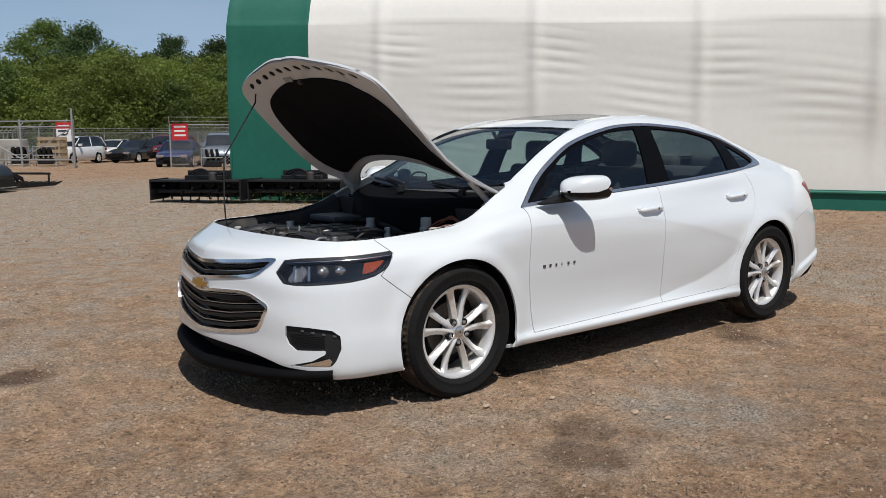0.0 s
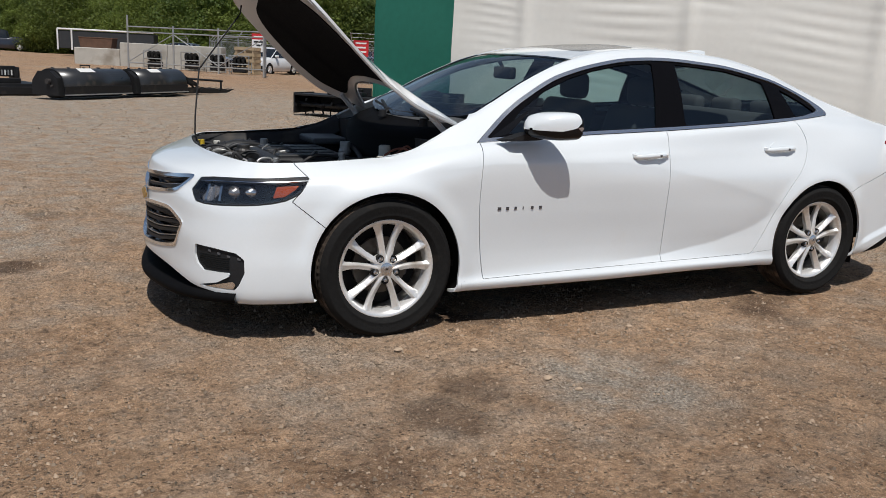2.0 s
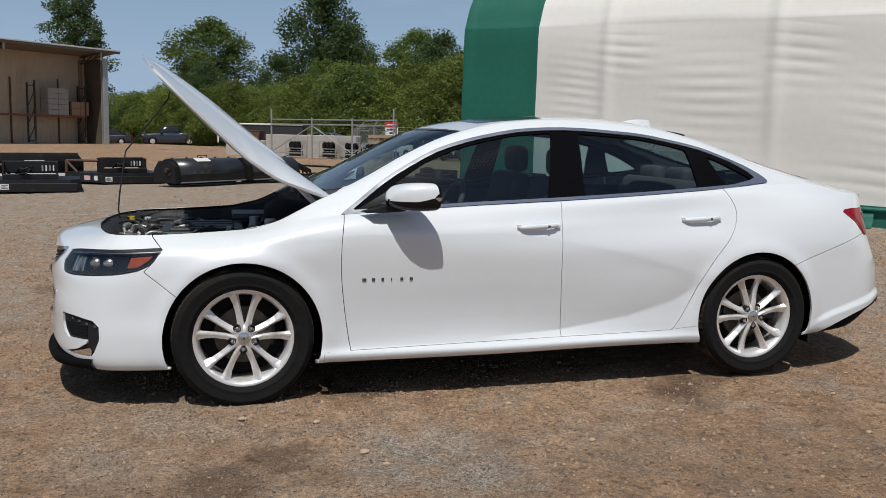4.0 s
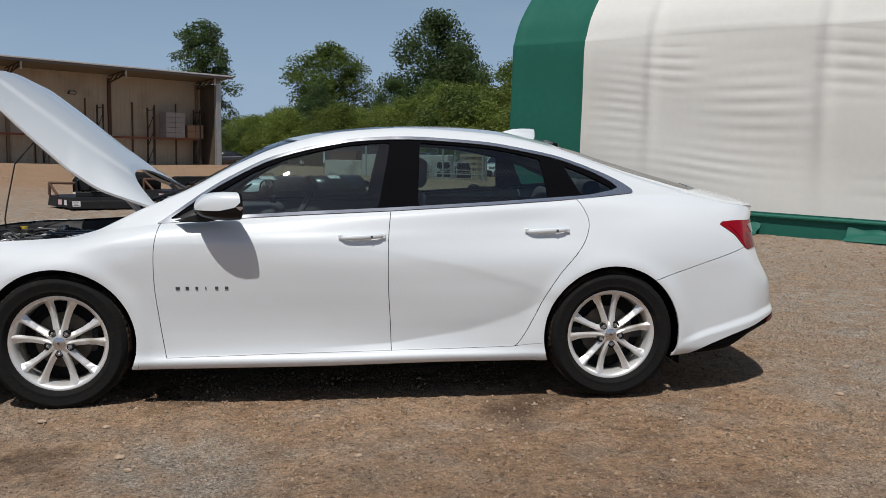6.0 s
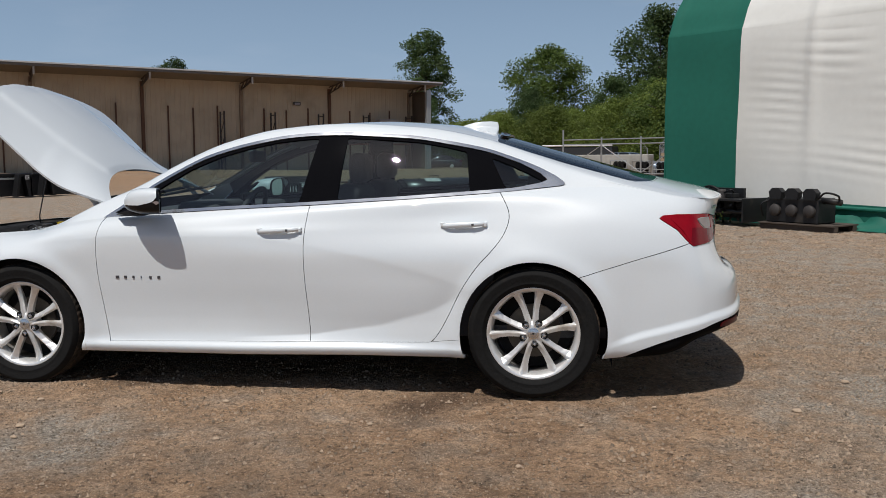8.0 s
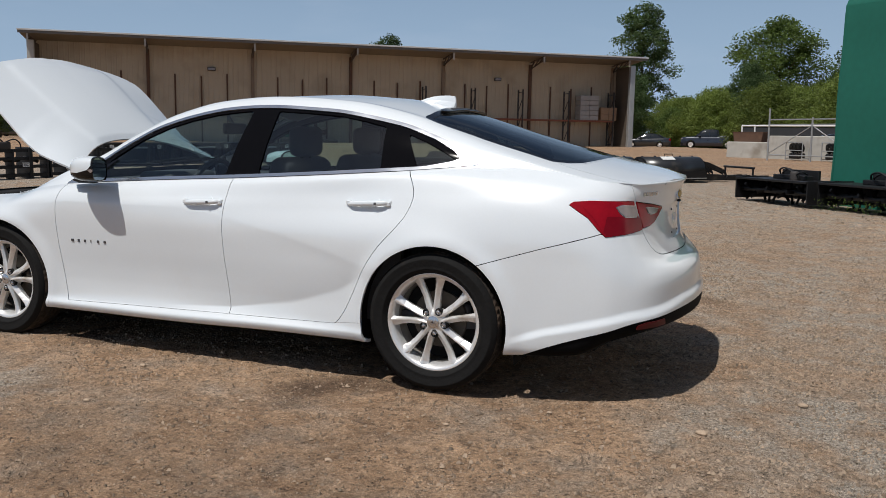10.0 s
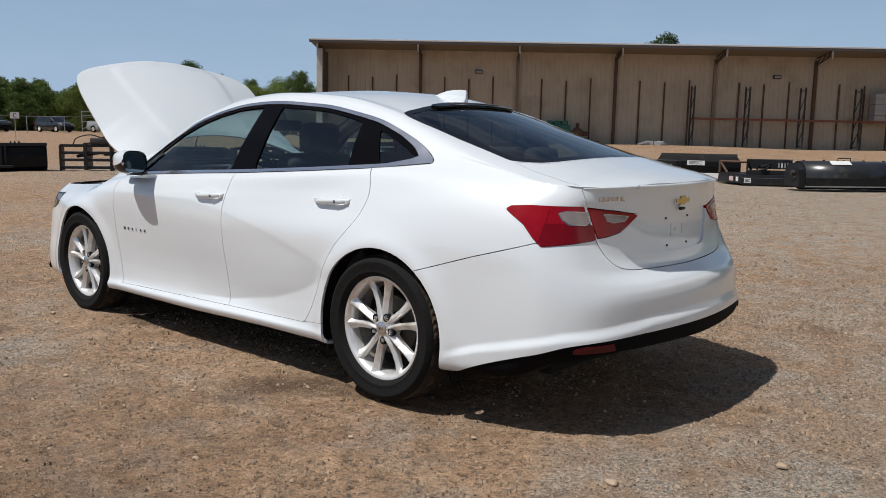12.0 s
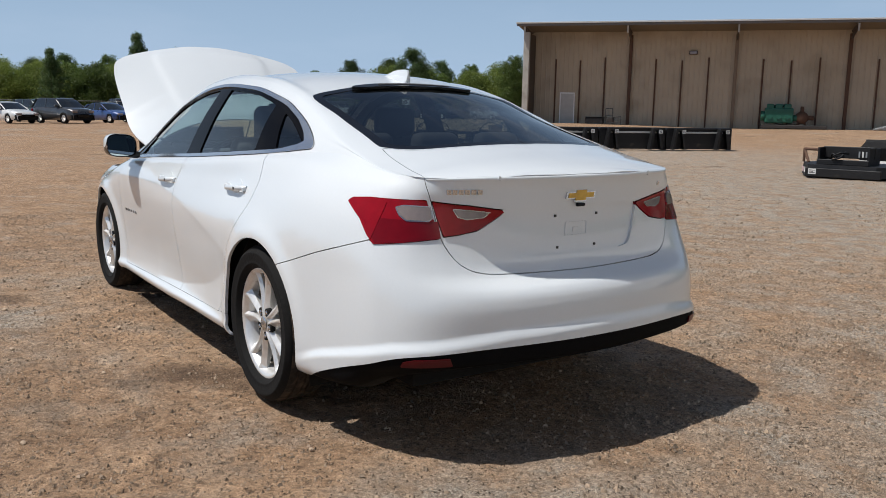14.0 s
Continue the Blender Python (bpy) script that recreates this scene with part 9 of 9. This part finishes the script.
bm = bmesh.new()
box(bm, 0, 1.25, 0, .8, .06, .48, .03)
part("tub", bm, STEEL_BLACK, bn)
bm = bmesh.new()
box(bm, -.04, 1.29, -.04, .84, .48, .52, .01)
part("lid", bm, STEEL_BLACK, bn)
trol = thing("steel_trolley", "dark steel trolley frame by the shed", "trolley", on_shed(6.1, -1.8) @ Matrix.Diagonal((.6, .7, .62, 1)))
bm = bmesh.new()
for p, q in (((0, 0, .1), (0, 0, 1.8)), ((.8, 0, .1), (.8, 0, 1.8)), ((0, 0, 1.8), (.8, 0, 1.8)), ((0, 0, 1.0), (.8, 0, 1.0)), ((0, 0, .2), (1.8, 0, .2)), ((1.8, 0, .1), (1.8, 0, .9)), ((.8, 0, .8), (1.8, 0, .9)), ((0, .7, .2), (1.8, .7, .2))):
    rod(bm, p, q, .04, 6)
part("frame", bm, RACK_DARK, trol)
bm = bmesh.new()
rbox(bm, .1, 1.0, .0, .6, .2, .8, .1, seg=2)
part("body", bm, RACK_DARK, trol)
jk = thing("scrap_heap", "low heap of grey scrap by the shed wall", "scrap", on_shed(24.2, -1.5))
bm = bmesh.new()
for k in range(14):
    box(bm, -.8 + .12 * k, -.3 + .12 * k, -.3 + .03 * (k % 4), .5, .02 + .03 * (k % 5), .10 + .04 * (k % 6), .01, Matrix.Rotation(radians(7 * (k % 5) - 14), 4, "Z"))
part("scrap", bm, STEEL_GREY, jk)

# far end of the yard: red tractor and pipe racks
tr = thing("red_tractor", "red farm tractor standing by the car park", "tractor", at(-75.0, 40.5, 200))
bm = bmesh.new()
rbox(bm, -2.0, .2, -.4, .4, .8, 1.6, .08, seg=2)
part("bonnet", bm, paint("tractor_red", (.35, .03, .02)), tr)
bm = bmesh.new()
rbox(bm, .2, 1.6, -.75, .75, .9, 1.5, .06, seg=1)
part("body", bm, paint("tractor_red", (.35, .03, .02)), tr)
for x, r in ((-1.6, .5), (1.1, .8)):
    for sd in (-1, 1):
        bm = bmesh.new()
        lathe(bm, [(r * .4, -.2), (r * .95, -.2), (r, 0), (r * .95, .2), (r * .4, .2)], 22, Matrix.Translation((x, sd * .8, r)) @ Matrix.Rotation(radians(90), 4, "X"))
        part("wheel", bm, RUBBER, tr, smooth=True)
bm = bmesh.new()
for a, b in (((1.3, -.5, 1.5), (1.3, -.5, 2.5)), ((1.3, .5, 1.5), (1.3, .5, 2.5)), ((1.3, -.5, 2.5), (1.3, .5, 2.5)), ((-1.0, 0, 1.6), (-1.0, 0, 2.3))):
    rod(bm, a, b, .04, 6)
part("roll_bar", bm, RACK_DARK, tr)
for k in range(3):
    pr = thing("pipe_rack", "pale steel pipe rack with cross bracing", "rack", at(-88 - 4 * k, 40 + 7.0 * k, 100), "pipe racks")
    bm = bmesh.new()
    for x in (0, 2, 4, 6):
        rod(bm, (x, 0, 0), (x, 0, 2.4), .05, 6)
    for z in (.4, 1.2, 1.9, 2.3):
        rod(bm, (0, 0, z), (6, 0, z), .04, 6)
    rod(bm, (0, 0, .4), (6, 0, 2.3), .04, 6)
    part("frame", bm, STEEL_GREY, pr)


# lettered bay signs along the car park
STROKES = {"B": ((0, .03, 0, .2), (0, .12, .17, .2), (0, .12, .085, .115), (0, .12, 0, .03), (.10, .13, .11, .18), (.10, .13, .02, .09)),
           "C": ((0, .03, .02, .18), (.02, .13, .17, .2), (.02, .13, 0, .03)),
           "D": ((0, .03, 0, .2), (0, .11, .17, .2), (0, .11, 0, .03), (.10, .13, .025, .175))}
for letter, x, y, z, deg in (("B", -61.0, 17.94, 1.93, 72.5), ("C", -59.6, 22.04, 1.96, 69), ("D", -54.2, 33.3, 2.06, 58)):
    b = thing("bay_sign", "white bay sign with one black letter on a post", "sign", pose(x, y, z, 0, 0, deg), "bay signs")
    bm = bmesh.new()
    box(bm, -.30, .30, -.012, .012, -.22, .22, .004)
    part("plate", bm, SIGN_WHITE, b)
    bm = bmesh.new()
    for x0, x1, z0, z1 in STROKES[letter]:
        box(bm, (x0 - .065) * 1.5, (x1 - .065) * 1.5, -.018, -.012, (z0 - .1) * 1.5, (z1 - .1) * 1.5)
    part("letter", bm, BAR_DARK, b)
    bm = bmesh.new()
    rod(bm, (0, .04, -z - .1 + float(land(x, y))), (0, .04, .25), .03, 8)
    part("post", bm, STEEL_GREY, b)
